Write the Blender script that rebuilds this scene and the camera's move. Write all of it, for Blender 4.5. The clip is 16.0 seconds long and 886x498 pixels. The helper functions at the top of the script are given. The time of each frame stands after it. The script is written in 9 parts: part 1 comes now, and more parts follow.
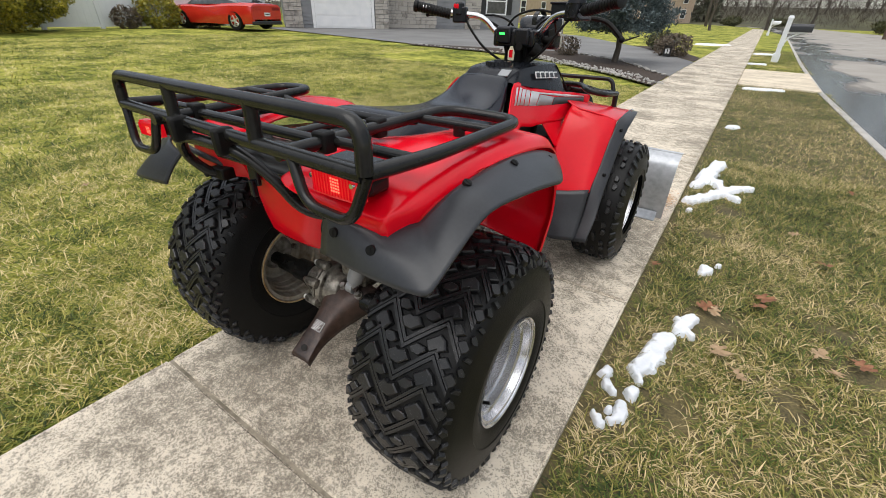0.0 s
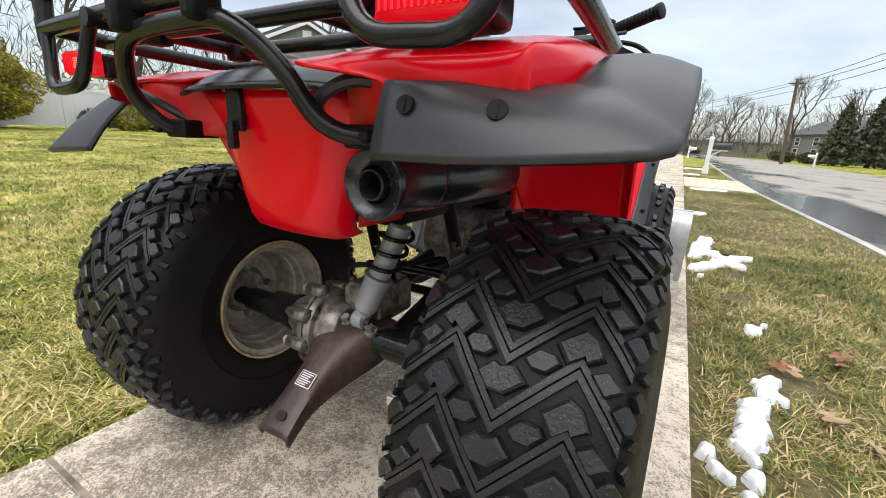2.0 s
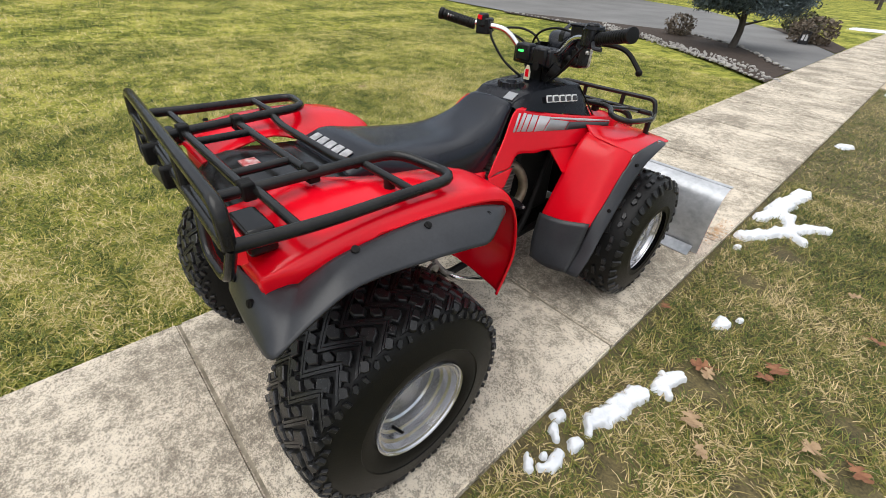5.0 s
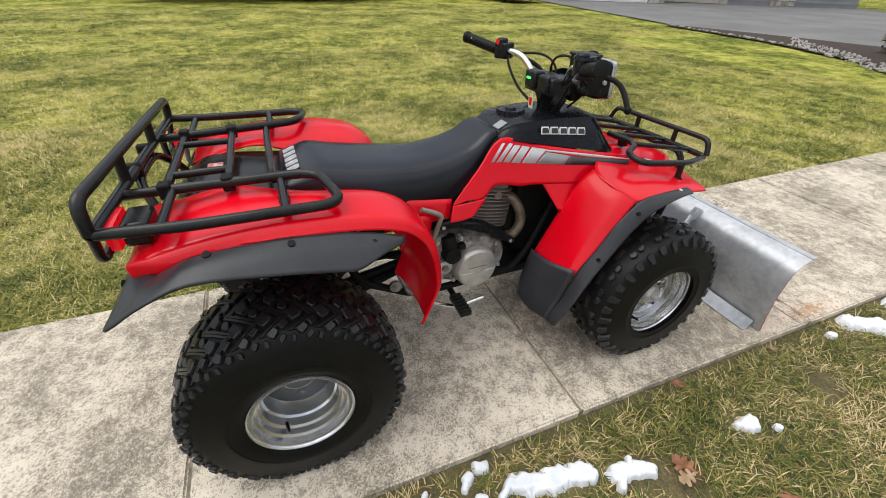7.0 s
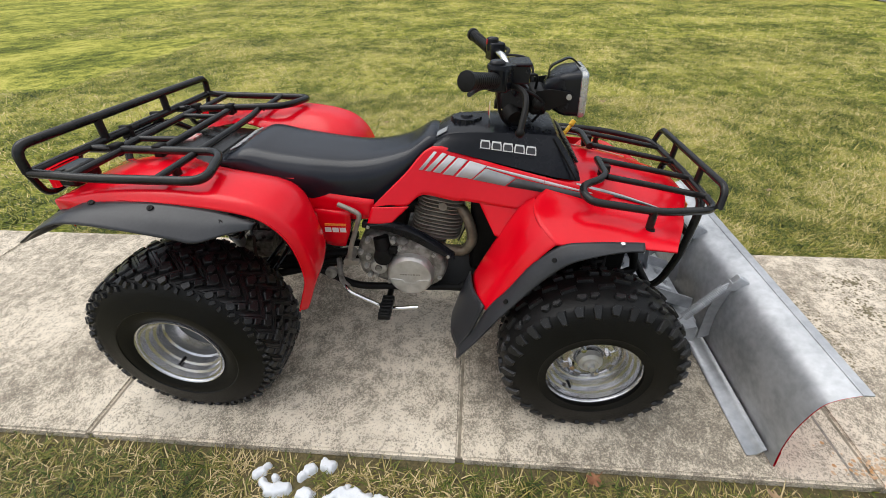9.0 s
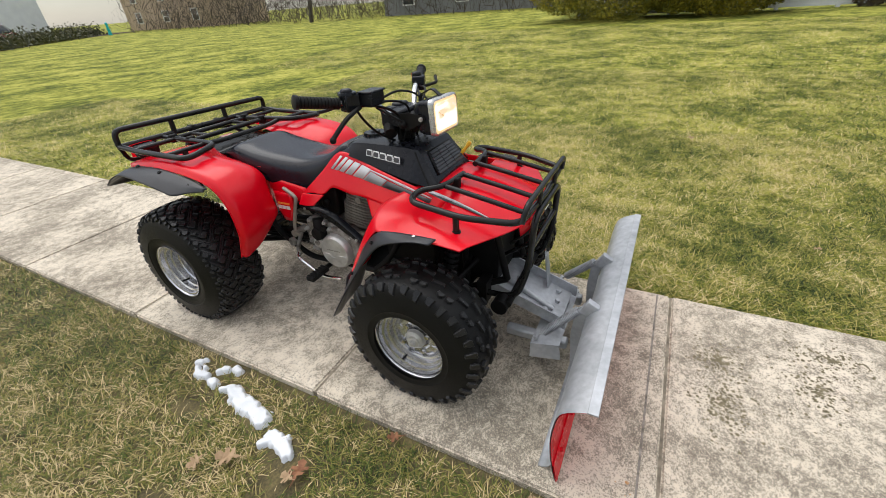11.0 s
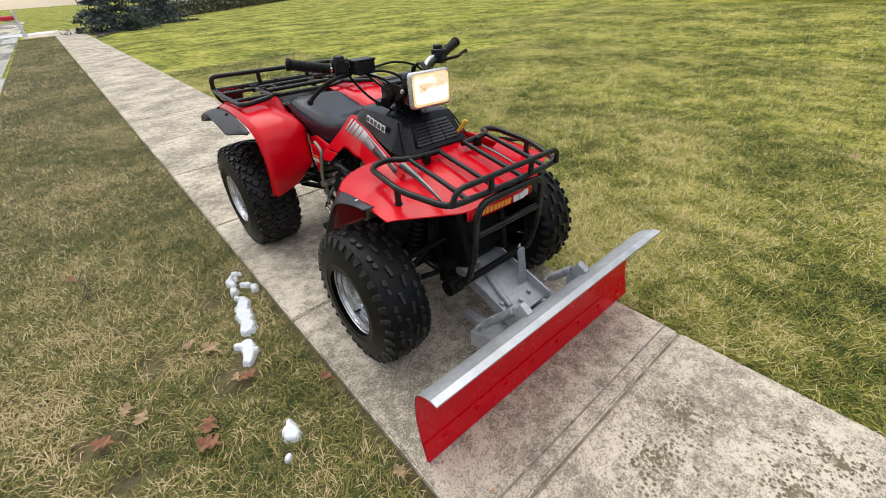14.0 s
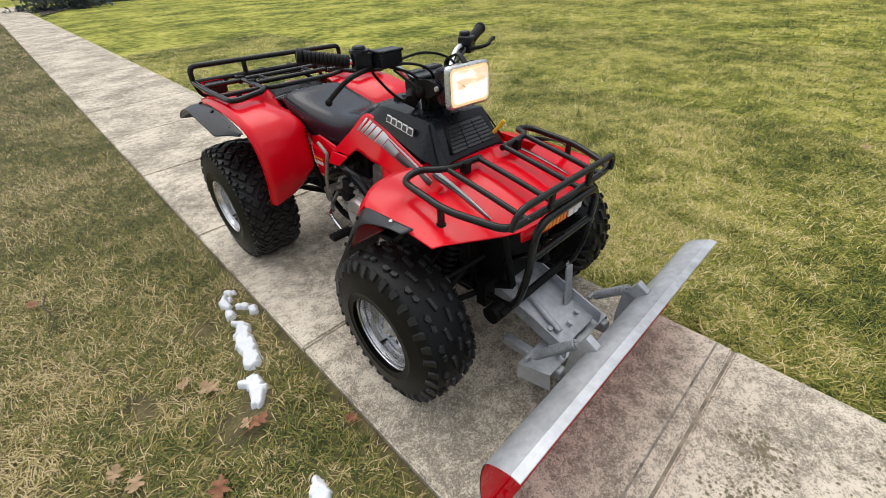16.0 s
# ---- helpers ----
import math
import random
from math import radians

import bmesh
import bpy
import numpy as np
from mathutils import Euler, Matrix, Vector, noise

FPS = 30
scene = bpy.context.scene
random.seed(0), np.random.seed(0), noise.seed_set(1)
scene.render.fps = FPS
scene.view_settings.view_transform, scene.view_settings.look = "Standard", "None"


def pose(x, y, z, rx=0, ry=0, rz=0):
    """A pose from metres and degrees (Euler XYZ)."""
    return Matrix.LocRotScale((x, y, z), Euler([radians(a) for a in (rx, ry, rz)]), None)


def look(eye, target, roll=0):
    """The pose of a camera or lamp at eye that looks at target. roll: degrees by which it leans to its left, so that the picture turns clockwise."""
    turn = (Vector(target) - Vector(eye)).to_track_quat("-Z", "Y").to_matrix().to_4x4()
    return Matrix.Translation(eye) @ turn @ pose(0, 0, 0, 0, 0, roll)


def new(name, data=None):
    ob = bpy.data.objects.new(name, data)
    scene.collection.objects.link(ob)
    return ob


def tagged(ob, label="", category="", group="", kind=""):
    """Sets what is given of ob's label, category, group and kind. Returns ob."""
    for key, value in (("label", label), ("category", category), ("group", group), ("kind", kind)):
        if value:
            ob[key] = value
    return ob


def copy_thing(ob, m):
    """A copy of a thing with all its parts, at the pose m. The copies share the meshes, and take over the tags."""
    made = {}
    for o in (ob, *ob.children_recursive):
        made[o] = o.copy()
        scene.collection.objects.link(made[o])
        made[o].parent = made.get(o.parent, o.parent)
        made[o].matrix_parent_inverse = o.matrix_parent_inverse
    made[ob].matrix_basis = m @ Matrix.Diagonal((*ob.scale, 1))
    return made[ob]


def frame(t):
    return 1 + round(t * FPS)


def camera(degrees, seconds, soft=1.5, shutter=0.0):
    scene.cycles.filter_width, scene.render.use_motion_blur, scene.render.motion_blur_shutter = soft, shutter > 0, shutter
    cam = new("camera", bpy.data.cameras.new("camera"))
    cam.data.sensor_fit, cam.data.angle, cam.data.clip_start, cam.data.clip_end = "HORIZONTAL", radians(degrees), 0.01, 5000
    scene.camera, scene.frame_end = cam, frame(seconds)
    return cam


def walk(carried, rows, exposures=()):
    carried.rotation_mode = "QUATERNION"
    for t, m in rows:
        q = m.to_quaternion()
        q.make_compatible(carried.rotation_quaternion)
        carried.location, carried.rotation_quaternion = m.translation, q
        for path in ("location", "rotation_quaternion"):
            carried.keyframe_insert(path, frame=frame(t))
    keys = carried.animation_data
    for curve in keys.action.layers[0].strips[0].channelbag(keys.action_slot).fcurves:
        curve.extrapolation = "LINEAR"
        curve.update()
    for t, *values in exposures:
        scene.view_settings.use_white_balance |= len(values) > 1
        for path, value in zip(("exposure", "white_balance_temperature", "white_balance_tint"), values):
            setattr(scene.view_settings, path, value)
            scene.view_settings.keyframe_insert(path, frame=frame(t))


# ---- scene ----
cam = camera(94.2, 16.0, soft=0.88)
PATH = [
    (0.0, 0.7789, -1.5326, 1.0047, 59.762, -1.595, 34.726),
    (0.5, 0.6365, -1.4722, 0.7984, 66.655, -2.512, 32.990),
    (1.0, 0.5538, -1.4495, 0.6907, 72.683, -3.063, 30.544),
    (1.5, 0.5137, -1.4475, 0.6581, 74.476, -3.442, 29.826),
    (2.0, 0.5115, -1.4429, 0.6648, 74.425, -3.537, 29.581),
    (2.5, 0.5090, -1.4401, 0.6625, 74.085, -3.356, 29.835),
    (3.0, 0.5119, -1.4443, 0.6633, 73.039, -3.022, 30.914),
    (3.5, 0.5633, -1.4679, 0.7145, 70.114, -2.353, 33.743),
    (4.0, 0.7606, -1.4731, 0.9248, 63.762, -1.129, 39.236),
    (4.5, 0.8865, -1.4136, 1.0912, 58.096, -1.762, 43.293),
    (5.0, 0.9808, -1.2729, 1.1843, 55.008, -3.220, 47.856),
    (7.5, 1.3399, -0.5812, 1.2591, 56.720, 0.100, 74.644),
    (8.0, 1.4096, -0.3278, 1.2738, 57.264, 1.086, 81.696),
    (8.5, 1.3841, -0.1346, 1.2481, 55.965, 1.056, 87.748),
    (9.0, 1.3046, 0.0178, 1.2680, 54.078, 0.784, 94.341),
    (9.5, 1.3173, 0.1864, 1.2830, 54.192, 1.928, 100.189),
    (10.0, 1.4152, 0.4919, 1.2949, 56.399, 2.986, 105.602),
    (12.5, 1.1488, 1.4394, 1.2924, 57.228, 4.358, 130.920),
    (13.0, 1.0755, 1.4795, 1.2664, 57.105, 4.216, 134.030),
    (13.5, 1.0148, 1.4733, 1.2749, 56.649, 3.557, 136.823),
    (14.0, 0.9862, 1.5534, 1.2700, 56.426, 3.432, 139.114),
    (14.5, 0.9650, 1.6117, 1.2637, 56.162, 3.306, 140.412),
    (15.0, 0.9441, 1.6248, 1.2638, 55.706, 3.113, 140.342),
    (15.5, 0.9427, 1.5364, 1.2534, 55.272, 2.739, 139.781),
    (16.0, 0.9880, 1.2285, 1.2692, 54.166, 2.697, 135.493),
]
walk(cam, [(t, pose(*p)) for t, *p in PATH], [(0.0, 0.12), (1.0, 0.52), (3.2, 0.50), (4.5, 0.18), (7.5, 0.12), (10.0, 0.12), (12.5, 0.04), (16.0, 0.02)])

# ---- light ----
world = bpy.data.worlds.new("overcast_sky")
scene.world = world
world.use_nodes = True
wn, wl = world.node_tree.nodes, world.node_tree.links
sky = wn.new("ShaderNodeTexSky")
sky.sky_type, sky.sun_disc = "NISHITA", False
sky.sun_elevation, sky.sun_rotation = radians(38), radians(150)
w_tc, w_map = wn.new("ShaderNodeTexCoord"), wn.new("ShaderNodeMapping")
w_map.inputs["Scale"].default_value = (1.0, 1.0, 3.2)
w_noise = wn.new("ShaderNodeTexNoise")
w_noise.inputs["Scale"].default_value, w_noise.inputs["Detail"].default_value = 2.3, 7.0
w_ramp = wn.new("ShaderNodeValToRGB")
w_ramp.color_ramp.elements[0].position, w_ramp.color_ramp.elements[0].color = 0.36, (0.355, 0.357, 0.360, 1)
w_ramp.color_ramp.elements[1].position, w_ramp.color_ramp.elements[1].color = 0.64, (0.72, 0.708, 0.688, 1)
w_gain = wn.new("ShaderNodeMix")
w_gain.data_type = "RGBA"
w_gain.inputs[0].default_value = 0.06
w_back = wn["Background"]
wl.new(w_tc.outputs["Generated"], w_map.inputs[0])
wl.new(w_map.outputs[0], w_noise.inputs["Vector"])
wl.new(w_noise.outputs["Fac"], w_ramp.inputs[0])
w_sep, w_rise, w_lift = wn.new("ShaderNodeSeparateXYZ"), wn.new("ShaderNodeMapRange"), wn.new("ShaderNodeVectorMath")
w_rise.inputs["From Min"].default_value, w_rise.inputs["From Max"].default_value = 0.32, 1.0
w_rise.inputs["To Min"].default_value, w_rise.inputs["To Max"].default_value = 0.65, 2.85
w_lift.operation = "SCALE"
wl.new(w_tc.outputs["Generated"], w_sep.inputs[0])
wl.new(w_sep.outputs[2], w_rise.inputs["Value"])
wl.new(w_ramp.outputs[0], w_lift.inputs[0])
wl.new(w_rise.outputs[0], w_lift.inputs[3])
wl.new(w_lift.outputs[0], w_gain.inputs[6])
wl.new(sky.outputs[0], w_gain.inputs[7])
wl.new(w_gain.outputs[2], w_back.inputs[0])
w_back.inputs[1].default_value = 1.0
sun = new("sun", bpy.data.lights.new("sun", "SUN"))
sun.data.energy, sun.data.angle, sun.data.color = 1.35, radians(50), (1.0, 0.97, 0.92)
sun.matrix_world = look((0, 0, 30), (6, 14, 0))


# ---- materials ----
def pbr(name, c1, c2=None, scale=6.0, rough=0.5, metal=0.0, bump=0.0, bump_scale=80.0, fine=60.0, fine_amt=0.25, coat=0.0, rvar=0.12, stretch=(1, 1, 1), spec=0.5, lo=0.35, hi=0.65, rand=0.0):
    """A surface with two scales of colour change, uneven gloss and fine relief."""
    m = bpy.data.materials.new(name)
    m.use_nodes = True
    n, l = m.node_tree.nodes, m.node_tree.links
    b = n["Principled BSDF"]
    tc, mp = n.new("ShaderNodeTexCoord"), n.new("ShaderNodeMapping")
    mp.inputs["Scale"].default_value = stretch
    l.new(tc.outputs["Object"], mp.inputs[0])
    big, small = n.new("ShaderNodeTexNoise"), n.new("ShaderNodeTexNoise")
    big.inputs["Scale"].default_value, big.inputs["Detail"].default_value = scale, 5
    small.inputs["Scale"].default_value, small.inputs["Detail"].default_value = fine, 3
    l.new(mp.outputs[0], big.inputs["Vector"])
    l.new(mp.outputs[0], small.inputs["Vector"])
    add = n.new("ShaderNodeMix")
    add.inputs[0].default_value = fine_amt
    l.new(big.outputs["Fac"], add.inputs[2])
    l.new(small.outputs["Fac"], add.inputs[3])
    fac = add.outputs[0]
    if rand:
        oi, ma = n.new("ShaderNodeObjectInfo"), n.new("ShaderNodeMath")
        ma.operation = "MULTIPLY_ADD"
        l.new(oi.outputs["Random"], ma.inputs[0])
        ma.inputs[1].default_value = rand
        l.new(fac, ma.inputs[2])
        fac = ma.outputs[0]
    r = n.new("ShaderNodeValToRGB")
    r.color_ramp.elements[0].position, r.color_ramp.elements[1].position = lo, hi
    r.color_ramp.elements[0].color, r.color_ramp.elements[1].color = (*c1, 1), (*(c2 or c1), 1)
    l.new(fac, r.inputs[0])
    l.new(r.outputs[0], b.inputs["Base Color"])
    rr = n.new("ShaderNodeMapRange")
    rr.inputs["To Min"].default_value, rr.inputs["To Max"].default_value = max(0.02, rough - rvar), min(1, rough + rvar)
    l.new(add.outputs[0], rr.inputs["Value"])
    l.new(rr.outputs[0], b.inputs["Roughness"])
    b.inputs["Metallic"].default_value = metal
    b.inputs["Specular IOR Level"].default_value = spec
    b.inputs["Coat Weight"].default_value = coat
    b.inputs["Coat Roughness"].default_value = 0.08
    if bump:
        bn, bp = n.new("ShaderNodeTexNoise"), n.new("ShaderNodeBump")
        bn.inputs["Scale"].default_value, bn.inputs["Detail"].default_value = bump_scale, 4
        l.new(mp.outputs[0], bn.inputs["Vector"])
        l.new(bn.outputs["Fac"], bp.inputs["Height"])
        bp.inputs["Strength"].default_value, bp.inputs["Distance"].default_value = bump, 0.004
        l.new(bp.outputs[0], b.inputs["Normal"])
    return m


def glow(name, col, emit, strength, rough=0.15):
    m = pbr(name, col, None, rough=rough, rvar=0.03)
    b = m.node_tree.nodes["Principled BSDF"]
    b.inputs["Emission Color"].default_value, b.inputs["Emission Strength"].default_value = (*emit, 1), strength
    return m


RED = pbr("red_plastic", (0.66, 0.001, 0.010), (0.72, 0.002, 0.014), scale=5, rough=0.20, spec=0.36, bump=0.02, bump_scale=60, rvar=0.06)
# darker, rougher red for the panels between the rear fenders
RED_DARK = pbr("darker_red", (0.52, 0.008, 0.012), (0.60, 0.012, 0.016), scale=9, rough=0.36, bump=0.06, bump_scale=160)
PLASTIC = pbr("black_plastic", (0.018, 0.019, 0.022), (0.034, 0.036, 0.041), scale=7, rough=0.34, spec=0.40, bump=0.05, bump_scale=900, fine=140, rvar=0.10)
COWL = pbr("black_cowl_plastic", (0.006, 0.007, 0.009), (0.011, 0.012, 0.016), scale=6, spec=0.26, rough=0.26, bump=0.03, bump_scale=700)
VINYL = pbr("black_seat_vinyl", (0.008, 0.010, 0.015), (0.014, 0.017, 0.024), scale=5, spec=0.36, rough=0.22, rvar=0.05, bump=0.03, bump_scale=900, fine=200)
TUBE = pbr("black_painted_tube", (0.006, 0.006, 0.006), (0.018, 0.018, 0.017), scale=14, spec=0.30, rough=0.20, rvar=0.06, bump=0.03, bump_scale=120, fine=90)
DARK = pbr("dark_frame_metal", (0.003, 0.003, 0.003), (0.010, 0.0095, 0.009), scale=16, spec=0.18, rough=0.55, bump=0.2, bump_scale=150)
RUBBER = pbr("tyre_rubber", (0.004, 0.004, 0.004), (0.009, 0.009, 0.009), scale=9, rough=0.44, spec=0.20, bump=0.2, bump_scale=260, fine=240, fine_amt=0.4)
TREAD = pbr("tyre_tread_rubber", (0.006, 0.006, 0.0065), (0.018, 0.018, 0.019), scale=14, rough=0.36, spec=0.42, bump=0.25, bump_scale=260, fine=240, fine_amt=0.4)
RIM = pbr("silver_wheel_paint", (0.58, 0.58, 0.60), (0.76, 0.76, 0.78), scale=12, rough=0.20, metal=0.85, rvar=0.06, bump=0.05, bump_scale=150)
RIM_RUST = pbr("tarnished_rim_metal", (0.24, 0.20, 0.145), (0.54, 0.51, 0.45), scale=11, rough=0.45, metal=0.4, bump=0.15, bump_scale=140, fine_amt=0.4)
GALV = pbr("galvanised_steel", (0.33, 0.345, 0.365), (0.56, 0.575, 0.60), scale=7, rough=0.46, metal=0.55, bump=0.12, bump_scale=90, fine=45, fine_amt=0.35)
ALU = pbr("cast_aluminium", (0.46, 0.45, 0.43), (0.66, 0.65, 0.63), scale=22, rough=0.42, metal=0.7, bump=0.3, bump_scale=260)
ALU_DIRTY = pbr("weathered_aluminium", (0.13, 0.12, 0.105), (0.40, 0.38, 0.35), scale=30, rough=0.55, metal=0.5, bump=0.35, bump_scale=200)
FIN = pbr("engine_fin_metal", (0.22, 0.205, 0.18), (0.42, 0.39, 0.34), scale=18, rough=0.55, metal=0.5, bump=0.2)
CHROME = pbr("chrome", (0.70, 0.70, 0.70), (0.80, 0.80, 0.80), rough=0.14, metal=1.0, rvar=0.06)
RUST = pbr("rusty_brown_steel", (0.026, 0.017, 0.014), (0.090, 0.052, 0.038), scale=12, rough=0.42, metal=0.15, bump=0.2, bump_scale=140, fine_amt=0.4)
HEADER = pbr("heat_tinted_exhaust", (0.13, 0.10, 0.07), (0.28, 0.23, 0.17), scale=20, rough=0.5, metal=0.6, bump=0.2)
SHOCK = pbr("grey_shock_body", (0.26, 0.27, 0.28), (0.36, 0.37, 0.38), scale=14, rough=0.45, metal=0.2, bump=0.1)
SILVER = pbr("silver_decal", (0.50, 0.50, 0.52), (0.57, 0.57, 0.59), rough=0.35)
SEAT_PRINT = pbr("worn_silver_seat_print", (0.26, 0.26, 0.27), (0.46, 0.46, 0.47), scale=60, rough=0.5)
GREY_DECAL = pbr("grey_decal", (0.24, 0.25, 0.26), (0.30, 0.31, 0.32), rough=0.4)
BLACK_DECAL = pbr("black_decal", (0.03, 0.03, 0.033), (0.05, 0.05, 0.055), rough=0.4)
WHITE = pbr("white_print", (0.74, 0.74, 0.74), (0.82, 0.82, 0.82), rough=0.45)
ORANGE = pbr("orange_print", (0.85, 0.26, 0.03), (0.9, 0.34, 0.05), rough=0.45)
YELLOW = pbr("yellow_plastic", (0.75, 0.42, 0.02), (0.85, 0.52, 0.04), rough=0.4)
TAIL = glow("lit_tail_lens", (0.45, 0.003, 0.008), (1.0, 0.008, 0.020), 0.32)
TAIL_HOT = glow("tail_bulb_glow", (1.0, 0.2, 0.12), (1.0, 0.14, 0.09), 1.1)
BEAM = glow("lit_headlamp_glass", (0.9, 0.9, 0.85), (1.0, 0.90, 0.68), 0.86)


def lamp_pattern(m):
    """A bright filament image with dimmer amber prism bands round it."""
    n, l = m.node_tree.nodes, m.node_tree.links
    b = n["Principled BSDF"]
    tc, mp, w, mr, rp = n.new("ShaderNodeTexCoord"), n.new("ShaderNodeMapping"), n.new("ShaderNodeTexNoise"), n.new("ShaderNodeMapRange"), n.new("ShaderNodeValToRGB")
    mp.inputs["Location"].default_value = (3.1, 0.0, 1.7)
    mp.inputs["Scale"].default_value = (1.0, 1.0, 2.6)
    w.inputs["Scale"].default_value, w.inputs["Detail"].default_value = 17, 3
    l.new(tc.outputs["Object"], mp.inputs[0])
    l.new(mp.outputs[0], w.inputs["Vector"])
    sep, up = n.new("ShaderNodeSeparateXYZ"), n.new("ShaderNodeMath")
    l.new(tc.outputs["Object"], sep.inputs[0])
    up.operation = "MULTIPLY_ADD"
    l.new(sep.outputs[2], up.inputs[0])
    up.inputs[1].default_value = -4.0
    l.new(w.outputs["Fac"], up.inputs[2])
    rp.color_ramp.elements[0].position, rp.color_ramp.elements[0].color = 0.36, (0.62, 0.36, 0.12, 1)
    rp.color_ramp.elements[1].position, rp.color_ramp.elements[1].color = 0.52, (1.3, 1.15, 0.85, 1)
    l.new(up.outputs[0], rp.inputs[0])
    l.new(rp.outputs[0], b.inputs["Emission Color"])


lamp_pattern(BEAM)
BEAM_EDGE = glow("headlamp_reflector_glow", (0.9, 0.75, 0.5), (1.0, 0.66, 0.30), 0.55)
GREEN = glow("green_neutral_lamp", (0.05, 0.6, 0.1), (0.05, 1.0, 0.15), 1.6)


def flecks(m, scale, amount, colour):
    """Sparse pale grit over a material's colour."""
    n, l = m.node_tree.nodes, m.node_tree.links
    b = n["Principled BSDF"]
    src = b.inputs["Base Color"].links[0].from_socket
    tc, vo, mr, mx = n.new("ShaderNodeTexCoord"), n.new("ShaderNodeTexVoronoi"), n.new("ShaderNodeMapRange"), n.new("ShaderNodeMix")
    vo.inputs["Scale"].default_value = scale
    l.new(tc.outputs["Object"], vo.inputs["Vector"])
    mr.inputs["From Min"].default_value, mr.inputs["From Max"].default_value = amount, amount * 0.6
    l.new(vo.outputs["Distance"], mr.inputs["Value"])
    mx.data_type = "RGBA"
    l.new(mr.outputs[0], mx.inputs[0])
    l.new(src, mx.inputs[6])
    mx.inputs[7].default_value = (*colour, 1)
    l.new(mx.outputs[2], b.inputs["Base Color"])


flecks(TREAD, 330, 0.12, (0.30, 0.30, 0.30))


# ---- shape helpers ----
def part(name, bm, material, parent=None, label="", smooth=True, thick=0.0, bevel=0.0, angle=40):
    """One mesh object from a bmesh, under a thing or a part."""
    bmesh.ops.recalc_face_normals(bm, faces=bm.faces)
    me = bpy.data.meshes.new(name)
    bm.to_mesh(me)
    bm.free()
    me.materials.append(material)
    if smooth:
        me.polygons.foreach_set("use_smooth", [True] * len(me.polygons))
        me.set_sharp_from_angle(angle=radians(angle))
    ob = new(name, me)
    if parent:
        ob.parent = parent
    if label:
        ob["label"] = label
    if thick:
        s = ob.modifiers.new("thickness", "SOLIDIFY")
        s.thickness, s.offset = thick, -1
    if bevel:
        s = ob.modifiers.new("soft_edges", "BEVEL")
        s.width, s.segments, s.limit_method, s.angle_limit = bevel, 2, "ANGLE", radians(35)
    return ob


def thing(name, label, category, at=(0, 0, 0), group="", kind=""):
    ob = new(name)
    ob.location = at
    ob.empty_display_size = 0.1
    return tagged(ob, label, category, group, kind)


def bm_box(bm, lo, hi, m=None):
    r = bmesh.ops.create_cube(bm, size=1)["verts"]
    for v in r:
        v.co = Vector([lo[i] + (v.co[i] + 0.5) * (hi[i] - lo[i]) for i in range(3)])
        if m:
            v.co = m @ v.co
    return r


def bm_cyl(bm, a, b, r1, r2=None, n=16, caps=True):
    a, b = Vector(a), Vector(b)
    d = b - a
    m = Matrix.Translation((a + b) / 2) @ d.to_track_quat("Z", "Y").to_matrix().to_4x4()
    return bmesh.ops.create_cone(bm, cap_ends=caps, segments=n, radius1=r1, radius2=r1 if r2 is None else r2, depth=d.length, matrix=m)["verts"]


def bm_ball(bm, c, r, s=(1, 1, 1), n=10):
    m = Matrix.Translation(c) @ Matrix.Diagonal((*s, 1))
    return bmesh.ops.create_uvsphere(bm, u_segments=n * 2, v_segments=n, radius=r, matrix=m)["verts"]


def fillet(pts, rad, n=5, closed=False):
    """The polyline with its corners rounded."""
    p = [Vector(q) for q in pts]
    out = []
    k = len(p)
    for i in range(k):
        if not closed and i in (0, k - 1):
            out.append(p[i])
            continue
        a, b, c = p[i - 1], p[i], p[(i + 1) % k]
        d1, d2 = a - b, c - b
        q = min(rad, d1.length * 0.49, d2.length * 0.49)
        s, e = b + d1.normalized() * q, b + d2.normalized() * q
        for j in range(n + 1):
            t = j / n
            out.append(s * (1 - t) ** 2 + b * 2 * t * (1 - t) + e * t * t)
    return out


def bm_tube(bm, pts, r, n=10, rad=0.03, closed=False):
    """A round tube along a line with rounded corners."""
    p = fillet(pts, rad, closed=closed) if rad else [Vector(q) for q in pts]
    k = len(p)
    tan = []
    for i in range(k):
        a = p[i - 1] if (i or closed) else p[i]
        b = p[(i + 1) % k] if (i < k - 1 or closed) else p[i]
        tan.append((b - a).normalized())
    up = Vector((0, 0, 1)) if abs(tan[0].z) < 0.9 else Vector((1, 0, 0))
    u = tan[0].cross(up).normalized()
    rings = []
    for i in range(k):
        u = (u - tan[i] * u.dot(tan[i])).normalized()
        w = tan[i].cross(u)
        rr = r[i] if isinstance(r, (list, tuple)) else r
        rings.append([bm.verts.new(p[i] + (u * math.cos(2 * math.pi * j / n) + w * math.sin(2 * math.pi * j / n)) * rr) for j in range(n)])
    for i in range(k if closed else k - 1):
        a, b = rings[i], rings[(i + 1) % k]
        for j in range(n):
            bm.faces.new((a[j], a[(j + 1) % n], b[(j + 1) % n], b[j]))
    if not closed:
        bm.faces.new(rings[0][::-1])
        bm.faces.new(rings[-1])


def smooth_line(p, n):
    """Points on a smooth curve through p, n to each span."""
    p = [Vector(q) for q in p]
    out = []
    for i in range(len(p) - 1):
        a, b, c, d = p[max(i - 1, 0)], p[i], p[i + 1], p[min(i + 2, len(p) - 1)]
        for j in range(n):
            t = j / n
            out.append(0.5 * (2 * b + (c - a) * t + (2 * a - 5 * b + 4 * c - d) * t * t + (3 * b - a - 3 * c + d) * t ** 3))
    return out + [p[-1]]


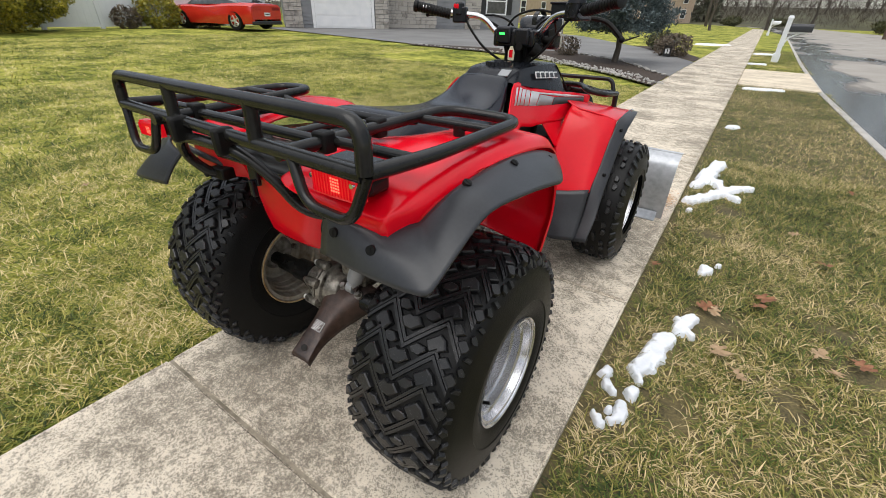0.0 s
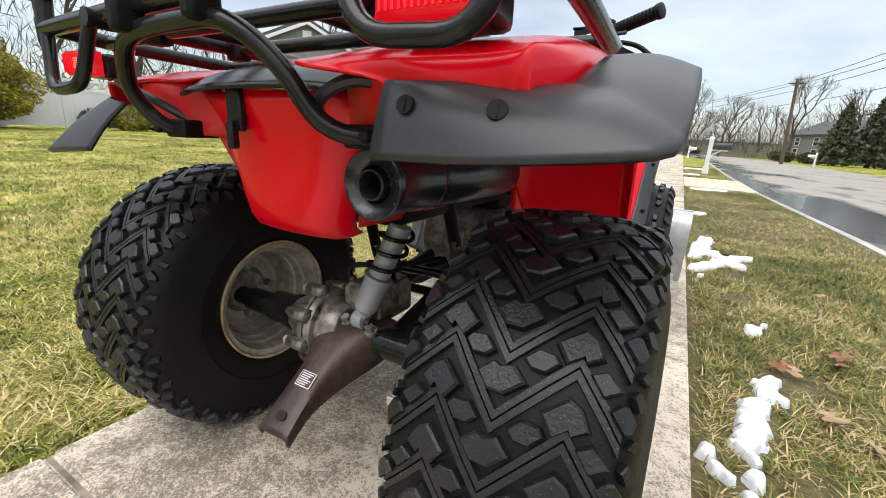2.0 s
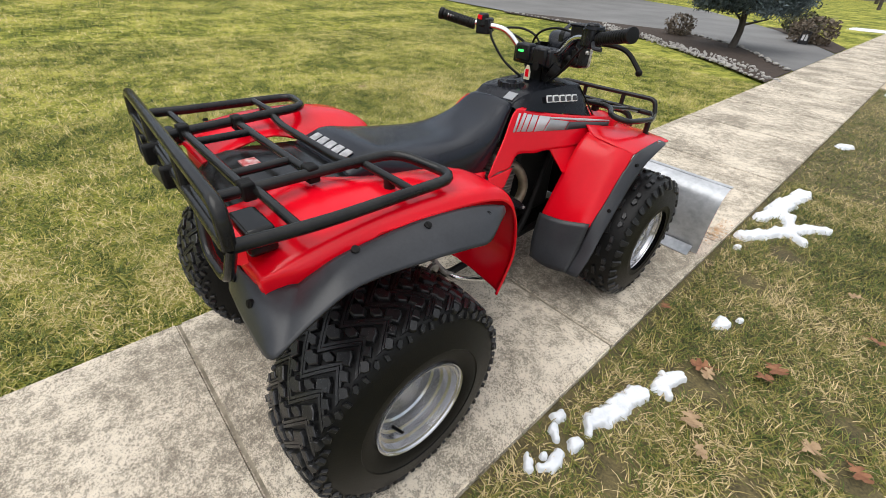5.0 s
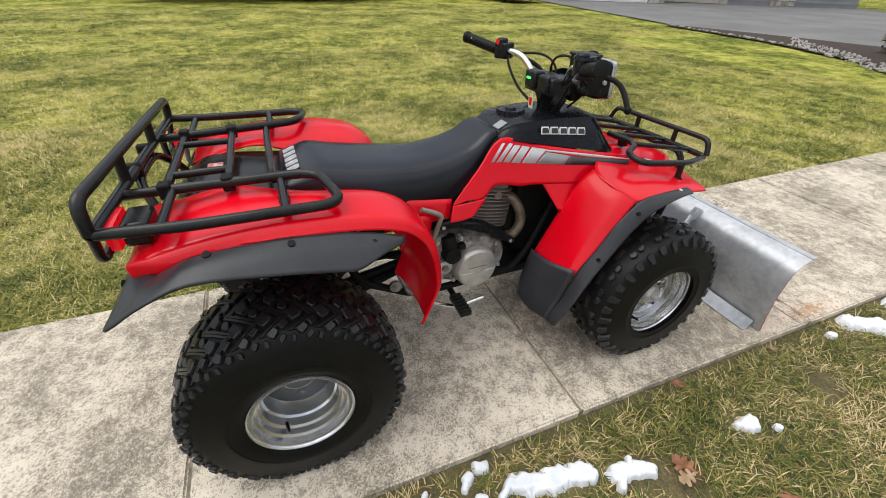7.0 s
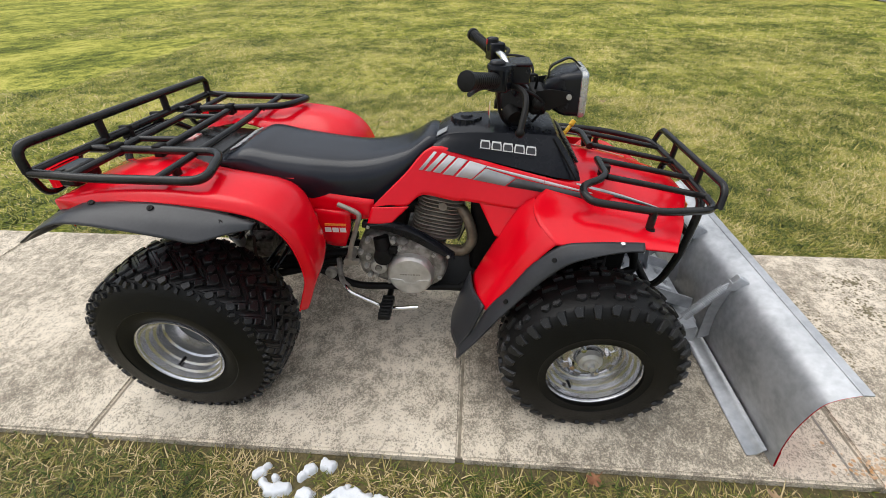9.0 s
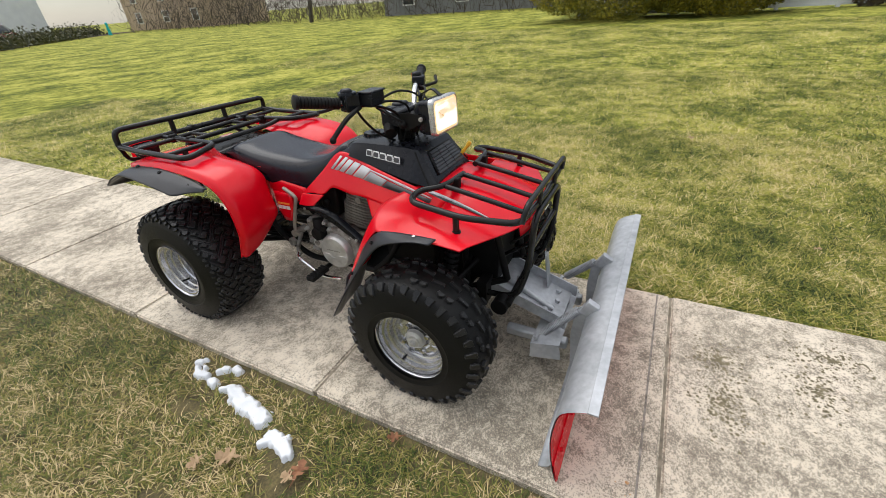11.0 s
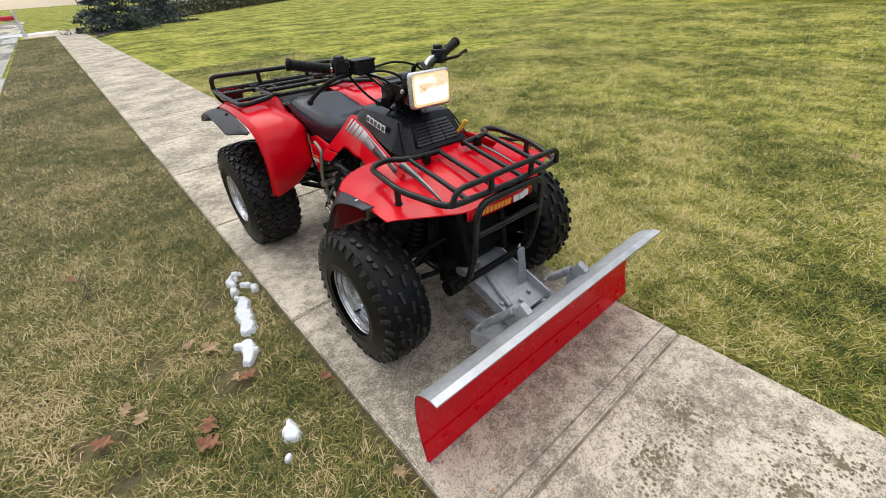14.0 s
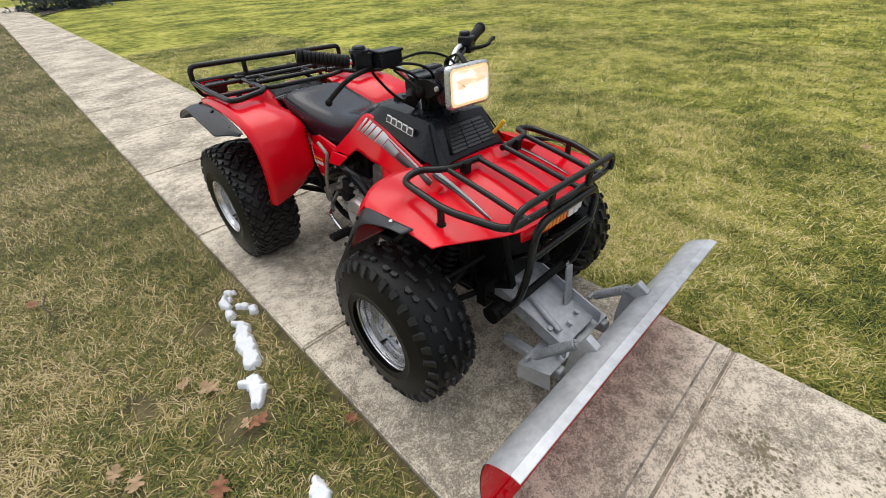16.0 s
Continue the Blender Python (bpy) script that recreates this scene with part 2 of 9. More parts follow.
def bm_loft(bm, rows, nu=4, nv=4, wrap=False):
    """A smooth skin over rows of points."""
    rows = [smooth_line(r, nv) for r in rows]
    cols = [smooth_line(c, nu) for c in zip(*rows)]
    g = [[bm.verts.new(c[i]) for c in cols] for i in range(len(cols[0]))]
    for a, b in zip(g, g[1:]):
        m = len(a)
        for j in range(m if wrap else m - 1):
            bm.faces.new((a[j], a[(j + 1) % m], b[(j + 1) % m], b[j]))
    return g


def bm_lathe(bm, prof, n=48, close=False):
    """Profile of (x, radius) turned round the x axis."""
    rings = [[bm.verts.new((x, r * math.cos(2 * math.pi * j / n), r * math.sin(2 * math.pi * j / n))) for j in range(n)] for x, r in prof]
    pairs = list(zip(rings, rings[1:])) + ([(rings[-1], rings[0])] if close else [])
    for a, b in pairs:
        for j in range(n):
            bm.faces.new((a[j], a[(j + 1) % n], b[(j + 1) % n], b[j]))
    return rings


def bm_prism(bm, poly, place, h):
    """A slab: the outline (u, v) put in space by place(u, v, height)."""
    lo = [bm.verts.new(place(u, v, 0)) for u, v in poly]
    hi = [bm.verts.new(place(u, v, h)) for u, v in poly]
    k = len(poly)
    bm.faces.new(hi)
    bm.faces.new(lo[::-1])
    for i in range(k):
        bm.faces.new((lo[i], lo[(i + 1) % k], hi[(i + 1) % k], hi[i]))


def mirrored(make):
    """Calls make(s) for the right side and the left."""
    return [make(1), make(-1)]

# ---- ground materials ----
def ground_patch(n, l):
    """Patches of dry and green turf, alike for soil and blades."""
    geo, a, b = n.new("ShaderNodeNewGeometry"), n.new("ShaderNodeTexNoise"), n.new("ShaderNodeTexNoise")
    a.inputs["Scale"].default_value, a.inputs["Detail"].default_value = 0.9, 5
    b.inputs["Scale"].default_value, b.inputs["Detail"].default_value = 5.5, 4
    l.new(geo.outputs["Position"], a.inputs["Vector"])
    l.new(geo.outputs["Position"], b.inputs["Vector"])
    mx = n.new("ShaderNodeMix")
    mx.inputs[0].default_value = 0.45
    l.new(a.outputs["Fac"], mx.inputs[2])
    l.new(b.outputs["Fac"], mx.inputs[3])
    mr = n.new("ShaderNodeMapRange")
    mr.inputs["From Min"].default_value, mr.inputs["From Max"].default_value = 0.36, 0.64
    mr.inputs["To Min"].default_value, mr.inputs["To Max"].default_value = 0.18, 0.68
    l.new(mx.outputs[0], mr.inputs["Value"])
    return geo, mr.outputs[0]


def ramp(n, stops):
    r = n.new("ShaderNodeValToRGB")
    e = r.color_ramp.elements
    while len(e) < len(stops):
        e.new(0.5)
    for q, (p, c) in zip(e, stops):
        q.position, q.color = p, (*c, 1)
    return r


def turf_material():
    m = bpy.data.materials.new("lawn_turf")
    m.use_nodes = True
    n, l = m.node_tree.nodes, m.node_tree.links
    b = n["Principled BSDF"]
    geo, fac = ground_patch(n, l)
    fine = n.new("ShaderNodeTexNoise")
    fine.inputs["Scale"].default_value, fine.inputs["Detail"].default_value = 70, 4
    mp = n.new("ShaderNodeMapping")
    mp.inputs["Scale"].default_value = (1.0, 0.45, 1.0)
    l.new(geo.outputs["Position"], mp.inputs[0])
    l.new(mp.outputs[0], fine.inputs["Vector"])
    ad = n.new("ShaderNodeMix")
    ad.inputs[0].default_value = 0.5
    l.new(fac, ad.inputs[2])
    l.new(fine.outputs["Fac"], ad.inputs[3])
    r = ramp(n, [(0.28, (0.020, 0.030, 0.005)), (0.42, (0.150, 0.178, 0.025)), (0.54, (0.43, 0.415, 0.080)), (0.70, (0.66, 0.56, 0.18))])
    l.new(ad.outputs[0], r.inputs[0])
    l.new(r.outputs[0], b.inputs["Base Color"])
    b.inputs["Roughness"].default_value, b.inputs["Specular IOR Level"].default_value = 0.9, 0.15
    bp = n.new("ShaderNodeBump")
    bp.inputs["Strength"].default_value, bp.inputs["Distance"].default_value = 0.9, 0.03
    l.new(fine.outputs["Fac"], bp.inputs["Height"])
    l.new(bp.outputs[0], b.inputs["Normal"])
    return m


def blade_material(name, stops):
    m = bpy.data.materials.new(name)
    m.use_nodes = True
    n, l = m.node_tree.nodes, m.node_tree.links
    b = n["Principled BSDF"]
    geo, fac = ground_patch(n, l)
    ma = n.new("ShaderNodeMath")
    ma.operation = "MULTIPLY_ADD"
    l.new(geo.outputs["Random Per Island"], ma.inputs[0])
    ma.inputs[1].default_value = 0.66
    l.new(fac, ma.inputs[2])
    r = ramp(n, stops)
    l.new(ma.outputs[0], r.inputs[0])
    l.new(r.outputs[0], b.inputs["Base Color"])
    b.inputs["Roughness"].default_value, b.inputs["Specular IOR Level"].default_value = 0.6, 0.3
    return m


def concrete_material(name, dark=1.0, tint=(1, 1, 1)):
    """Weathered concrete: pale paste, clouded, with dark grains that crowd in some patches."""
    m = bpy.data.materials.new(name)
    m.use_nodes = True
    n, l = m.node_tree.nodes, m.node_tree.links
    b = n["Principled BSDF"]
    geo, oi = n.new("ShaderNodeNewGeometry"), n.new("ShaderNodeObjectInfo")
    big, mid, fine = n.new("ShaderNodeTexNoise"), n.new("ShaderNodeTexNoise"), n.new("ShaderNodeTexNoise")
    for q, s, d in ((big, 2.2, 5), (mid, 17, 6), (fine, 260, 3)):
        q.inputs["Scale"].default_value, q.inputs["Detail"].default_value = s, d
        l.new(geo.outputs["Position"], q.inputs["Vector"])
    mid.inputs["Roughness"].default_value = 0.65
    mx = n.new("ShaderNodeMix")
    mx.inputs[0].default_value = 0.5
    l.new(big.outputs["Fac"], mx.inputs[2])
    l.new(mid.outputs["Fac"], mx.inputs[3])
    base = ramp(n, [(0.32, (0.42 * tint[0], 0.372 * tint[1], 0.300 * tint[2])), (0.48, (0.57 * tint[0], 0.518 * tint[1], 0.432 * tint[2])), (0.66, (0.70 * tint[0], 0.648 * tint[1], 0.558 * tint[2]))])
    l.new(mx.outputs[0], base.inputs[0])
    dens = n.new("ShaderNodeMapRange")
    dens.inputs["From Min"].default_value, dens.inputs["From Max"].default_value = 0.41, 0.57
    dens.inputs["To Min"].default_value, dens.inputs["To Max"].default_value = 0.58, 0.02
    l.new(mx.outputs[0], dens.inputs["Value"])
    shift = n.new("ShaderNodeMath")
    shift.operation = "MULTIPLY_ADD"
    l.new(oi.outputs["Random"], shift.inputs[0])
    shift.inputs[1].default_value = 0.10
    l.new(dens.outputs[0], shift.inputs[2])
    out = base.outputs[0]
    warp, wsub, wadd = n.new("ShaderNodeTexNoise"), n.new("ShaderNodeVectorMath"), n.new("ShaderNodeVectorMath")
    warp.inputs["Scale"].default_value, warp.inputs["Detail"].default_value = 190, 2
    l.new(geo.outputs["Position"], warp.inputs["Vector"])
    wsub.operation, wadd.operation = "SCALE", "ADD"
    l.new(warp.outputs["Color"], wsub.inputs[0])
    wsub.inputs[3].default_value = 0.006
    l.new(geo.outputs["Position"], wadd.inputs[0])
    l.new(wsub.outputs[0], wadd.inputs[1])
    for scale, amount, col in ((150, 0.42 * dark, (0.16, 0.140, 0.112)), (400, 0.54 * dark, (0.10, 0.088, 0.070))):
        vo, cmpn, mul, mixc = n.new("ShaderNodeTexVoronoi"), n.new("ShaderNodeMath"), n.new("ShaderNodeMath"), n.new("ShaderNodeMix")
        vo.inputs["Scale"].default_value = scale
        l.new(wadd.outputs[0], vo.inputs["Vector"])
        sp = n.new("ShaderNodeSeparateColor")
        l.new(vo.outputs["Color"], sp.inputs[0])
        cmpn.operation = "LESS_THAN"
        l.new(sp.outputs[0], cmpn.inputs[0])
        l.new(shift.outputs[0], cmpn.inputs[1])
        mul.operation = "MULTIPLY"
        l.new(cmpn.outputs[0], mul.inputs[0])
        mul.inputs[1].default_value = amount
        mixc.data_type = "RGBA"
        l.new(mul.outputs[0], mixc.inputs[0])
        l.new(out, mixc.inputs[6])
        mixc.inputs[7].default_value = (*col, 1)
        out = mixc.outputs[2]
    l.new(out, b.inputs["Base Color"])
    b.inputs["Roughness"].default_value, b.inputs["Specular IOR Level"].default_value = 0.85, 0.25
    bp = n.new("ShaderNodeBump")
    bp.inputs["Strength"].default_value, bp.inputs["Distance"].default_value = 0.6, 0.002
    l.new(fine.outputs["Fac"], bp.inputs["Height"])
    l.new(bp.outputs[0], b.inputs["Normal"])
    return m


def asphalt_material():
    m = pbr("street_asphalt", (0.27, 0.248, 0.220), (0.36, 0.335, 0.300), scale=0.8, rough=0.9, bump=0.4, bump_scale=90, fine=60, fine_amt=0.3, spec=0.25)
    n, l = m.node_tree.nodes, m.node_tree.links
    b = n["Principled BSDF"]
    geo, w = n.new("ShaderNodeNewGeometry"), n.new("ShaderNodeTexNoise")
    mp = n.new("ShaderNodeMapping")
    mp.inputs["Scale"].default_value = (0.9, 0.28, 1)
    w.inputs["Scale"].default_value, w.inputs["Detail"].default_value = 0.9, 4
    l.new(geo.outputs["Position"], mp.inputs[0])
    l.new(mp.outputs[0], w.inputs["Vector"])
    sep, near = n.new("ShaderNodeSeparateXYZ"), n.new("ShaderNodeMapRange")
    l.new(geo.outputs["Position"], sep.inputs[0])
    near.inputs["From Min"].default_value, near.inputs["From Max"].default_value = 4.6, 2.3
    near.inputs["To Max"].default_value = 0.27
    l.new(sep.outputs[0], near.inputs["Value"])
    ad = n.new("ShaderNodeMath")
    l.new(w.outputs["Fac"], ad.inputs[0])
    l.new(near.outputs[0], ad.inputs[1])
    rr = n.new("ShaderNodeMapRange")
    rr.inputs["From Min"].default_value, rr.inputs["From Max"].default_value = 0.66, 0.73
    rr.inputs["To Min"].default_value, rr.inputs["To Max"].default_value = 0.9, 0.07
    l.new(ad.outputs[0], rr.inputs["Value"])
    l.new(rr.outputs[0], b.inputs["Roughness"])
    wet, dk = n.new("ShaderNodeMapRange"), n.new("ShaderNodeMix")
    wet.inputs["From Min"].default_value, wet.inputs["From Max"].default_value = 0.62, 0.72
    l.new(ad.outputs[0], wet.inputs["Value"])
    dk.data_type = "RGBA"
    src = b.inputs["Base Color"].links[0].from_socket
    l.new(wet.outputs[0], dk.inputs[0])
    l.new(src, dk.inputs[6])
    dk.inputs[7].default_value = (0.055, 0.053, 0.050, 1)
    l.new(dk.outputs[2], b.inputs["Base Color"])
    return m


TURF = turf_material()
LAWN_BLADES = blade_material("lawn_blades", [(0.32, (0.012, 0.030, 0.004)), (0.56, (0.106, 0.138, 0.018)), (0.80, (0.30, 0.285, 0.053)), (0.96, (0.50, 0.41, 0.13)), (1.0, (0.68, 0.55, 0.28))])
VERGE_BLADES = blade_material("verge_blades", [(0.32, (0.011, 0.028, 0.004)), (0.58, (0.088, 0.122, 0.018)), (0.82, (0.24, 0.215, 0.050)), (0.97, (0.38, 0.295, 0.12)), (1.0, (0.58, 0.46, 0.25))])
CONCRETE = concrete_material("weathered_concrete", 1.1, (1.04, 1.0, 0.95))
APRON_C = concrete_material("pale_concrete", 0.4, (1.08, 1.02, 0.93))
ASPHALT = asphalt_material()
DRIVE = pbr("driveway_asphalt", (0.13, 0.128, 0.125), (0.20, 0.197, 0.192), scale=0.7, rough=0.8, bump=0.4, bump_scale=70)
MULCH = pbr("dark_mulch", (0.018, 0.012, 0.008), (0.065, 0.042, 0.028), scale=9, rough=0.95, bump=1.0, bump_scale=40, fine=50, fine_amt=0.5)
KERB = pbr("kerb_stone", (0.30, 0.285, 0.26), (0.47, 0.45, 0.42), scale=3, rough=0.85, bump=0.5, bump_scale=40, rand=0.15)
SNOW = pbr("old_snow", (0.68, 0.71, 0.75), (0.80, 0.82, 0.85), scale=20, rough=0.6, bump=0.5, bump_scale=60)

# ---- ground sheets ----
SW_L, SW_R, SLAB = -0.485, 0.655, 1.22


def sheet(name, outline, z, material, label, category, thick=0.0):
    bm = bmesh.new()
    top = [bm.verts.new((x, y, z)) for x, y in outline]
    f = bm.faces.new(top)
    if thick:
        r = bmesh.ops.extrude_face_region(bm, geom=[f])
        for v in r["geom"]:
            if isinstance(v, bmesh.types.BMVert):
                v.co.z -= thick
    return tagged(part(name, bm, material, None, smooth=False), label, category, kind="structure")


bm = bmesh.new()
def lawn_z(x, y):
    """Height of the gently uneven ground."""
    return -0.035 + (0.018 * noise.noise(Vector((x * 0.35, y * 0.35, 3))) if x < SW_L - 0.3 else -0.05 if 2.2 < x < 9 else 0)


LAWN_Z = np.array([[lawn_z(-20 + i * 0.5, -15 + j * 0.5) for j in range(81)] for i in range(53)])
xs = sorted([-400, -150, -60, -30, 30, 60, 150, 400] + [x * 0.5 for x in range(-40, 13)])
ys = sorted([-400, -150, -60, 60, 150, 400] + [y * 0.5 for y in range(-30, 51)])
g = [[bm.verts.new((x, y, lawn_z(x, y))) for y in ys] for x in xs]
for a, b in zip(g, g[1:]):
    for j in range(len(ys) - 1):
        bm.faces.new((a[j], b[j], b[j + 1], a[j + 1]))
tagged(part("ground", bm, TURF), "winter lawn of matted green and straw-yellow turf", "lawn", kind="structure")

ROAD_L = [(2.02, -60), (2.10, -12), (2.12, 0), (2.06, 3.5), (1.88, 8), (1.88, 14), (2.2, 40), (0, 74), (-16, 100)]
ROAD_R = [(-14, 112), (6, 88), (10.2, 60), (9.4, 27), (9.2, 0), (9.2, -60)]
sheet("road", ROAD_L + ROAD_R, -0.045 + 0.016, ASPHALT, "grey asphalt street, wet along its near edge", "road")
sheet("driveway", [(SW_L - 0.01, 8.15), (SW_L - 0.01, 11.8), (-2.4, 15.8), (-7.0, 22.5), (-13.0, 26.5), (-19.1, 26.5), (-19.1, 12.0), (-18.4, 11.9), (-8.7, 10.35), (-6.4, 11.2), (-4.1, 11.9), (-2.0, 10.5)], -0.006, DRIVE, "grey asphalt driveway up to a garage", "driveway")
sheet("planting_bed", [(SW_L - 0.02, 6.5), (SW_L - 0.02, 8.1), (-2.0, 10.45), (-4.1, 11.85), (-6.4, 11.15), (-8.7, 10.30), (-8.6, 9.95), (-5.7, 9.8), (-3.4, 9.1), (-1.4, 7.4)], -0.002, MULCH, "dark mulch bed edged with stones", "flower bed")
sheet("planting_bed", [(SW_L - 0.02, 11.9), (SW_L - 0.02, 13.3), (-2.0, 17.5), (-3.2, 17.2)], -0.002, MULCH, "dark mulch bed beside the driveway", "flower bed")
sheet("planting_bed", [(-0.6, -22.5), (-0.9, -27.5), (-6, -38), (-16, -52), (-34, -66), (-36, -63), (-24, -55), (-13, -43.5), (-5, -33.5)], -0.002, MULCH, "dark mulch bed under a hedge", "flower bed")
apron = thing("driveway_apron", "pale concrete driveway apron across the grass verge", "apron", kind="structure")
for y0, y1 in ((7.98, 11.1), (-30.6, -27.4)):
    bm = bmesh.new()
    bm_box(bm, (SW_R + 0.004, y0, -0.1), (1.86, y1, -0.004))
    part("apron_slab", bm, APRON_C, apron, bevel=0.01)
kerb = thing("kerb", "pale concrete kerb along the street", "kerb", kind="structure")
for (xa, ya), (xb, yb) in zip(ROAD_L[1:7], ROAD_L[2:7]):
    k = max(1, int(abs(yb - ya) / 3.0))
    for i in range(k):
        p, q = i / k, (i + 1) / k
        bm = bmesh.new()
        A, B = Vector((xa + (xb - xa) * p, ya + (yb - ya) * p, 0)), Vector((xa + (xb - xa) * q, ya + (yb - ya) * q - 0.012, 0))
        for z0, z1, o in ((-0.12, -0.020, 0.0),):
            bm_prism(bm, [(A.x - 0.07, A.y), (B.x - 0.07, B.y), (B.x + 0.01, B.y), (A.x + 0.01, A.y)], lambda u, v, h: Vector((u, v, z0 + h)), z1 - z0)
        part("kerb_stone", bm, KERB, kerb, smooth=False)

# pavement slabs share one mesh
pavement = thing("pavement", "weathered concrete pavement of square slabs", "pavement", kind="structure")
bm = bmesh.new()
W, D = SW_R - SW_L, SLAB - 0.010
bm_box(bm, (SW_L, 0.005, -0.11), (SW_R, 0.005 + D, 0.0))
bmesh.ops.bevel(bm, geom=list(bm.edges), offset=0.007, segments=3, affect="EDGES")
slab = part("slab", bm, CONCRETE, pavement)
for i in range(-26, 52):
    if i:
        o = slab.copy()
        scene.collection.objects.link(o)
        o.location = (0, i * SLAB, 0.0)
        o.rotation_euler = (0, random.uniform(-0.0012, 0.0012), 0)
bm = bmesh.new()
bm_box(bm, (SW_L + 0.004, -32, -0.11), (SW_R - 0.004, 63, -0.008))
part("joint_bed", bm, pbr("dirt_joint", (0.13, 0.110, 0.080), (0.34, 0.295, 0.225), scale=20, rough=0.95, bump=0.5), pavement, "dirt-filled joints")
# tooled line beside the joint in front of the plough
bm = bmesh.new()
bm_box(bm, (SW_L + 0.01, SLAB - 0.062, -0.001), (SW_R - 0.01, SLAB - 0.055, 0.0009))
part("tooled_line", bm, pbr("tooled_line_dirt", (0.12, 0.105, 0.085), (0.34, 0.31, 0.27), scale=30, rough=0.9), pavement)
STAIN = pbr("mud_stain", (0.13, 0.108, 0.062), (0.24, 0.205, 0.13), scale=30, rough=0.95, bump=0.4)


def blotch(name, x, y, r, material, z, parent=None, n=26, rag=0.35, squash=1.0, turn=0.0):
    """A thin ragged patch on the ground."""
    bm = bmesh.new()
    c = bm.verts.new((x, y, z))
    ring = []
    for i in range(n):
        a = 2 * math.pi * i / n
        k = r * (1 + rag * noise.noise(Vector((math.cos(a) * 1.7 + x * 9, math.sin(a) * 1.7 + y * 9, 5))) + rag * 0.5 * noise.noise(Vector((math.cos(a) * 5 + x, math.sin(a) * 5 + y, 9))))
        u, v = k * math.cos(a), k * squash * math.sin(a)
        ring.append(bm.verts.new((x + u * math.cos(turn) - v * math.sin(turn), y + u * math.sin(turn) + v * math.cos(turn), z - 0.0006)))
    for i in range(n):
        bm.faces.new((c, ring[i], ring[(i + 1) % n]))
    return part(name, bm, material, parent)


# mud stains and a rust streak near the plough
RUSTY = pbr("rust_stain", (0.42, 0.20, 0.06), (0.60, 0.46, 0.32), scale=26, rough=0.95, bump=0.4)


def stain(cx, cy, rx, ry, count, size, material, seed, label):
    """Many small soft specks that thin out from the middle."""
    rng = random.Random(seed)
    bm = bmesh.new()
    for _ in range(count):
        a, k = rng.uniform(0, 6.283), abs(rng.gauss(0, 0.62))
        x, y, r = cx + rx * k * math.cos(a), cy + ry * k * math.sin(a), size * rng.uniform(0.3, 1.2)
        t0, z = rng.uniform(0, 6.28), 0.0006 + 0.0012 * rng.random()
        bm.faces.new([bm.verts.new((x + r * rng.uniform(0.6, 1.2) * math.cos(t0 + j * 1.047), y + r * rng.uniform(0.6, 1.2) * math.sin(t0 + j * 1.047), z)) for j in range(6)])
    return part("stain", bm, material, pavement, label, smooth=False)


for i, (x, y, rx, ry, c) in enumerate(((0.10, 1.40, 0.16, 0.10, 260), (-0.12, 1.40, 0.12, 0.12, 200), (-0.28, 1.78, 0.10, 0.16, 200), (-0.08, 1.70, 0.14, 0.10, 180))):
    stain(x, y, rx, ry, c, 0.006, STAIN, i + 3, "olive-brown mud specks")
stain(0.60, 1.30, 0.05, 0.16, 240, 0.006, RUSTY, 11, "orange rust specks")

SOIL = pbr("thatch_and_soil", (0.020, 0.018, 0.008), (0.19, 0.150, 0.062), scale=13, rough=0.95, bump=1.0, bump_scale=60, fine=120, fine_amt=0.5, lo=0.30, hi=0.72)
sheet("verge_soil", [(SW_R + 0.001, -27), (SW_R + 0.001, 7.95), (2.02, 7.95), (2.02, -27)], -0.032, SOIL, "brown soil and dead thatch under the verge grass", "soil")

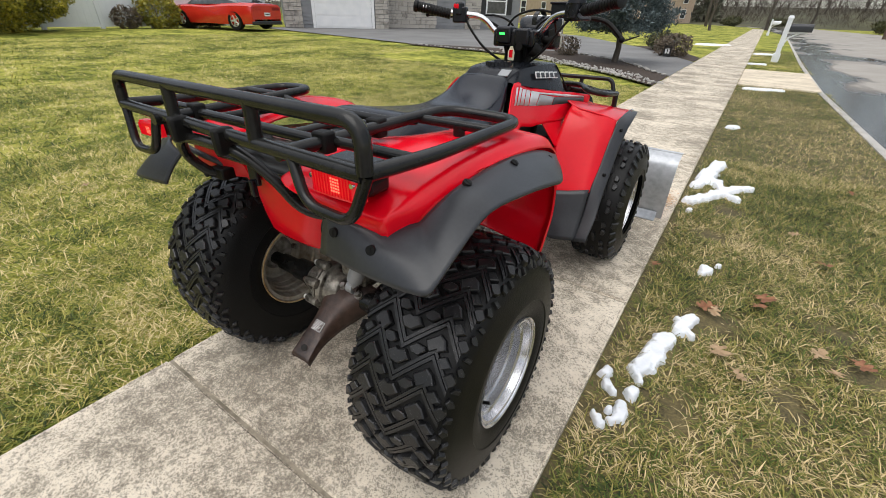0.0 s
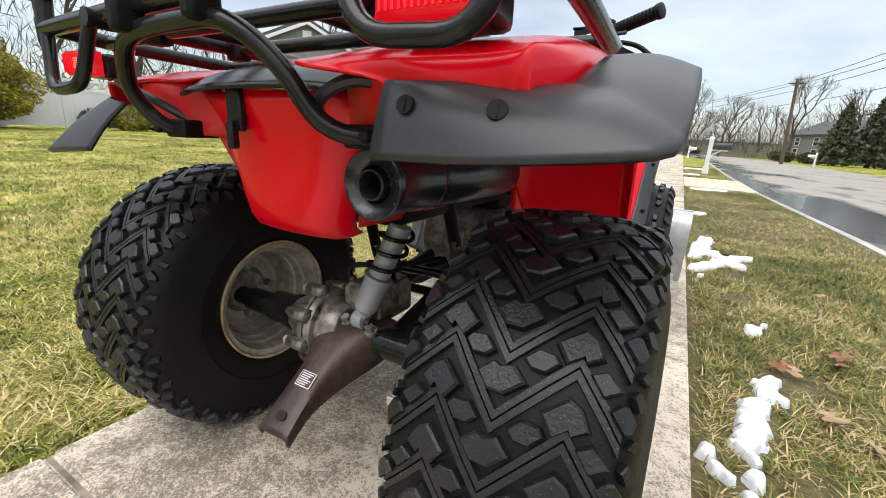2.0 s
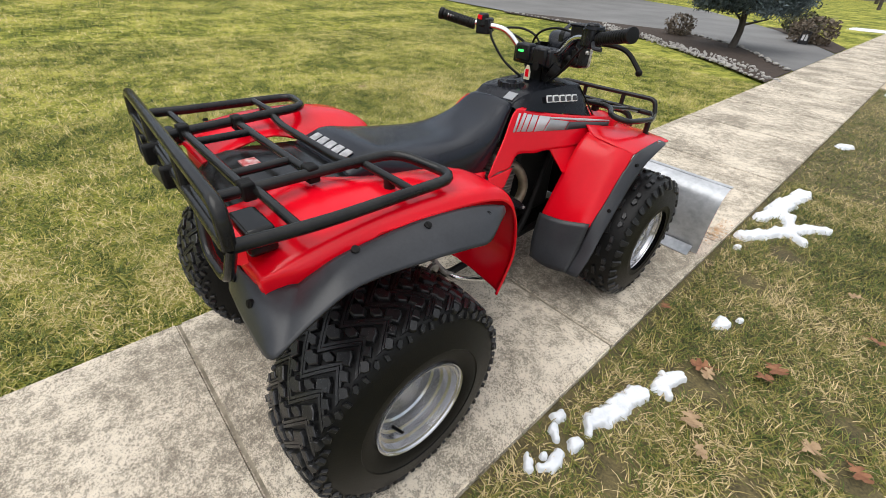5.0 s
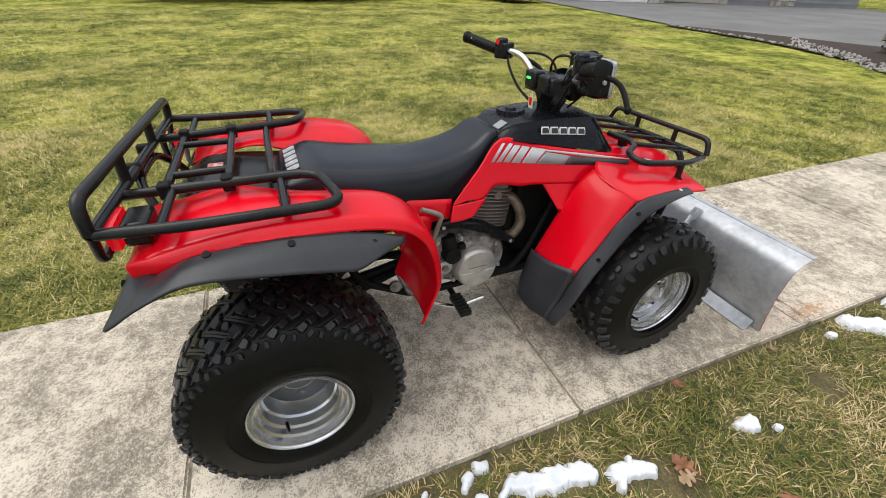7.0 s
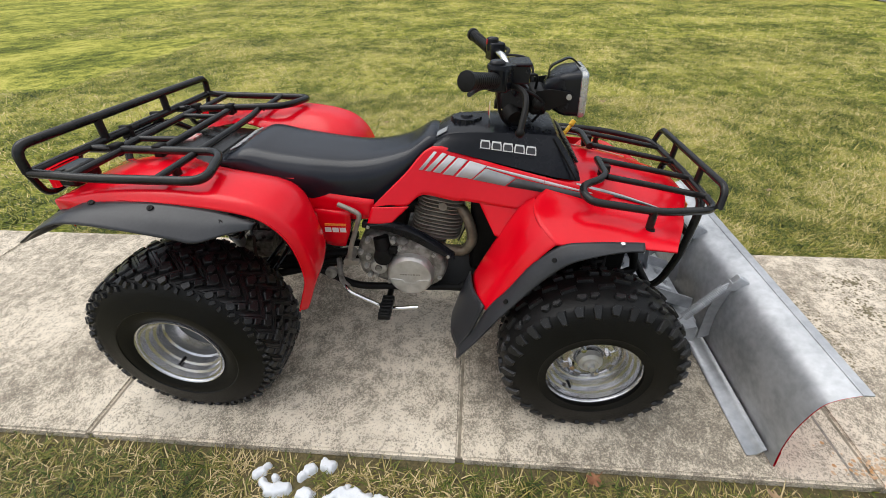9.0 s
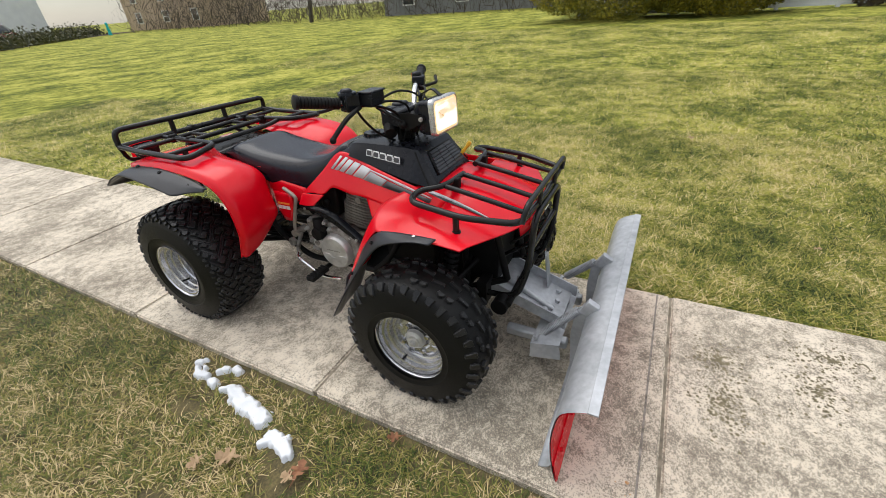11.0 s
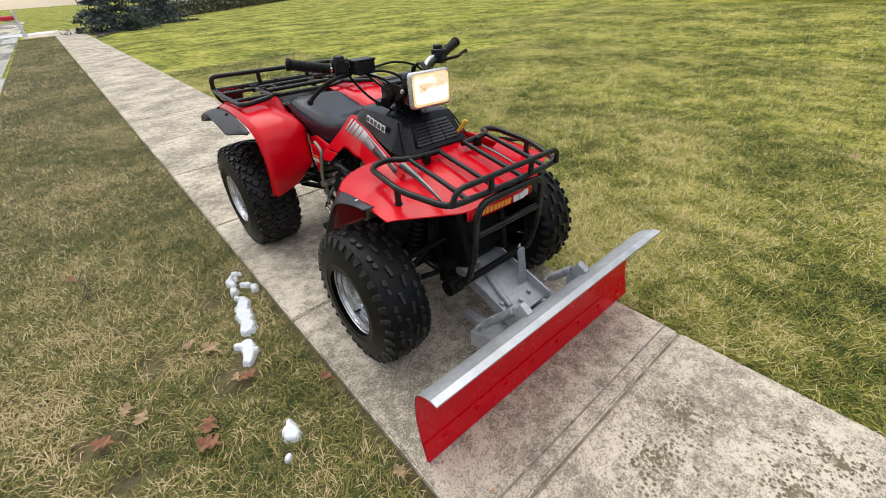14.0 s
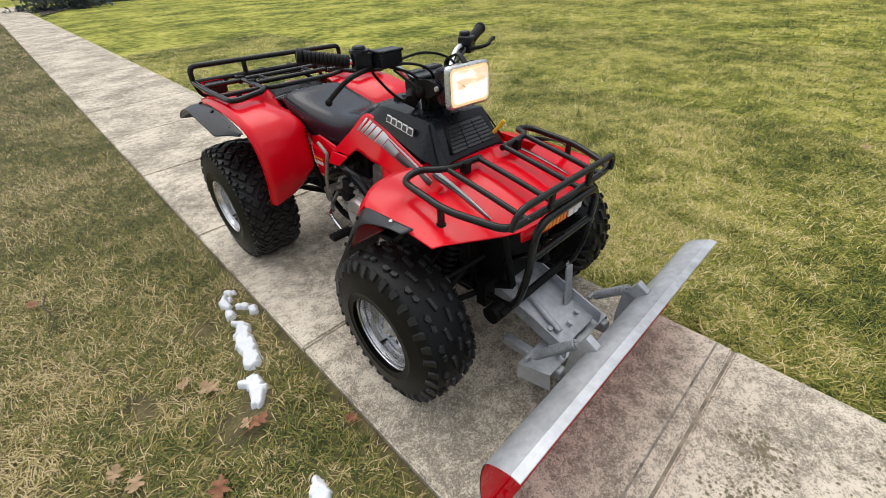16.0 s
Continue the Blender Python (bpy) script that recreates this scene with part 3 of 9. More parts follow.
# ---- grass blades ----
def blades(name, boxes, label, material, bare=(), under=()):
    """Bent tapered blades strewn over rectangles: (x0, x1, y0, y1, per square metre, length, width)."""
    rng = np.random.default_rng(7)
    P_, F_ = [], []
    for x0, x1, y0, y1, dens, ln, wd in boxes:
        n = int((x1 - x0) * (y1 - y0) * dens)
        x, y = rng.uniform(x0, x1, n), rng.uniform(y0, y1, n)
        keep = np.ones(n, bool)
        for bx, by, rx, ry in bare:
            keep &= ((x - bx) / rx) ** 2 + ((y - by) / ry) ** 2 > rng.uniform(0.2, 1.6, n)
        for (ax, ay), (bx, by), r in under:
            dx, dy = bx - ax, by - ay
            k = np.clip(((x - ax) * dx + (y - ay) * dy) / max(dx * dx + dy * dy, 1e-9), 0, 1)
            keep &= np.hypot(x - ax - k * dx, y - ay - k * dy) > r * 1.10 + 0.012
        x, y, n = x[keep], y[keep], int(keep.sum())
        a = rng.uniform(0, 2 * np.pi, n)
        lean = rng.uniform(0.75, 1.48, n)
        L = ln * rng.uniform(0.45, 1.25, n)
        w = wd * rng.uniform(0.6, 1.3, n)
        d = np.stack([np.cos(a), np.sin(a)], 1)
        s = np.stack([-np.sin(a), np.cos(a)], 1)
        gx, gy = np.clip((x + 20.0) / 0.5, 0, 51.99), np.clip((y + 15.0) / 0.5, 0, 79.99)
        ix, iy = gx.astype(int), gy.astype(int)
        fx, fy = gx - ix, gy - iy
        z0 = (LAWN_Z[ix, iy] * (1 - fx) * (1 - fy) + LAWN_Z[ix + 1, iy] * fx * (1 - fy) + LAWN_Z[ix, iy + 1] * (1 - fx) * fy + LAWN_Z[ix + 1, iy + 1] * fx * fy)
        z0 = np.where(x > SW_L - 0.5, -0.034, z0) - 0.004
        h1, r1 = L * 0.55 * np.cos(lean), L * 0.55 * np.sin(lean)
        lean2 = np.minimum(lean + rng.uniform(0.1, 0.8, n), 1.75)
        h2, r2 = h1 + L * 0.45 * np.cos(lean2), r1 + L * 0.45 * np.sin(lean2)
        base = np.stack([x, y], 1)
        q = np.empty((n, 5, 3))
        for k, (r, h, ww) in enumerate(((0, 0, 1), (0, 0, -1), (r1, h1, -0.8), (r1, h1, 0.8), (r2, h2, 0))):
            rr = r if np.ndim(r) else np.zeros(n)
            hh = h if np.ndim(h) else np.zeros(n)
            q[:, k, :2] = base + d * rr[:, None] + s * (w * ww * 0.5)[:, None]
            q[:, k, 2] = z0 + hh
        P_.append(q)
    q = np.concatenate(P_)
    n = len(q)
    me = bpy.data.meshes.new(name)
    me.vertices.add(n * 5)
    me.vertices.foreach_set("co", q.reshape(-1))
    idx = np.arange(n)[:, None] * 5
    loops = (idx + np.array([0, 1, 2, 3, 3, 2, 4])[None]).reshape(-1)
    me.loops.add(n * 7)
    me.loops.foreach_set("vertex_index", loops.astype(np.int32))
    me.polygons.add(n * 2)
    st = (np.arange(n)[:, None] * 7 + np.array([0, 4])[None]).reshape(-1)
    me.polygons.foreach_set("loop_start", st.astype(np.int32))
    me.update(calc_edges=True)
    me.materials.append(material)
    return tagged(new(name, me), label, "grass", kind="stuff")


# melting snow: each patch is a set of strokes (from, to, radius)
SNOW_PATCHES = [
    ([((0.775, -0.330), (0.815, -0.200), 0.030), ((0.800, -0.255), (0.818, -0.125), 0.034), ((0.815, -0.120), (0.838, -0.105), 0.020), ((0.770, -0.345), (0.788, -0.375), 0.012)], 0.034),
    ([((0.858, -0.020), (0.872, 0.040), 0.026), ((0.872, 0.040), (0.890, 0.085), 0.018), ((0.868, -0.010), (0.902, -0.036), 0.013), ((0.850, 0.030), (0.842, 0.040), 0.010)], 0.026),
    ([((0.688, -0.412), (0.694, -0.395), 0.016)], 0.030),
    ([((0.706, -0.448), (0.712, -0.458), 0.015), ((0.728, -0.470), (0.736, -0.478), 0.009)], 0.022),
    ([((0.778, -0.448), (0.786, -0.440), 0.022)], 0.034),
    ([((0.766, -0.512), (0.772, -0.560), 0.019), ((0.772, -0.560), (0.756, -0.588), 0.013)], 0.024),
    ([((0.739, -0.555), (0.741, -0.552), 0.010)], 0.018),
    ([((0.722, -0.602), (0.734, -0.618), 0.014), ((0.706, -0.590), (0.712, -0.598), 0.008)], 0.020),
    ([((0.786, -0.372), (0.790, -0.384), 0.010)], 0.016),
    ([((0.893, 0.505), (0.890, 0.535), 0.024), ((0.884, 0.475), (0.893, 0.505), 0.012)], 0.026),
    ([((0.934, 0.598), (0.940, 0.604), 0.009)], 0.012),
    ([((0.800, 2.330), (0.806, 2.420), 0.045), ((0.765, 2.150), (0.800, 2.330), 0.040), ((0.752, 1.930), (0.765, 2.150), 0.048), ((0.708, 1.740), (0.752, 1.930), 0.034), ((0.752, 1.930), (0.825, 1.900), 0.040), ((0.825, 1.900), (0.868, 1.735), 0.026),
      ((0.706, 1.400), (0.767, 1.502), 0.034), ((0.767, 1.502), (0.828, 1.604), 0.036), ((0.828, 1.604), (0.877, 1.709), 0.042), ((0.877, 1.709), (0.940, 1.825), 0.032), ((0.940, 1.825), (1.025, 1.900), 0.030), ((0.900, 1.660), (0.968, 1.605), 0.020)], 0.050),
    ([((0.732, 1.246), (0.734, 1.262), 0.016)], 0.016),
    ([((0.800, 4.00), (0.822, 4.05), 0.045)], 0.035),
]
UNDER_SNOW = [q for strokes, _ in SNOW_PATCHES for q in strokes]
L0, R0 = SW_L + 0.006, SW_R - 0.002
blades("grass", [(R0, 1.97, -1.7, 2.6, 24000, 0.058, 0.0036), (R0, 1.97, 2.6, 7.95, 7000, 0.055, 0.004), (R0, 1.95, 11.1, 20, 1600, 0.06, 0.007), (R0, 2.0, -5, -1.7, 12000, 0.058, 0.0044), (R0, 2.0, -9, -5, 5000, 0.06, 0.006), (R0, 2.0, -27, -9, 1500, 0.07, 0.012)], "short matted winter grass on the verge", VERGE_BLADES, ((0.955, 0.12, 0.11, 0.12), (0.90, -0.45, 0.07, 0.10), (0.87, 0.95, 0.10, 0.08), (0.662, 0.45, 0.030, 1.3), (0.662, -0.9, 0.022, 0.9), (1.2, -0.2, 0.06, 0.10), (0.662, 2.2, 0.026, 0.9), (1.36, 0.33, 0.08, 0.06), (0.94, 1.40, 0.09, 0.12), (1.42, 0.10, 0.10, 0.07)), UNDER_SNOW)
blades("grass", [(-1.5, L0, -2.3, 3.0, 18000, 0.058, 0.0036), (-3.4, -1.5, -3.0, 4.0, 9500, 0.060, 0.0044), (-7.0, -3.4, -5.0, 6.5, 3000, 0.065, 0.0055), (-1.5, L0, 3.0, 6.4, 4500, 0.06, 0.0045), (-3.4, -1.5, 4.0, 7.2, 2400, 0.06, 0.0055), (-16.0, -7.0, -9, 9.5, 520, 0.075, 0.011), (-3.4, L0, -9, -2.3, 2600, 0.07, 0.006)], "matted green and yellow lawn grass", LAWN_BLADES, ((-0.68, -0.75, 0.12, 0.30), (-0.75, -0.35, 0.10, 0.16), (L0 - 0.01, 1.4, 0.022, 1.2), (L0 - 0.01, -1.4, 0.018, 0.8)))

# ---- quad bike ----
bike = thing("quad_bike", "red and black utility quad bike parked on the concrete pavement", "quad bike")
LEAN_DEG = -1.2
bike.matrix_world = pose(0.006, 0, 0, 0, LEAN_DEG, 0)


def at_bike(x, y, z):
    """World place to the leaning bike's own axes."""
    return bike.matrix_world.inverted() @ Vector((x, y, z))


# wheels
def tread(bm, pattern, count, radius_at, h, s0=0.0, flip=1):
    """Lugs: outlines (s, x) in units of one pitch and of half the width, wrapped on the crown."""
    for i in range(count):
        for poly, hh in pattern:
            ring = []
            cx = sum(p[1] for p in poly) / len(poly)
            cs = sum(p[0] for p in poly) / len(poly)
            for lift, shrink in ((-0.004, 1.08), (hh * h * 0.8, 0.96), (hh * h, 0.82)):
                row = []
                for s, x in poly:
                    s1, x1 = cs + (s - cs) * shrink, cx + (x - cx) * shrink
                    a = 2 * math.pi * (i + s1 + s0) / count * flip
                    xx, r, nx, nr = radius_at(x1)
                    xx, r = xx + nx * lift, r + nr * lift
                    row.append(bm.verts.new((xx, r * math.cos(a), r * math.sin(a))))
                ring.append(row)
            k = len(ring[0])
            bm.faces.new(ring[-1])
            for lo, hi in zip(ring, ring[1:]):
                for j in range(k):
                    bm.faces.new((lo[j], lo[(j + 1) % k], hi[(j + 1) % k], hi[j]))


def tyre(name, half, R, rim_r, lug_h, pattern, count, parent, ground, label, zig=None, flip=1):
    """A low-pressure tyre: carcass turned round the axle, lugs on its crown, flattened where it stands."""
    def crown(x):
        t = abs(x)
        if t <= 0.8:
            return x * half, R - 0.016 * t * t, 0.12 * x, 1.0
        k = (t - 0.8) / 0.5
        sgn = 1 if x > 0 else -1
        return sgn * half * (0.8 + 0.2 * math.sin(min(k, 1) * 1.45)), R - 0.0102 - 0.06 * k ** 1.5, sgn * (0.3 + 0.7 * k), 1.0 - 0.75 * k
    bm = bmesh.new()
    prof = [crown(x)[:2] for x in [-1.3 + 0.1 * i for i in range(27)]]
    side = [(half * 1.04, R - 0.092), (half * 1.055, R - 0.106), (half * 1.035, R - 0.109), (half * 1.03, R - 0.130), (half * 0.97, rim_r + 0.010), (half * 0.90, rim_r - 0.004)]
    side = [q for q in side if q[1] < prof[-1][1]]
    bm_lathe(bm, [(-x, r) for x, r in side[::-1]] + prof + side, 72)
    lugs = bmesh.new()
    tread(lugs, pattern, count, crown, lug_h, 0.0, flip)
    if zig:
        zigzag_bands(lugs, zig, ((-0.02, 0.138), (0.166, 0.32)), count, crown, lug_h * 0.5, flip)
    for b in (bm, lugs):
        for v in b.verts:
            if v.co.z < ground:
                d = ground - v.co.z
                v.co.z = ground + 0.02 * d
                v.co.x *= 1 + 0.5 * d
    t = part(name, bm, RUBBER, parent, label, angle=32)
    part("tread", lugs, TREAD, parent, "moulded rubber tread lugs", angle=28)
    return t


def zigzag_bands(bm, zig, halves, count, radius_at, h, flip=1):
    """Raised zigzag ribs that run across the crown, each rib (start, end) in pitches past the zigzag line."""
    line = []
    for (xa, sa), (xb, sb) in zip(zig, zig[1:]):
        line += [(xa + (xb - xa) * k / 3, sa + (sb - sa) * k / 3) for k in range(3)]
    line.append(zig[-1])
    for i in range(count):
        for o0, o1 in halves:
            rows = []
            for x, s in line:
                row = []
                for o, lift in ((o0 - 0.022, -0.004), (o0 + 0.008, h), (o1 - 0.008, h), (o1 + 0.022, -0.004)):
                    a = 2 * math.pi * (i + s + o) / count * flip
                    xx, r, nx, nr = radius_at(x)
                    xx, r = xx + nx * lift, r + nr * lift
                    row.append(bm.verts.new((xx, r * math.cos(a), r * math.sin(a))))
                rows.append(row)
            for lo, hi in zip(rows, rows[1:]):
                for j in range(3):
                    bm.faces.new((lo[j], lo[j + 1], hi[j + 1], hi[j]))
            bm.faces.new(rows[0])
            bm.faces.new(rows[-1][::-1])


REAR_ZIG = [(-0.82, 0.30), (-0.47, 1.08), (0.01, 0.0), (0.51, 1.08), (0.86, 0.26)]


def rear_pattern():
    """Hexagons and notched blocks that fill the troughs between the zigzag ribs."""
    valley = [(-0.20, 0.775), (-0.084, 0.99), (-0.017, 0.93), (0.079, 1.0), (0.193, 0.784), (0.049, 0.54), (-0.091, 0.55)]
    small = [(0.122, 1.13), (0.218, 1.32), (0.349, 1.30), (0.39, 1.19), (0.301, 1.0), (0.185, 1.01)]
    peak = [(0.318, 1.49), (0.497, 1.80), (0.593, 1.70), (0.668, 1.44), (0.555, 1.295), (0.533, 1.387), (0.422, 1.21)]
    leg = [(0.586, 1.185), (0.691, 1.30), (0.813, 1.066), (0.698, 0.92)]
    shoulder = [(0.744, 0.79), (0.80, 0.93), (0.864, 0.94), (0.964, 0.745), (0.93, 0.60), (0.864, 0.525)]
    edge = [(0.896, 1.075), (0.947, 1.20), (1.04, 1.05), (1.05, 0.93), (0.962, 0.895)]
    out = [([(v, u) for u, v in valley], 1.0)]
    for poly, hh in ((small, 0.95), (peak, 1.0), (leg, 0.95), (shoulder, 1.0), (edge, 0.85)):
        out.append(([(v, u) for u, v in poly], hh))
        out.append(([(v, 0.03 - u) for u, v in reversed(poly)], hh))
    for sg in (1, -1):
        out.append(([(0.38, sg * 0.93), (0.34, sg * 1.06), (0.50, sg * 1.08), (0.53, sg * 0.98)], 0.7))
    return out


def front_pattern():
    """Slanted centre bars, paired blocks and radial shoulder lugs."""
    out = []
    for sg in (1, -1):
        o = 0.0 if sg > 0 else 0.5
        out.append(([(o + 0.04, sg * 0.06), (o + 0.02, sg * 0.19), (o + 0.46, sg * 0.25), (o + 0.48, sg * 0.12)], 1.0))
        out.append(([(o + 0.52, sg * 0.40), (o + 0.50, sg * 0.50), (o + 0.60, sg * 0.58), (o + 0.76, sg * 0.56), (o + 0.74, sg * 0.42)], 1.0))
        out.append(([(o + 0.82, sg * 0.44), (o + 0.86, sg * 0.57), (o + 0.98, sg * 0.62), (o + 1.12, sg * 0.54), (o + 1.08, sg * 0.42)], 1.0))
        for k, w, e in ((0.12, 0.16, 1.05), (0.62, 0.14, 1.12)):
            out.append(([(o + k - w, sg * 0.80), (o + k + w * 0.5, sg * 0.78), (o + k + w, sg * 0.88), (o + k + w * 0.7, sg * e), (o + k - w * 0.5, sg * (e + 0.02))], 0.95))
    return out


def ring_bolts(bm, x0, x1, rad, count, r, phase=0.0):
    for i in range(count):
        a = 2 * math.pi * i / count + phase
        y, z = rad * math.cos(a), rad * math.sin(a)
        bm_cyl(bm, (x0, y, z), (x1, y, z), r, r * 0.92, 6)


def rear_wheel(s):
    c = at_bike(0.404 if s > 0 else -0.366, -0.866 if s > 0 else -0.850, 0.272)
    bm = bmesh.new()
    L = 0.126
    prof = [(L, 0.128), (L + 0.004, 0.136), (L - 0.002, 0.137), (L - 0.005, 0.124), (L - 0.022, 0.121), (L - 0.026, 0.113), (L - 0.044, 0.112), (L - 0.048, 0.104), (L - 0.072, 0.103), (L - 0.077, 0.097), (L - 0.122, 0.095), (L - 0.128, 0.09)]
    bm_lathe(bm, prof, 56)
    rim = part("wheel", bm, RIM, bike, "silver-painted steel wheel", thick=0.003)
    rim.matrix_basis = Matrix.Translation(c) @ pose(0, 0, 0, 0, 0, 0 if s > 0 else 180)
    ground = -c.z + 0.002 + (s * 0.40) * math.tan(radians(LEAN_DEG))
    tyre("tyre", 0.130, 0.289, 0.132, 0.0115, rear_pattern(), 28, rim, ground, "black rubber tyre with worn zigzag tread", REAR_ZIG, -s)
    bm = bmesh.new()
    bm_lathe(bm, [(L - 0.128, 0.0), (L - 0.128, 0.03), (L - 0.130, 0.05), (L - 0.127, 0.091)], 40)
    part("wheel_disc", bm, pbr("dark_wheel_disc", (0.10, 0.105, 0.11), (0.17, 0.175, 0.18), rough=0.5, metal=0.3) if s > 0 else bpy.data.materials["dark_wheel_disc"], rim, "grey dished wheel centre", thick=0.003)
    bm = bmesh.new()
    bm_lathe(bm, [(-L, 0.130), (-L - 0.004, 0.137), (-L + 0.004, 0.136), (-L + 0.008, 0.122), (-L + 0.03, 0.116), (-L + 0.034, 0.116), (-L + 0.038, 0.110), (-L + 0.058, 0.109), (-L + 0.062, 0.104), (-L + 0.088, 0.102), (-0.04, 0.098), (-0.012, 0.092), (-0.006, 0.080), (-0.010, 0.066), (-0.004, 0.052), (0.002, 0.044)], 56)
    part("inner_barrel", bm, RIM_RUST, rim, "tarnished brown inner rim", thick=0.003)
    bm = bmesh.new()
    bm_tube(bm, [(-L - 0.003, 0.1355 * math.cos(2 * math.pi * i / 48), 0.1355 * math.sin(2 * math.pi * i / 48)) for i in range(48)], 0.0026, 6, 0, True)
    part("rim_lip", bm, pbr("rusty_rim_lip", (0.20, 0.10, 0.03), (0.56, 0.42, 0.22), scale=26, rough=0.7, bump=0.5, bump_scale=150) if s > 0 else bpy.data.materials["rusty_rim_lip"], rim, "rusted inner rim lip")
    bm = bmesh.new()
    bm_lathe(bm, [(-0.022, 0.0), (-0.022, 0.045), (-0.006, 0.06), (0.0, 0.06)], 24)
    ring_bolts(bm, -0.03, 0.004, 0.062, 4, 0.010)
    part("hub", bm, ALU_DIRTY, rim)
    bm = bmesh.new()
    bm_cyl(bm, (L - 0.055, -0.052, -0.088), (L - 0.02, -0.046, -0.078), 0.005, 0.004, 8)
    part("valve", bm, RUBBER, rim, "black rubber valve stem")
    return rim


def front_wheel(s):
    c = at_bike(s * 0.425, 0.385, 0.257)
    bm = bmesh.new()
    L = 0.078
    bm_lathe(bm, [(L, 0.140), (L + 0.004, 0.147), (L - 0.003, 0.148), (L - 0.005, 0.135), (L - 0.018, 0.132), (L - 0.021, 0.124), (L - 0.036, 0.122), (L - 0.039, 0.114), (L - 0.060, 0.112), (L - 0.064, 0.104), (L - 0.060, 0.097)], 56)
    rim = part("wheel", bm, RIM, bike, "silver-painted steel wheel", thick=0.003)
    rim.matrix_basis = Matrix.Translation(c) @ pose(0, 0, 0, 0, 0, 0 if s > 0 else 180)
    ground = -c.z + 0.002 + (s * 0.42) * math.tan(radians(LEAN_DEG))
    tyre("tyre", 0.098, 0.268, 0.143, 0.010, front_pattern(), 17, rim, ground, "black rubber tyre with square block lugs")
    bm = bmesh.new()
    bm_lathe(bm, [(L - 0.066, 0.108), (L - 0.062, 0.097), (L - 0.050, 0.088), (L - 0.044, 0.07), (L - 0.050, 0.05), (L - 0.052, 0.03)], 48)
    disc = part("wheel_disc", bm, RIM, rim, thick=0.003)
    for i in range(8):
        a = 2 * math.pi * (i + 0.5) / 8
        bm = bmesh.new()
        place = lambda u, v, h, a=a: Vector((L - 0.046 + h, (0.076 + v) * math.cos(a + u), (0.076 + v) * math.sin(a + u)))
        bm_prism(bm, [(-0.16, -0.012), (0.16, -0.012), (0.16, 0.010), (-0.16, 0.010)], place, 0.004)
        part("hub_pad", bm, RIM, disc)
    bm = bmesh.new()
    bm_lathe(bm, [(L - 0.045, 0.040), (L - 0.030, 0.036), (L - 0.024, 0.024), (L - 0.018, 0.022), (L - 0.018, 0.012), (L - 0.004, 0.010), (L - 0.002, 0.0)], 24)
    part("hub", bm, ALU, rim)
    for i in range(4):
        bm = bmesh.new()
        a = math.pi / 2 * i + 0.5
        bm_cyl(bm, (L - 0.052, 0.056 * math.cos(a), 0.056 * math.sin(a)), (L - 0.030, 0.056 * math.cos(a), 0.056 * math.sin(a)), 0.010, 0.008, 6)
        part("lug_nut", bm, CHROME, rim)
    bm = bmesh.new()
    bm_lathe(bm, [(-L, 0.14), (-L - 0.003, 0.147), (-L + 0.006, 0.134), (-L + 0.04, 0.124), (L - 0.07, 0.112)], 40)
    bm_lathe(bm, [(-0.05, 0.0), (-0.05, 0.075), (0.0, 0.08), (0.01, 0.06)], 28)
    part("brake_drum", bm, DARK, rim)
    bm = bmesh.new()
    bm_cyl(bm, (L - 0.040, -0.05, -0.10), (L - 0.012, -0.048, -0.094), 0.005, 0.004, 8)
    part("valve", bm, RUBBER, rim, "black rubber valve stem")
    return rim


mirrored(rear_wheel)
mirrored(front_wheel)


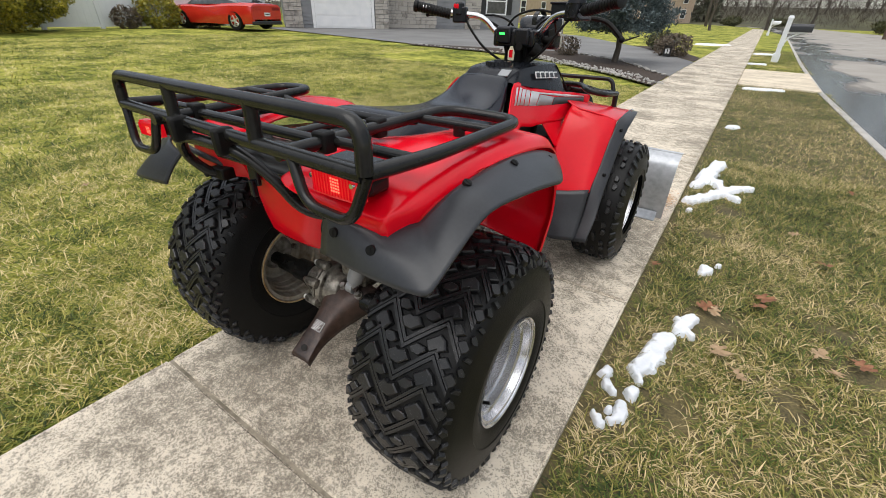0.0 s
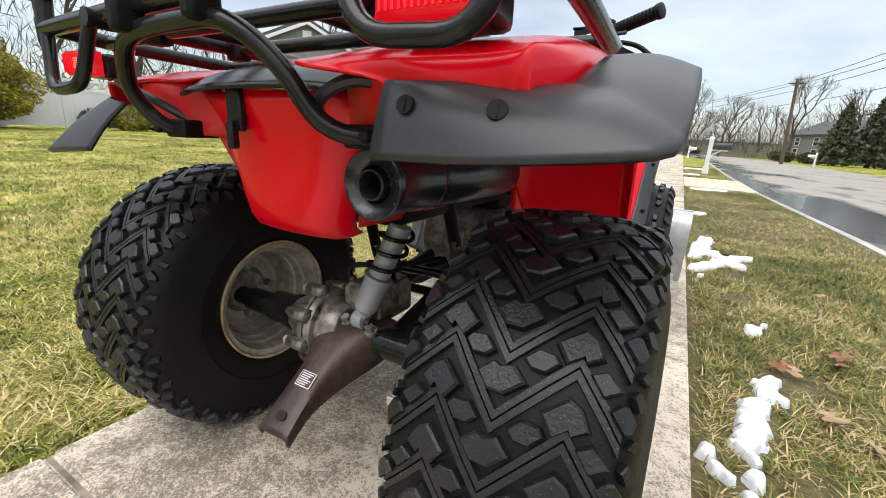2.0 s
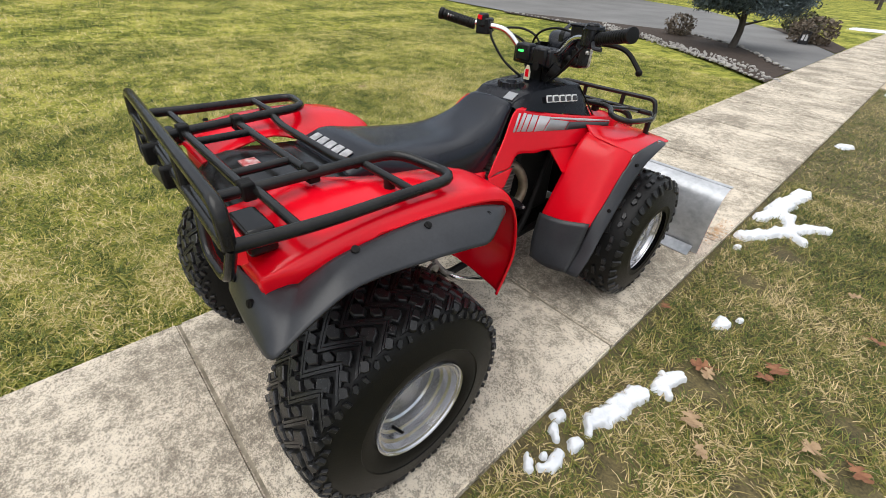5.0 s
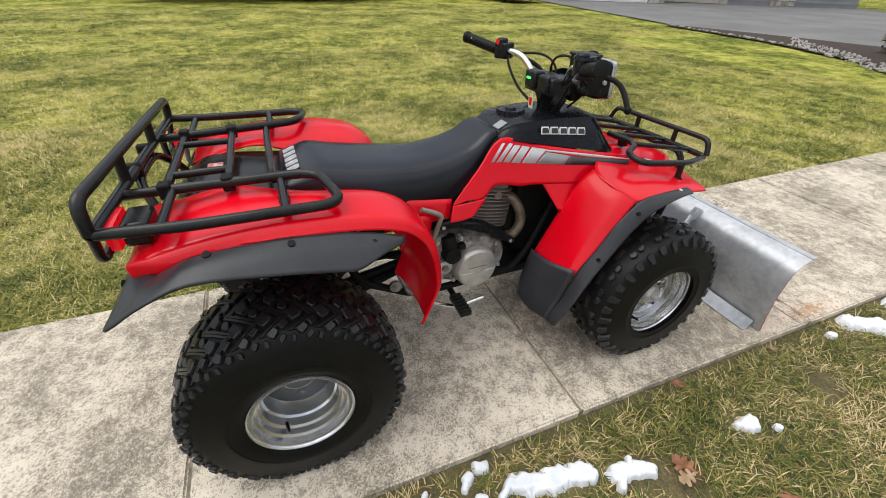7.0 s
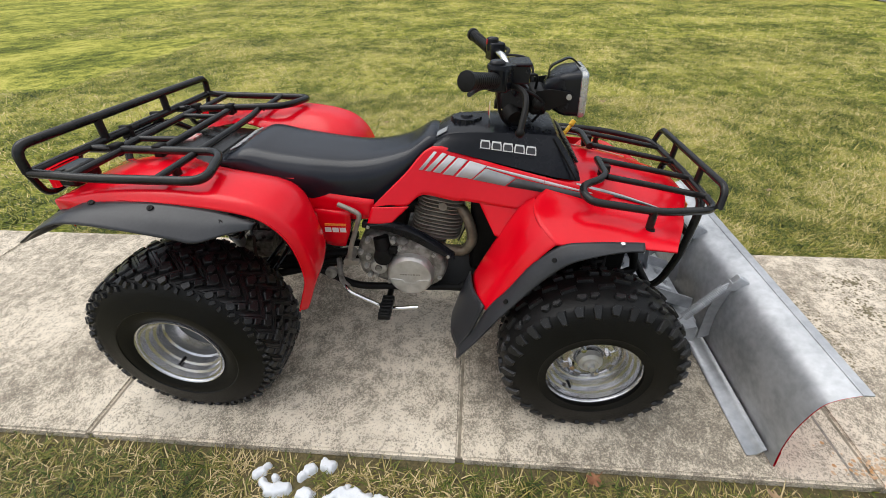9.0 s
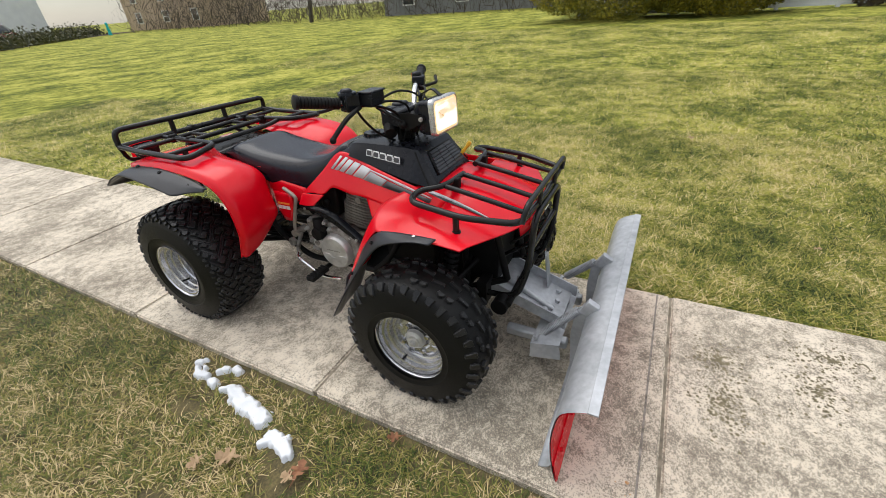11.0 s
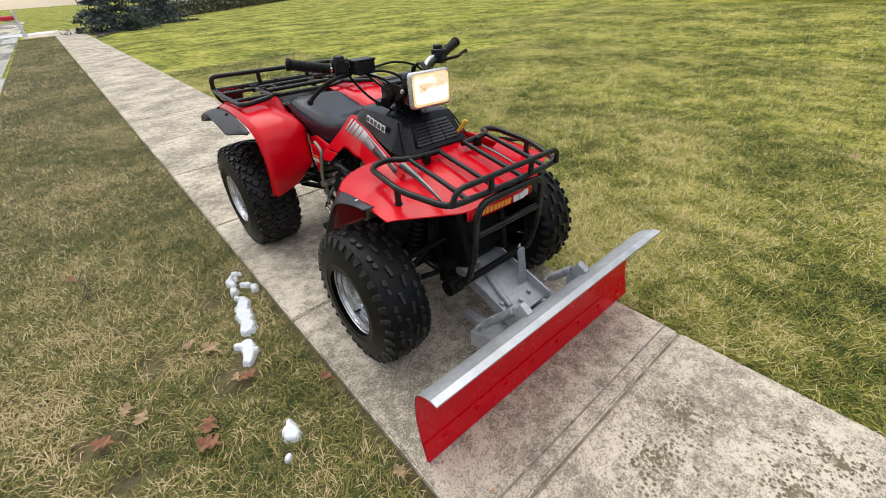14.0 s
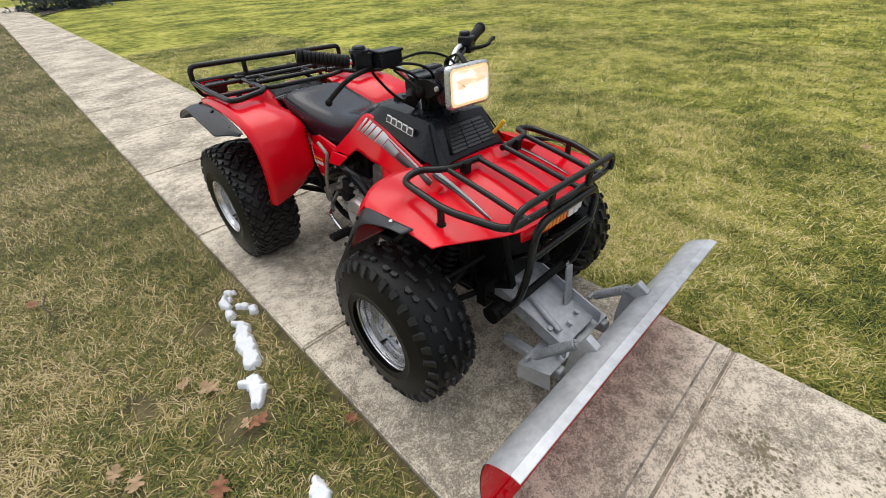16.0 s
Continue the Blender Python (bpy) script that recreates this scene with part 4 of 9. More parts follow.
# rear fenders: a strip that runs over the tyre and down in front of it
def rear_fender(s):
    bm = bmesh.new()
    back = 0.0 if s > 0 else 0.026
    crop = (0.040, 0.040, 0.030, 0.010) if s < 0 else ()  # the far tail corner is shorter
    spine = [(-1.116, 0.668, 0.292, 0.404), (-1.127, 0.703, 0.268, 0.408), (-1.115, 0.728, 0.150, 0.412), (-1.04, 0.752, 0.150, 0.431), (-0.90, 0.768, 0.155, 0.436), (-0.72, 0.766, 0.165, 0.440), (-0.56, 0.740, 0.170, 0.440), (-0.482, 0.690, 0.172, 0.438), (-0.440, 0.610, 0.180, 0.436), (-0.428, 0.500, 0.200, 0.436), (-0.450, 0.425, 0.215, 0.434), (-0.474, 0.362, 0.235, 0.430)]
    if s < 0:
        spine = spine[2:]
    rows = []
    for i, (y, z, a, b) in enumerate(spine):
        p, q = spine[max(i - 1, 0)], spine[min(i + 1, len(spine) - 1)]
        ty, tz = q[0] - p[0], q[1] - p[1]
        k = math.hypot(ty, tz)
        ny, nz = -tz / k, ty / k
        w = b - a
        dip = max(0.0, min(1.0, (y + 0.90) / 0.14)) * (1 if z > 0.60 else 0.3)
        fw = max(0.0, min(1.0, (0.70 - z) / 0.12)) * (1 if y > -0.6 else 0)
        tail = 0.15 if y < -1.10 else 1.0
        drop = 0.030 if y < -0.98 else 0.0
        rows.append([Vector((s * (a + w * f), y + back + sum(crop[i:i + 1]) - ny * d - fw * 0.022 * (1 - f), z - nz * d + (1 - f) * (0.055 if i == len(spine) - 1 else 0.025 if i == len(spine) - 2 else 0))) for f, d in ((0, 0.010 * tail + 0.062 * dip), (0.14, 0.003 + 0.030 * dip), (0.45, 0), (0.82, 0.002), (0.94, 0.007 * tail), (1.0, 0.026 * tail))] )
        rows[-1].append(rows[-1][-1] + Vector((s * 0.001, 0.004 if drop else 0, -drop - 0.001)))
    bm_loft(bm, rows, 5, 4)
    f = part("rear_fender", bm, RED, bike, "glossy red plastic fender", thick=0.004)
    # black flare and mud flap
    bm = bmesh.new()
    edge = [((0.282, -1.132, 0.702), (0.278, -1.150, 0.634)), ((0.345, -1.128, 0.700), (0.40, -1.163, 0.638)), ((0.402, -1.104, 0.700), (0.506, -1.168, 0.650)), ((0.431, -1.070, 0.704), (0.520, -1.145, 0.664)), ((0.438, -1.035, 0.722), (0.523, -1.09, 0.696)), ((0.446, -0.98, 0.741), (0.522, -1.00, 0.722)), ((0.443, -0.82, 0.744), (0.524, -0.85, 0.706)), ((0.446, -0.72, 0.736), (0.524, -0.73, 0.684)), ((0.447, -0.655, 0.726), (0.522, -0.672, 0.674)), ((0.447, -0.60, 0.712), (0.494, -0.610, 0.682)), ((0.446, -0.545, 0.692), (0.462, -0.55, 0.682))]
    if s < 0:
        edge[:6] = [((0.300, -1.101, 0.690), (0.337, -1.147, 0.611)), ((0.340, -1.098, 0.694), (0.420, -1.150, 0.606)), ((0.385, -1.086, 0.700), (0.508, -1.146, 0.603)), ((0.415, -1.066, 0.704), (0.513, -1.110, 0.631)), ((0.435, -1.036, 0.716), (0.514, -1.073, 0.656)), ((0.446, -0.986, 0.735), (0.513, -1.026, 0.692))]
    rows = [[Vector((s * a[0], a[1] + back, a[2])), (Vector((s * a[0], a[1] + back, a[2])) * 0.45 + Vector((s * b[0], b[1] + back, b[2])) * 0.55) + Vector((0, 0, 0.006)), Vector((s * b[0], b[1] + back, b[2]))] for a, b in edge]
    for chunk in (rows[:4], rows[3:]):
        bm_loft(bm, chunk, 4, 4)
    bmesh.ops.remove_doubles(bm, verts=bm.verts, dist=0.0005)
    g = part("fender_flare", bm, PLASTIC, bike, "matt black plastic flare and mud flap", thick=0.005)
    for (x, y, z), nrm in (((0.312, -1.143, 0.680), (0.05, -1, 0.25)), ((0.396, -1.146, 0.676), (0.25, -1, 0.4)), ((0.455, -0.967, 0.744), (0.5, 0, 1)), ((0.463, -0.803, 0.738), (0.6, 0, 1)), ((0.470, -0.625, 0.704), (0.8, 0.1, 1)))[0 if s > 0 else 2:]:
        bm = bmesh.new()
        n_ = Vector((s * nrm[0], nrm[1], nrm[2])).normalized()
        p = Vector((s * x, y + back, z))
        bm_cyl(bm, p - n_ * 0.004, p + n_ * 0.0025, 0.0085, 0.008, 14)
        bm_box(bm, (-0.001, -0.006, 0.0022), (0.001, 0.006, 0.0034), Matrix.Translation(p) @ n_.to_track_quat("Z", "Y").to_matrix().to_4x4())
        part("rivet", bm, DARK, g, "black plastic fastener")
    # tail lamp
    bm = bmesh.new()
    bm_box(bm, (-0.047, -0.012, -0.026), (0.047, 0.040, 0.026))
    base = part("tail_lamp", bm, TUBE, bike, "black tail lamp body", bevel=0.008)
    base.matrix_basis = pose(0.328, -1.108, 0.770) if s > 0 else pose(-0.350, -1.080, 0.746, 0, 0, 6) @ Matrix.Diagonal((0.72, 0.9, 0.70, 1))
    bm = bmesh.new()
    bm_loft(bm, [[Vector((x * 0.050 * k, yy, z * 0.027 * k)) for x, z in ((-1, -0.7), (-0.85, -1), (0.85, -1), (1, -0.7), (1, 0.7), (0.85, 1), (-0.85, 1), (-1, 0.7), (-1, -0.7))] for yy, k in ((-0.008, 1.0), (-0.020, 1.0), (-0.026, 0.94), (-0.030, 0.7), (-0.031, 0.02))], 1, 2)
    lens = part("lens", bm, TAIL, base, "lit red ribbed lens")
    lens.location = (0, -0.010, 0)
    for i in range(13):
        bm = bmesh.new()
        bm_box(bm, (-0.040 + i * 0.0063, -0.0425, -0.0195), (-0.0370 + i * 0.0063, -0.0395, 0.0195))
        part("lens_rib", bm, TAIL, base)
    for i in range(4):
        for j in range(5):
            bm = bmesh.new()
            bm_box(bm, (0.001 + i * 0.0050, -0.0435, -0.012 + j * 0.0048), (0.0035 + i * 0.0050, -0.0418, -0.0095 + j * 0.0048))
            part("bulb_facet", bm, TAIL_HOT, base)
    for x in (-0.043, 0.043):
        bm = bmesh.new()
        bm_cyl(bm, (x, -0.034, 0.004), (x, -0.042, 0.004), 0.004, n=10)
        part("screw", bm, CHROME, base)
    return f


mirrored(rear_fender)

# tail section between the fenders
bm = bmesh.new()
rows = [[(-0.145, -1.03, 0.700), (-0.08, -1.045, 0.706), (0.09, -1.045, 0.706), (0.165, -1.03, 0.700)], [(-0.128, -1.005, 0.640), (-0.08, -1.03, 0.636), (0.09, -1.03, 0.636), (0.150, -1.005, 0.640)], [(-0.110, -0.97, 0.530), (-0.08, -1.01, 0.520), (0.07, -1.01, 0.520), (0.105, -0.97, 0.530)], [(-0.095, -0.94, 0.503), (-0.07, -0.98, 0.495), (0.07, -0.98, 0.495), (0.095, -0.94, 0.503)]]
bm_loft(bm, rows, 3, 4)
part("tail_panel", bm, RED, bike, "red plastic tool box panel", thick=0.004)
for s in (1, -1):
    bm = bmesh.new()
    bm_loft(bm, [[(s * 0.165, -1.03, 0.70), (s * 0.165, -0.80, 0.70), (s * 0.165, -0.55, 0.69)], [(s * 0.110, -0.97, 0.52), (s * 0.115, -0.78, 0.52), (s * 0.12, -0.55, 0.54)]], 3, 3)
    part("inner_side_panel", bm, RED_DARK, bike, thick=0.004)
bm = bmesh.new()
bm_loft(bm, [[(-0.16, -1.062, 0.700), (-0.08, -1.070, 0.706), (0.08, -1.070, 0.706), (0.17, -1.062, 0.700)], [(-0.16, -1.054, 0.712), (-0.08, -1.062, 0.718), (0.08, -1.062, 0.718), (0.17, -1.054, 0.712)], [(-0.165, -0.98, 0.742), (-0.08, -0.98, 0.750), (0.08, -0.98, 0.750), (0.165, -0.98, 0.742)], [(-0.165, -0.79, 0.728), (-0.08, -0.79, 0.734), (0.08, -0.79, 0.734), (0.165, -0.79, 0.728)]], 4, 4)
tray = part("tail_tray", bm, TUBE, bike, "black plastic tray behind the seat", thick=0.006)
bm = bmesh.new()
bm_box(bm, (-0.04, -0.99, 0.750), (0.02, -0.95, 0.7555))
part("warning_label", bm, pbr("red_label", (0.45, 0.05, 0.05), (0.6, 0.5, 0.48), scale=60, rough=0.5), tray, "small red and white warning label")
bm = bmesh.new()
bm_box(bm, (-0.020, -1.065, 0.640), (0.012, -1.055, 0.700))
bm_box(bm, (-0.010, -1.075, 0.615), (0.004, -1.062, 0.655))
part("latch", bm, COWL, bike, "black rubber strap latch", bevel=0.003).location = (-0.045, 0.012, 0.012)

for s in (1, -1):
    bm = bmesh.new()
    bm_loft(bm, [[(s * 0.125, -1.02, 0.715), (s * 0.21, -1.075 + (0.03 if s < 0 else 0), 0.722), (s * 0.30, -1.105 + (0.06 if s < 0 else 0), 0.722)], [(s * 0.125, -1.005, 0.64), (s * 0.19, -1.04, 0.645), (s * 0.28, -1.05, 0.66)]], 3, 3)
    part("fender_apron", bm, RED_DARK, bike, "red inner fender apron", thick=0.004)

# seat
bm = bmesh.new()
prof = [(-0.095, 0.798, 0.085, 0.770), (-0.130, 0.806, 0.100, 0.745), (-0.20, 0.764, 0.124, 0.668), (-0.29, 0.738, 0.142, 0.606), (-0.38, 0.730, 0.154, 0.598), (-0.50, 0.740, 0.164, 0.615), (-0.62, 0.757, 0.166, 0.650), (-0.68, 0.770, 0.164, 0.670), (-0.712, 0.772, 0.160, 0.690), (-0.735, 0.766, 0.156, 0.700), (-0.79, 0.744, 0.148, 0.715), (-0.80, 0.735, 0.144, 0.715)]
rows = [[(-w, y, zb), (-w * 1.02, y, zb + (zt - zb) * 0.45), (-w * 0.92, y, zb + (zt - zb) * 0.80), (-w * 0.66, y, zt - 0.003), (0, y, zt), (w * 0.66, y, zt - 0.003), (w * 0.92, y, zb + (zt - zb) * 0.80), (w * 1.02, y, zb + (zt - zb) * 0.45), (w, y, zb)] for y, zt, w, zb in prof]
g = bm_loft(bm, rows, 4, 3)
bm.faces.new(g[0])
bm.faces.new(g[-1][::-1])
seat = part("seat", bm, VINYL, bike, "black vinyl bench seat with a dipped middle")
for i, w in enumerate((0.018, 0.018, 0.018, 0.018, 0.018)):
    bm = bmesh.new()
    place = lambda u, v, h, i=i: Vector((-0.080 + i * 0.040 + u, -0.763 + v * 0.93 - h * 0.37, 0.7555 + v * 0.37 + h * 0.93))
    bm_prism(bm, [(-0.0155, -0.018), (0.0115, -0.018), (0.0155, -0.010), (0.0155, 0.020), (-0.0115, 0.020), (-0.0155, 0.012)], place, 0.0022)
    part("seat_mark", bm, SEAT_PRINT, seat, "silver printed mark")

# side panels and stripes
def side_x(y, z):
    return 0.126 + (0.77 - z) * 0.36 + max(0.0, y) * 0.20


def side_skin(name, s, upper, lower, lift, material, parent, label="", thick=0.004):
    """A strip lying on the bike's flank between an upper and a lower line of (y, z)."""
    bm = bmesh.new()
    rows = [[Vector((s * (side_x(y1 + (y2 - y1) * f, z1 + (z2 - z1) * f) + lift), y1 + (y2 - y1) * f, z1 + (z2 - z1) * f)) for f in (0, 0.33, 0.66, 1)] for (y1, z1), (y2, z2) in zip(upper, lower)]
    bm_loft(bm, rows, 4, 3)
    return part(name, bm, material, parent, label, thick=thick)


def decal(s, upper, lower, material, parent, label=""):
    """A thin print that follows the flank."""
    bm = bmesh.new()
    g = []
    for i in range(9):
        u, row = i / 8, []
        for line in (upper, lower):
            (y1, z1), (y2, z2) = line
            y, z = y1 + (y2 - y1) * u, z1 + (z2 - z1) * u
            row.append(bm.verts.new((s * (side_x(y, z) + 0.0022), y, z)))
        g.append(row)
    for a, b in zip(g, g[1:]):
        bm.faces.new((a[0], a[1], b[1], b[0]))
    return part("stripe", bm, material, parent, label, thick=0.0014)


def side_panel(s):
    top = [(-0.302, 0.606), (-0.270, 0.637), (-0.200, 0.702), (-0.112, 0.784), (0.0, 0.757), (0.05, 0.749), (0.12, 0.737), (0.22, 0.722), (0.30, 0.711), (0.42, 0.690)]
    low = [(-0.300, 0.602), (-0.250, 0.610), (-0.192, 0.610), (-0.142, 0.643), (-0.05, 0.629), (0.0, 0.627), (0.06, 0.625), (0.17, 0.622), (0.28, 0.640), (0.40, 0.668)]
    p = side_skin("side_panel", s, top, low, 0, RED, bike, "glossy red tank side panel")
    side_skin("lower_panel", s, [(-0.305, 0.604), (-0.245, 0.607), (-0.184, 0.610)], [(-0.320, 0.556), (-0.282, 0.555), (-0.240, 0.560)], 0.006, RED, p)
    side_skin("front_panel", s, [(0.035, 0.628), (0.10, 0.627), (0.185, 0.626)], [(0.088, 0.535), (0.104, 0.530), (0.120, 0.525)], -0.002, RED, p)
    bm = bmesh.new()
    bm_loft(bm, [[(s * 0.160, -0.53, 0.650), (s * 0.164, -0.42, 0.632), (s * 0.170, -0.30, 0.620)], [(s * 0.172, -0.53, 0.54), (s * 0.176, -0.42, 0.548), (s * 0.180, -0.31, 0.556)]], 3, 4)
    part("seat_base_panel", bm, RED, p, thick=0.004)
    for up, lo in ((((-0.107, 0.770), (-0.097, 0.768)), ((-0.154, 0.717), (-0.142, 0.716))), (((-0.081, 0.767), (-0.067, 0.763)), ((-0.135, 0.714), (-0.117, 0.713))), (((-0.062, 0.760), (-0.039, 0.755)), ((-0.110, 0.712), (-0.087, 0.708))), (((-0.032, 0.754), (-0.003, 0.747)), ((-0.080, 0.706), (-0.047, 0.702))), (((0.004, 0.746), (0.056, 0.736)), ((-0.040, 0.700), (0.010, 0.694)))):
        decal(s, up, lo, SILVER, p, "silver stripe decal")
    decal(s, ((0.057, 0.7355), (0.225, 0.7125)), ((0.051, 0.731), (0.225, 0.7030)), SILVER, p)
    decal(s, ((0.226, 0.7123), (0.36, 0.692)), ((0.226, 0.7030), (0.36, 0.689)), SILVER, p)
    decal(s, ((0.053, 0.7285), (0.143, 0.7110)), ((0.014, 0.6935), (0.112, 0.6850)), GREY_DECAL, p)
    decal(s, ((0.146, 0.7100), (0.36, 0.686)), ((0.116, 0.6850), (0.35, 0.672)), BLACK_DECAL, p)
    return p


mirrored(side_panel)

# tank cover and front cowl
bm = bmesh.new()
prof = [(-0.110, 0.792, 0.084, 0.776, 0.118), (-0.06, 0.820, 0.102, 0.770, 0.127), (0.03, 0.828, 0.112, 0.754, 0.138), (0.14, 0.828, 0.120, 0.736, 0.160), (0.235, 0.825, 0.125, 0.719, 0.174), (0.268, 0.812, 0.126, 0.712, 0.174), (0.338, 0.712, 0.136, 0.694, 0.156)]
rows = [[(-wb, y, zb), (-wb + (wb - wt) * 0.5, y, (zb + zt) / 2), (-wt, y, zt - 0.010), (-wt * 0.86, y, zt), (0, y, zt + 0.005), (wt * 0.86, y, zt), (wt, y, zt - 0.010), (wb - (wb - wt) * 0.5, y, (zb + zt) / 2), (wb, y, zb)] for y, zt, wt, zb, wb in prof]
g = bm_loft(bm, rows, 3, 2)
bm.faces.new(g[-1][::-1])
cowl = part("tank_cover", bm, COWL, bike, "satin black plastic tank cover", angle=24)
# dark sheet on the closed cowl paints the shade between the louvres
bm = bmesh.new()
bm_loft(bm, [[(-0.088, 0.2775, 0.808), (0.088, 0.2775, 0.808)], [(-0.112, 0.330, 0.733), (0.112, 0.330, 0.733)]], 1, 1)
part("grille_back", bm, DARK, cowl, "dark sheet painted as the shade behind the grille", thick=-0.002)
for i in range(7):
    f = i / 6
    z, y = 0.798 - 0.062 * f, 0.2845 + 0.044 * f
    for c in (-1, 0, 1):
        k = 0.082 + 0.022 * f
        bm = bmesh.new()
        bm_box(bm, (c * k * 0.68 - k * 0.32, -0.007, -0.0030), (c * k * 0.68 + k * 0.32, 0.005, 0.0030))
        v = part("vent_louvre", bm, PLASTIC, cowl)
        v.matrix_basis = pose(0, y + 0.002, z, -35, 0, 0)
for s in (1, -1):
    bm = bmesh.new()
    bm_tube(bm, [(s * 0.128, 0.246, 0.816), (s * 0.146, 0.275, 0.775), (s * 0.170, 0.322, 0.706)], 0.003, 6, 0)
    part("cowl_seam", bm, DARK, cowl)
    # block marks where the maker's name stands
    for i in range(5):
        y0 = 0.048 + i * 0.0335
        zz = 0.798 - (y0 - 0.04) * 0.075
        fl = lambda y, z: 0.1315 + (y - 0.03) * 0.115 + (0.80 - z) * 0.33
        for w, h, o, m in ((0.0150, 0.0115, 0.0, WHITE), (0.0115, 0.0080, 0.0016, BLACK_DECAL)):
            bm = bmesh.new()
            place = lambda u, v, hh, y0=y0, zz=zz, o=o: Vector((s * (fl(y0 + u, zz + v) + o + hh), y0 + u, zz + v - u * 0.06))
            bm_prism(bm, [(-w, -h), (w, -h), (w, h * 0.2), (w * 0.85, h), (-w * 0.85, h), (-w, h * 0.2)], place, 0.003)
            part("tank_mark", bm, m, cowl, "white-edged printed mark")
bm = bmesh.new()
bm_cyl(bm, (0, -0.012, 0.818), (0, -0.012, 0.840), 0.046, 0.043, 28)
bm_cyl(bm, (0, -0.012, 0.840), (0, -0.012, 0.846), 0.020, 0.018, 20)
for i in range(12):
    a = 2 * math.pi * i / 12
    bm_cyl(bm, (0.044 * math.cos(a), -0.012 + 0.044 * math.sin(a), 0.821), (0.042 * math.cos(a), -0.012 + 0.042 * math.sin(a), 0.839), 0.007, n=8)
part("fuel_cap", bm, COWL, cowl, "black ribbed fuel cap")
bm = bmesh.new()
bm_box(bm, (0.044, -0.020, -0.001), (0.084, 0.016, 0.0015), Matrix.Translation((0, -0.084, 0.8115)) @ pose(0, 0, 0, 29, 0, 0))
part("tank_label", bm, GREY_DECAL, cowl, "small silver label")

# front deck and fenders
bm = bmesh.new()
cols = [(0.0, 0.29, 0.712, 0.690, 0.628), (0.10, 0.29, 0.710, 0.688, 0.624), (0.17, 0.26, 0.700, 0.662, 0.606), (0.25, 0.195, 0.676, 0.630, 0.612), (0.33, 0.192, 0.662, 0.590, 0.618), (0.385, 0.215, 0.646, 0.562, 0.622), (0.412, 0.238, 0.630, 0.550, 0.620)]
cols = [(-a, *r) for a, *r in cols[:0:-1]] + cols
rows = [[Vector((x, yb + (yf - yb) * f, zb + (zf - zb) * f + 0.016 * math.sin(math.pi * f) * (1 if abs(x) < 0.36 else 0.4))) for x, yb, zb, yf, zf in cols] for f in (0, 0.25, 0.5, 0.75, 0.95, 1)]
bm_loft(bm, rows, 4, 4)
deck = part("front_fender", bm, RED, bike, "glossy red one-piece front fender", thick=0.005)


def front_leg(s):
    bm = bmesh.new()
    rows = [[(0.235, 0.196, 0.678), (0.30, 0.196, 0.668), (0.37, 0.210, 0.652), (0.412, 0.240, 0.632)], [(0.228, 0.150, 0.630), (0.30, 0.155, 0.622), (0.375, 0.172, 0.606), (0.414, 0.200, 0.586)], [(0.218, 0.085, 0.500), (0.30, 0.095, 0.500), (0.375, 0.110, 0.498), (0.410, 0.140, 0.490)], [(0.208, 0.022, 0.356), (0.30, 0.030, 0.362), (0.37, 0.044, 0.370), (0.402, 0.066, 0.380)]]
    bm_loft(bm, [[(s * x, y, z) for x, y, z in r] for r in rows], 5, 4)
    p = part("fender_leg", bm, RED, deck, thick=0.004)
    bm = bmesh.new()
    edge = [((0.402, 0.465, 0.640), (0.438, 0.455, 0.636)), ((0.415, 0.41, 0.648), (0.450, 0.405, 0.642)), ((0.418, 0.32, 0.646), (0.454, 0.325, 0.622)), ((0.414, 0.25, 0.630), (0.452, 0.265, 0.592)), ((0.412, 0.185, 0.568), (0.450, 0.205, 0.530)), ((0.408, 0.125, 0.470), (0.450, 0.145, 0.450)), ((0.402, 0.072, 0.390), (0.450, 0.09, 0.372)), ((0.400, 0.03, 0.29), (0.452, 0.035, 0.290)), ((0.396, -0.022, 0.198), (0.444, -0.020, 0.206))]
    bm_loft(bm, [[(s * x, y, z) for x, y, z in ((a), tuple((a[i] + b[i]) / 2 + (0.006 if i == 0 else 0) for i in range(3)), (b))] for a, b in edge], 4, 3)
    g = part("fender_flare", bm, PLASTIC, bike, "matt black plastic flare", thick=0.005)
    bm = bmesh.new()
    bm_loft(bm, [[(s * x, y, z) for x, y, z in r] for r in ([(0.205, 0.015, 0.375), (0.30, 0.024, 0.380), (0.402, 0.058, 0.395)], [(0.215, -0.02, 0.28), (0.31, -0.012, 0.28), (0.402, 0.022, 0.285)], [(0.235, -0.045, 0.205), (0.32, -0.045, 0.196), (0.398, -0.020, 0.200)])], 4, 4)
    part("mud_flap", bm, PLASTIC, bike, "black plastic mud flap behind the front wheel", thick=0.005)
    for p3, n3 in (((0.428, 0.40, 0.648), (0.2, 0, 1)), ((0.436, 0.235, 0.598), (0.8, -0.4, 0.5)), ((0.434, 0.12, 0.445), (0.9, -0.5, 0.3))):
        bm = bmesh.new()
        n_ = Vector((s * n3[0], n3[1], n3[2])).normalized()
        q = Vector((s * p3[0], p3[1], p3[2]))
        bm_cyl(bm, q - n_ * 0.004, q + n_ * 0.005, 0.007, 0.006, 10)
        part("rivet", bm, CHROME if p3[1] > 0.3 else DARK, g, "fender screw")
    return p


mirrored(front_leg)


def deck_z(x, y):
    """Height of the front fender's skin."""
    x = abs(x)
    half = [c for c in cols if c[0] >= 0]
    yb, zb, yf, zf = [float(np.interp(x, [c[0] for c in half], [c[k] for c in half])) for k in (1, 2, 3, 4)]
    f = (y - yb) / (yf - yb)
    return zb + (zf - zb) * f + 0.016 * math.sin(math.pi * max(0.0, min(1.0, f)))


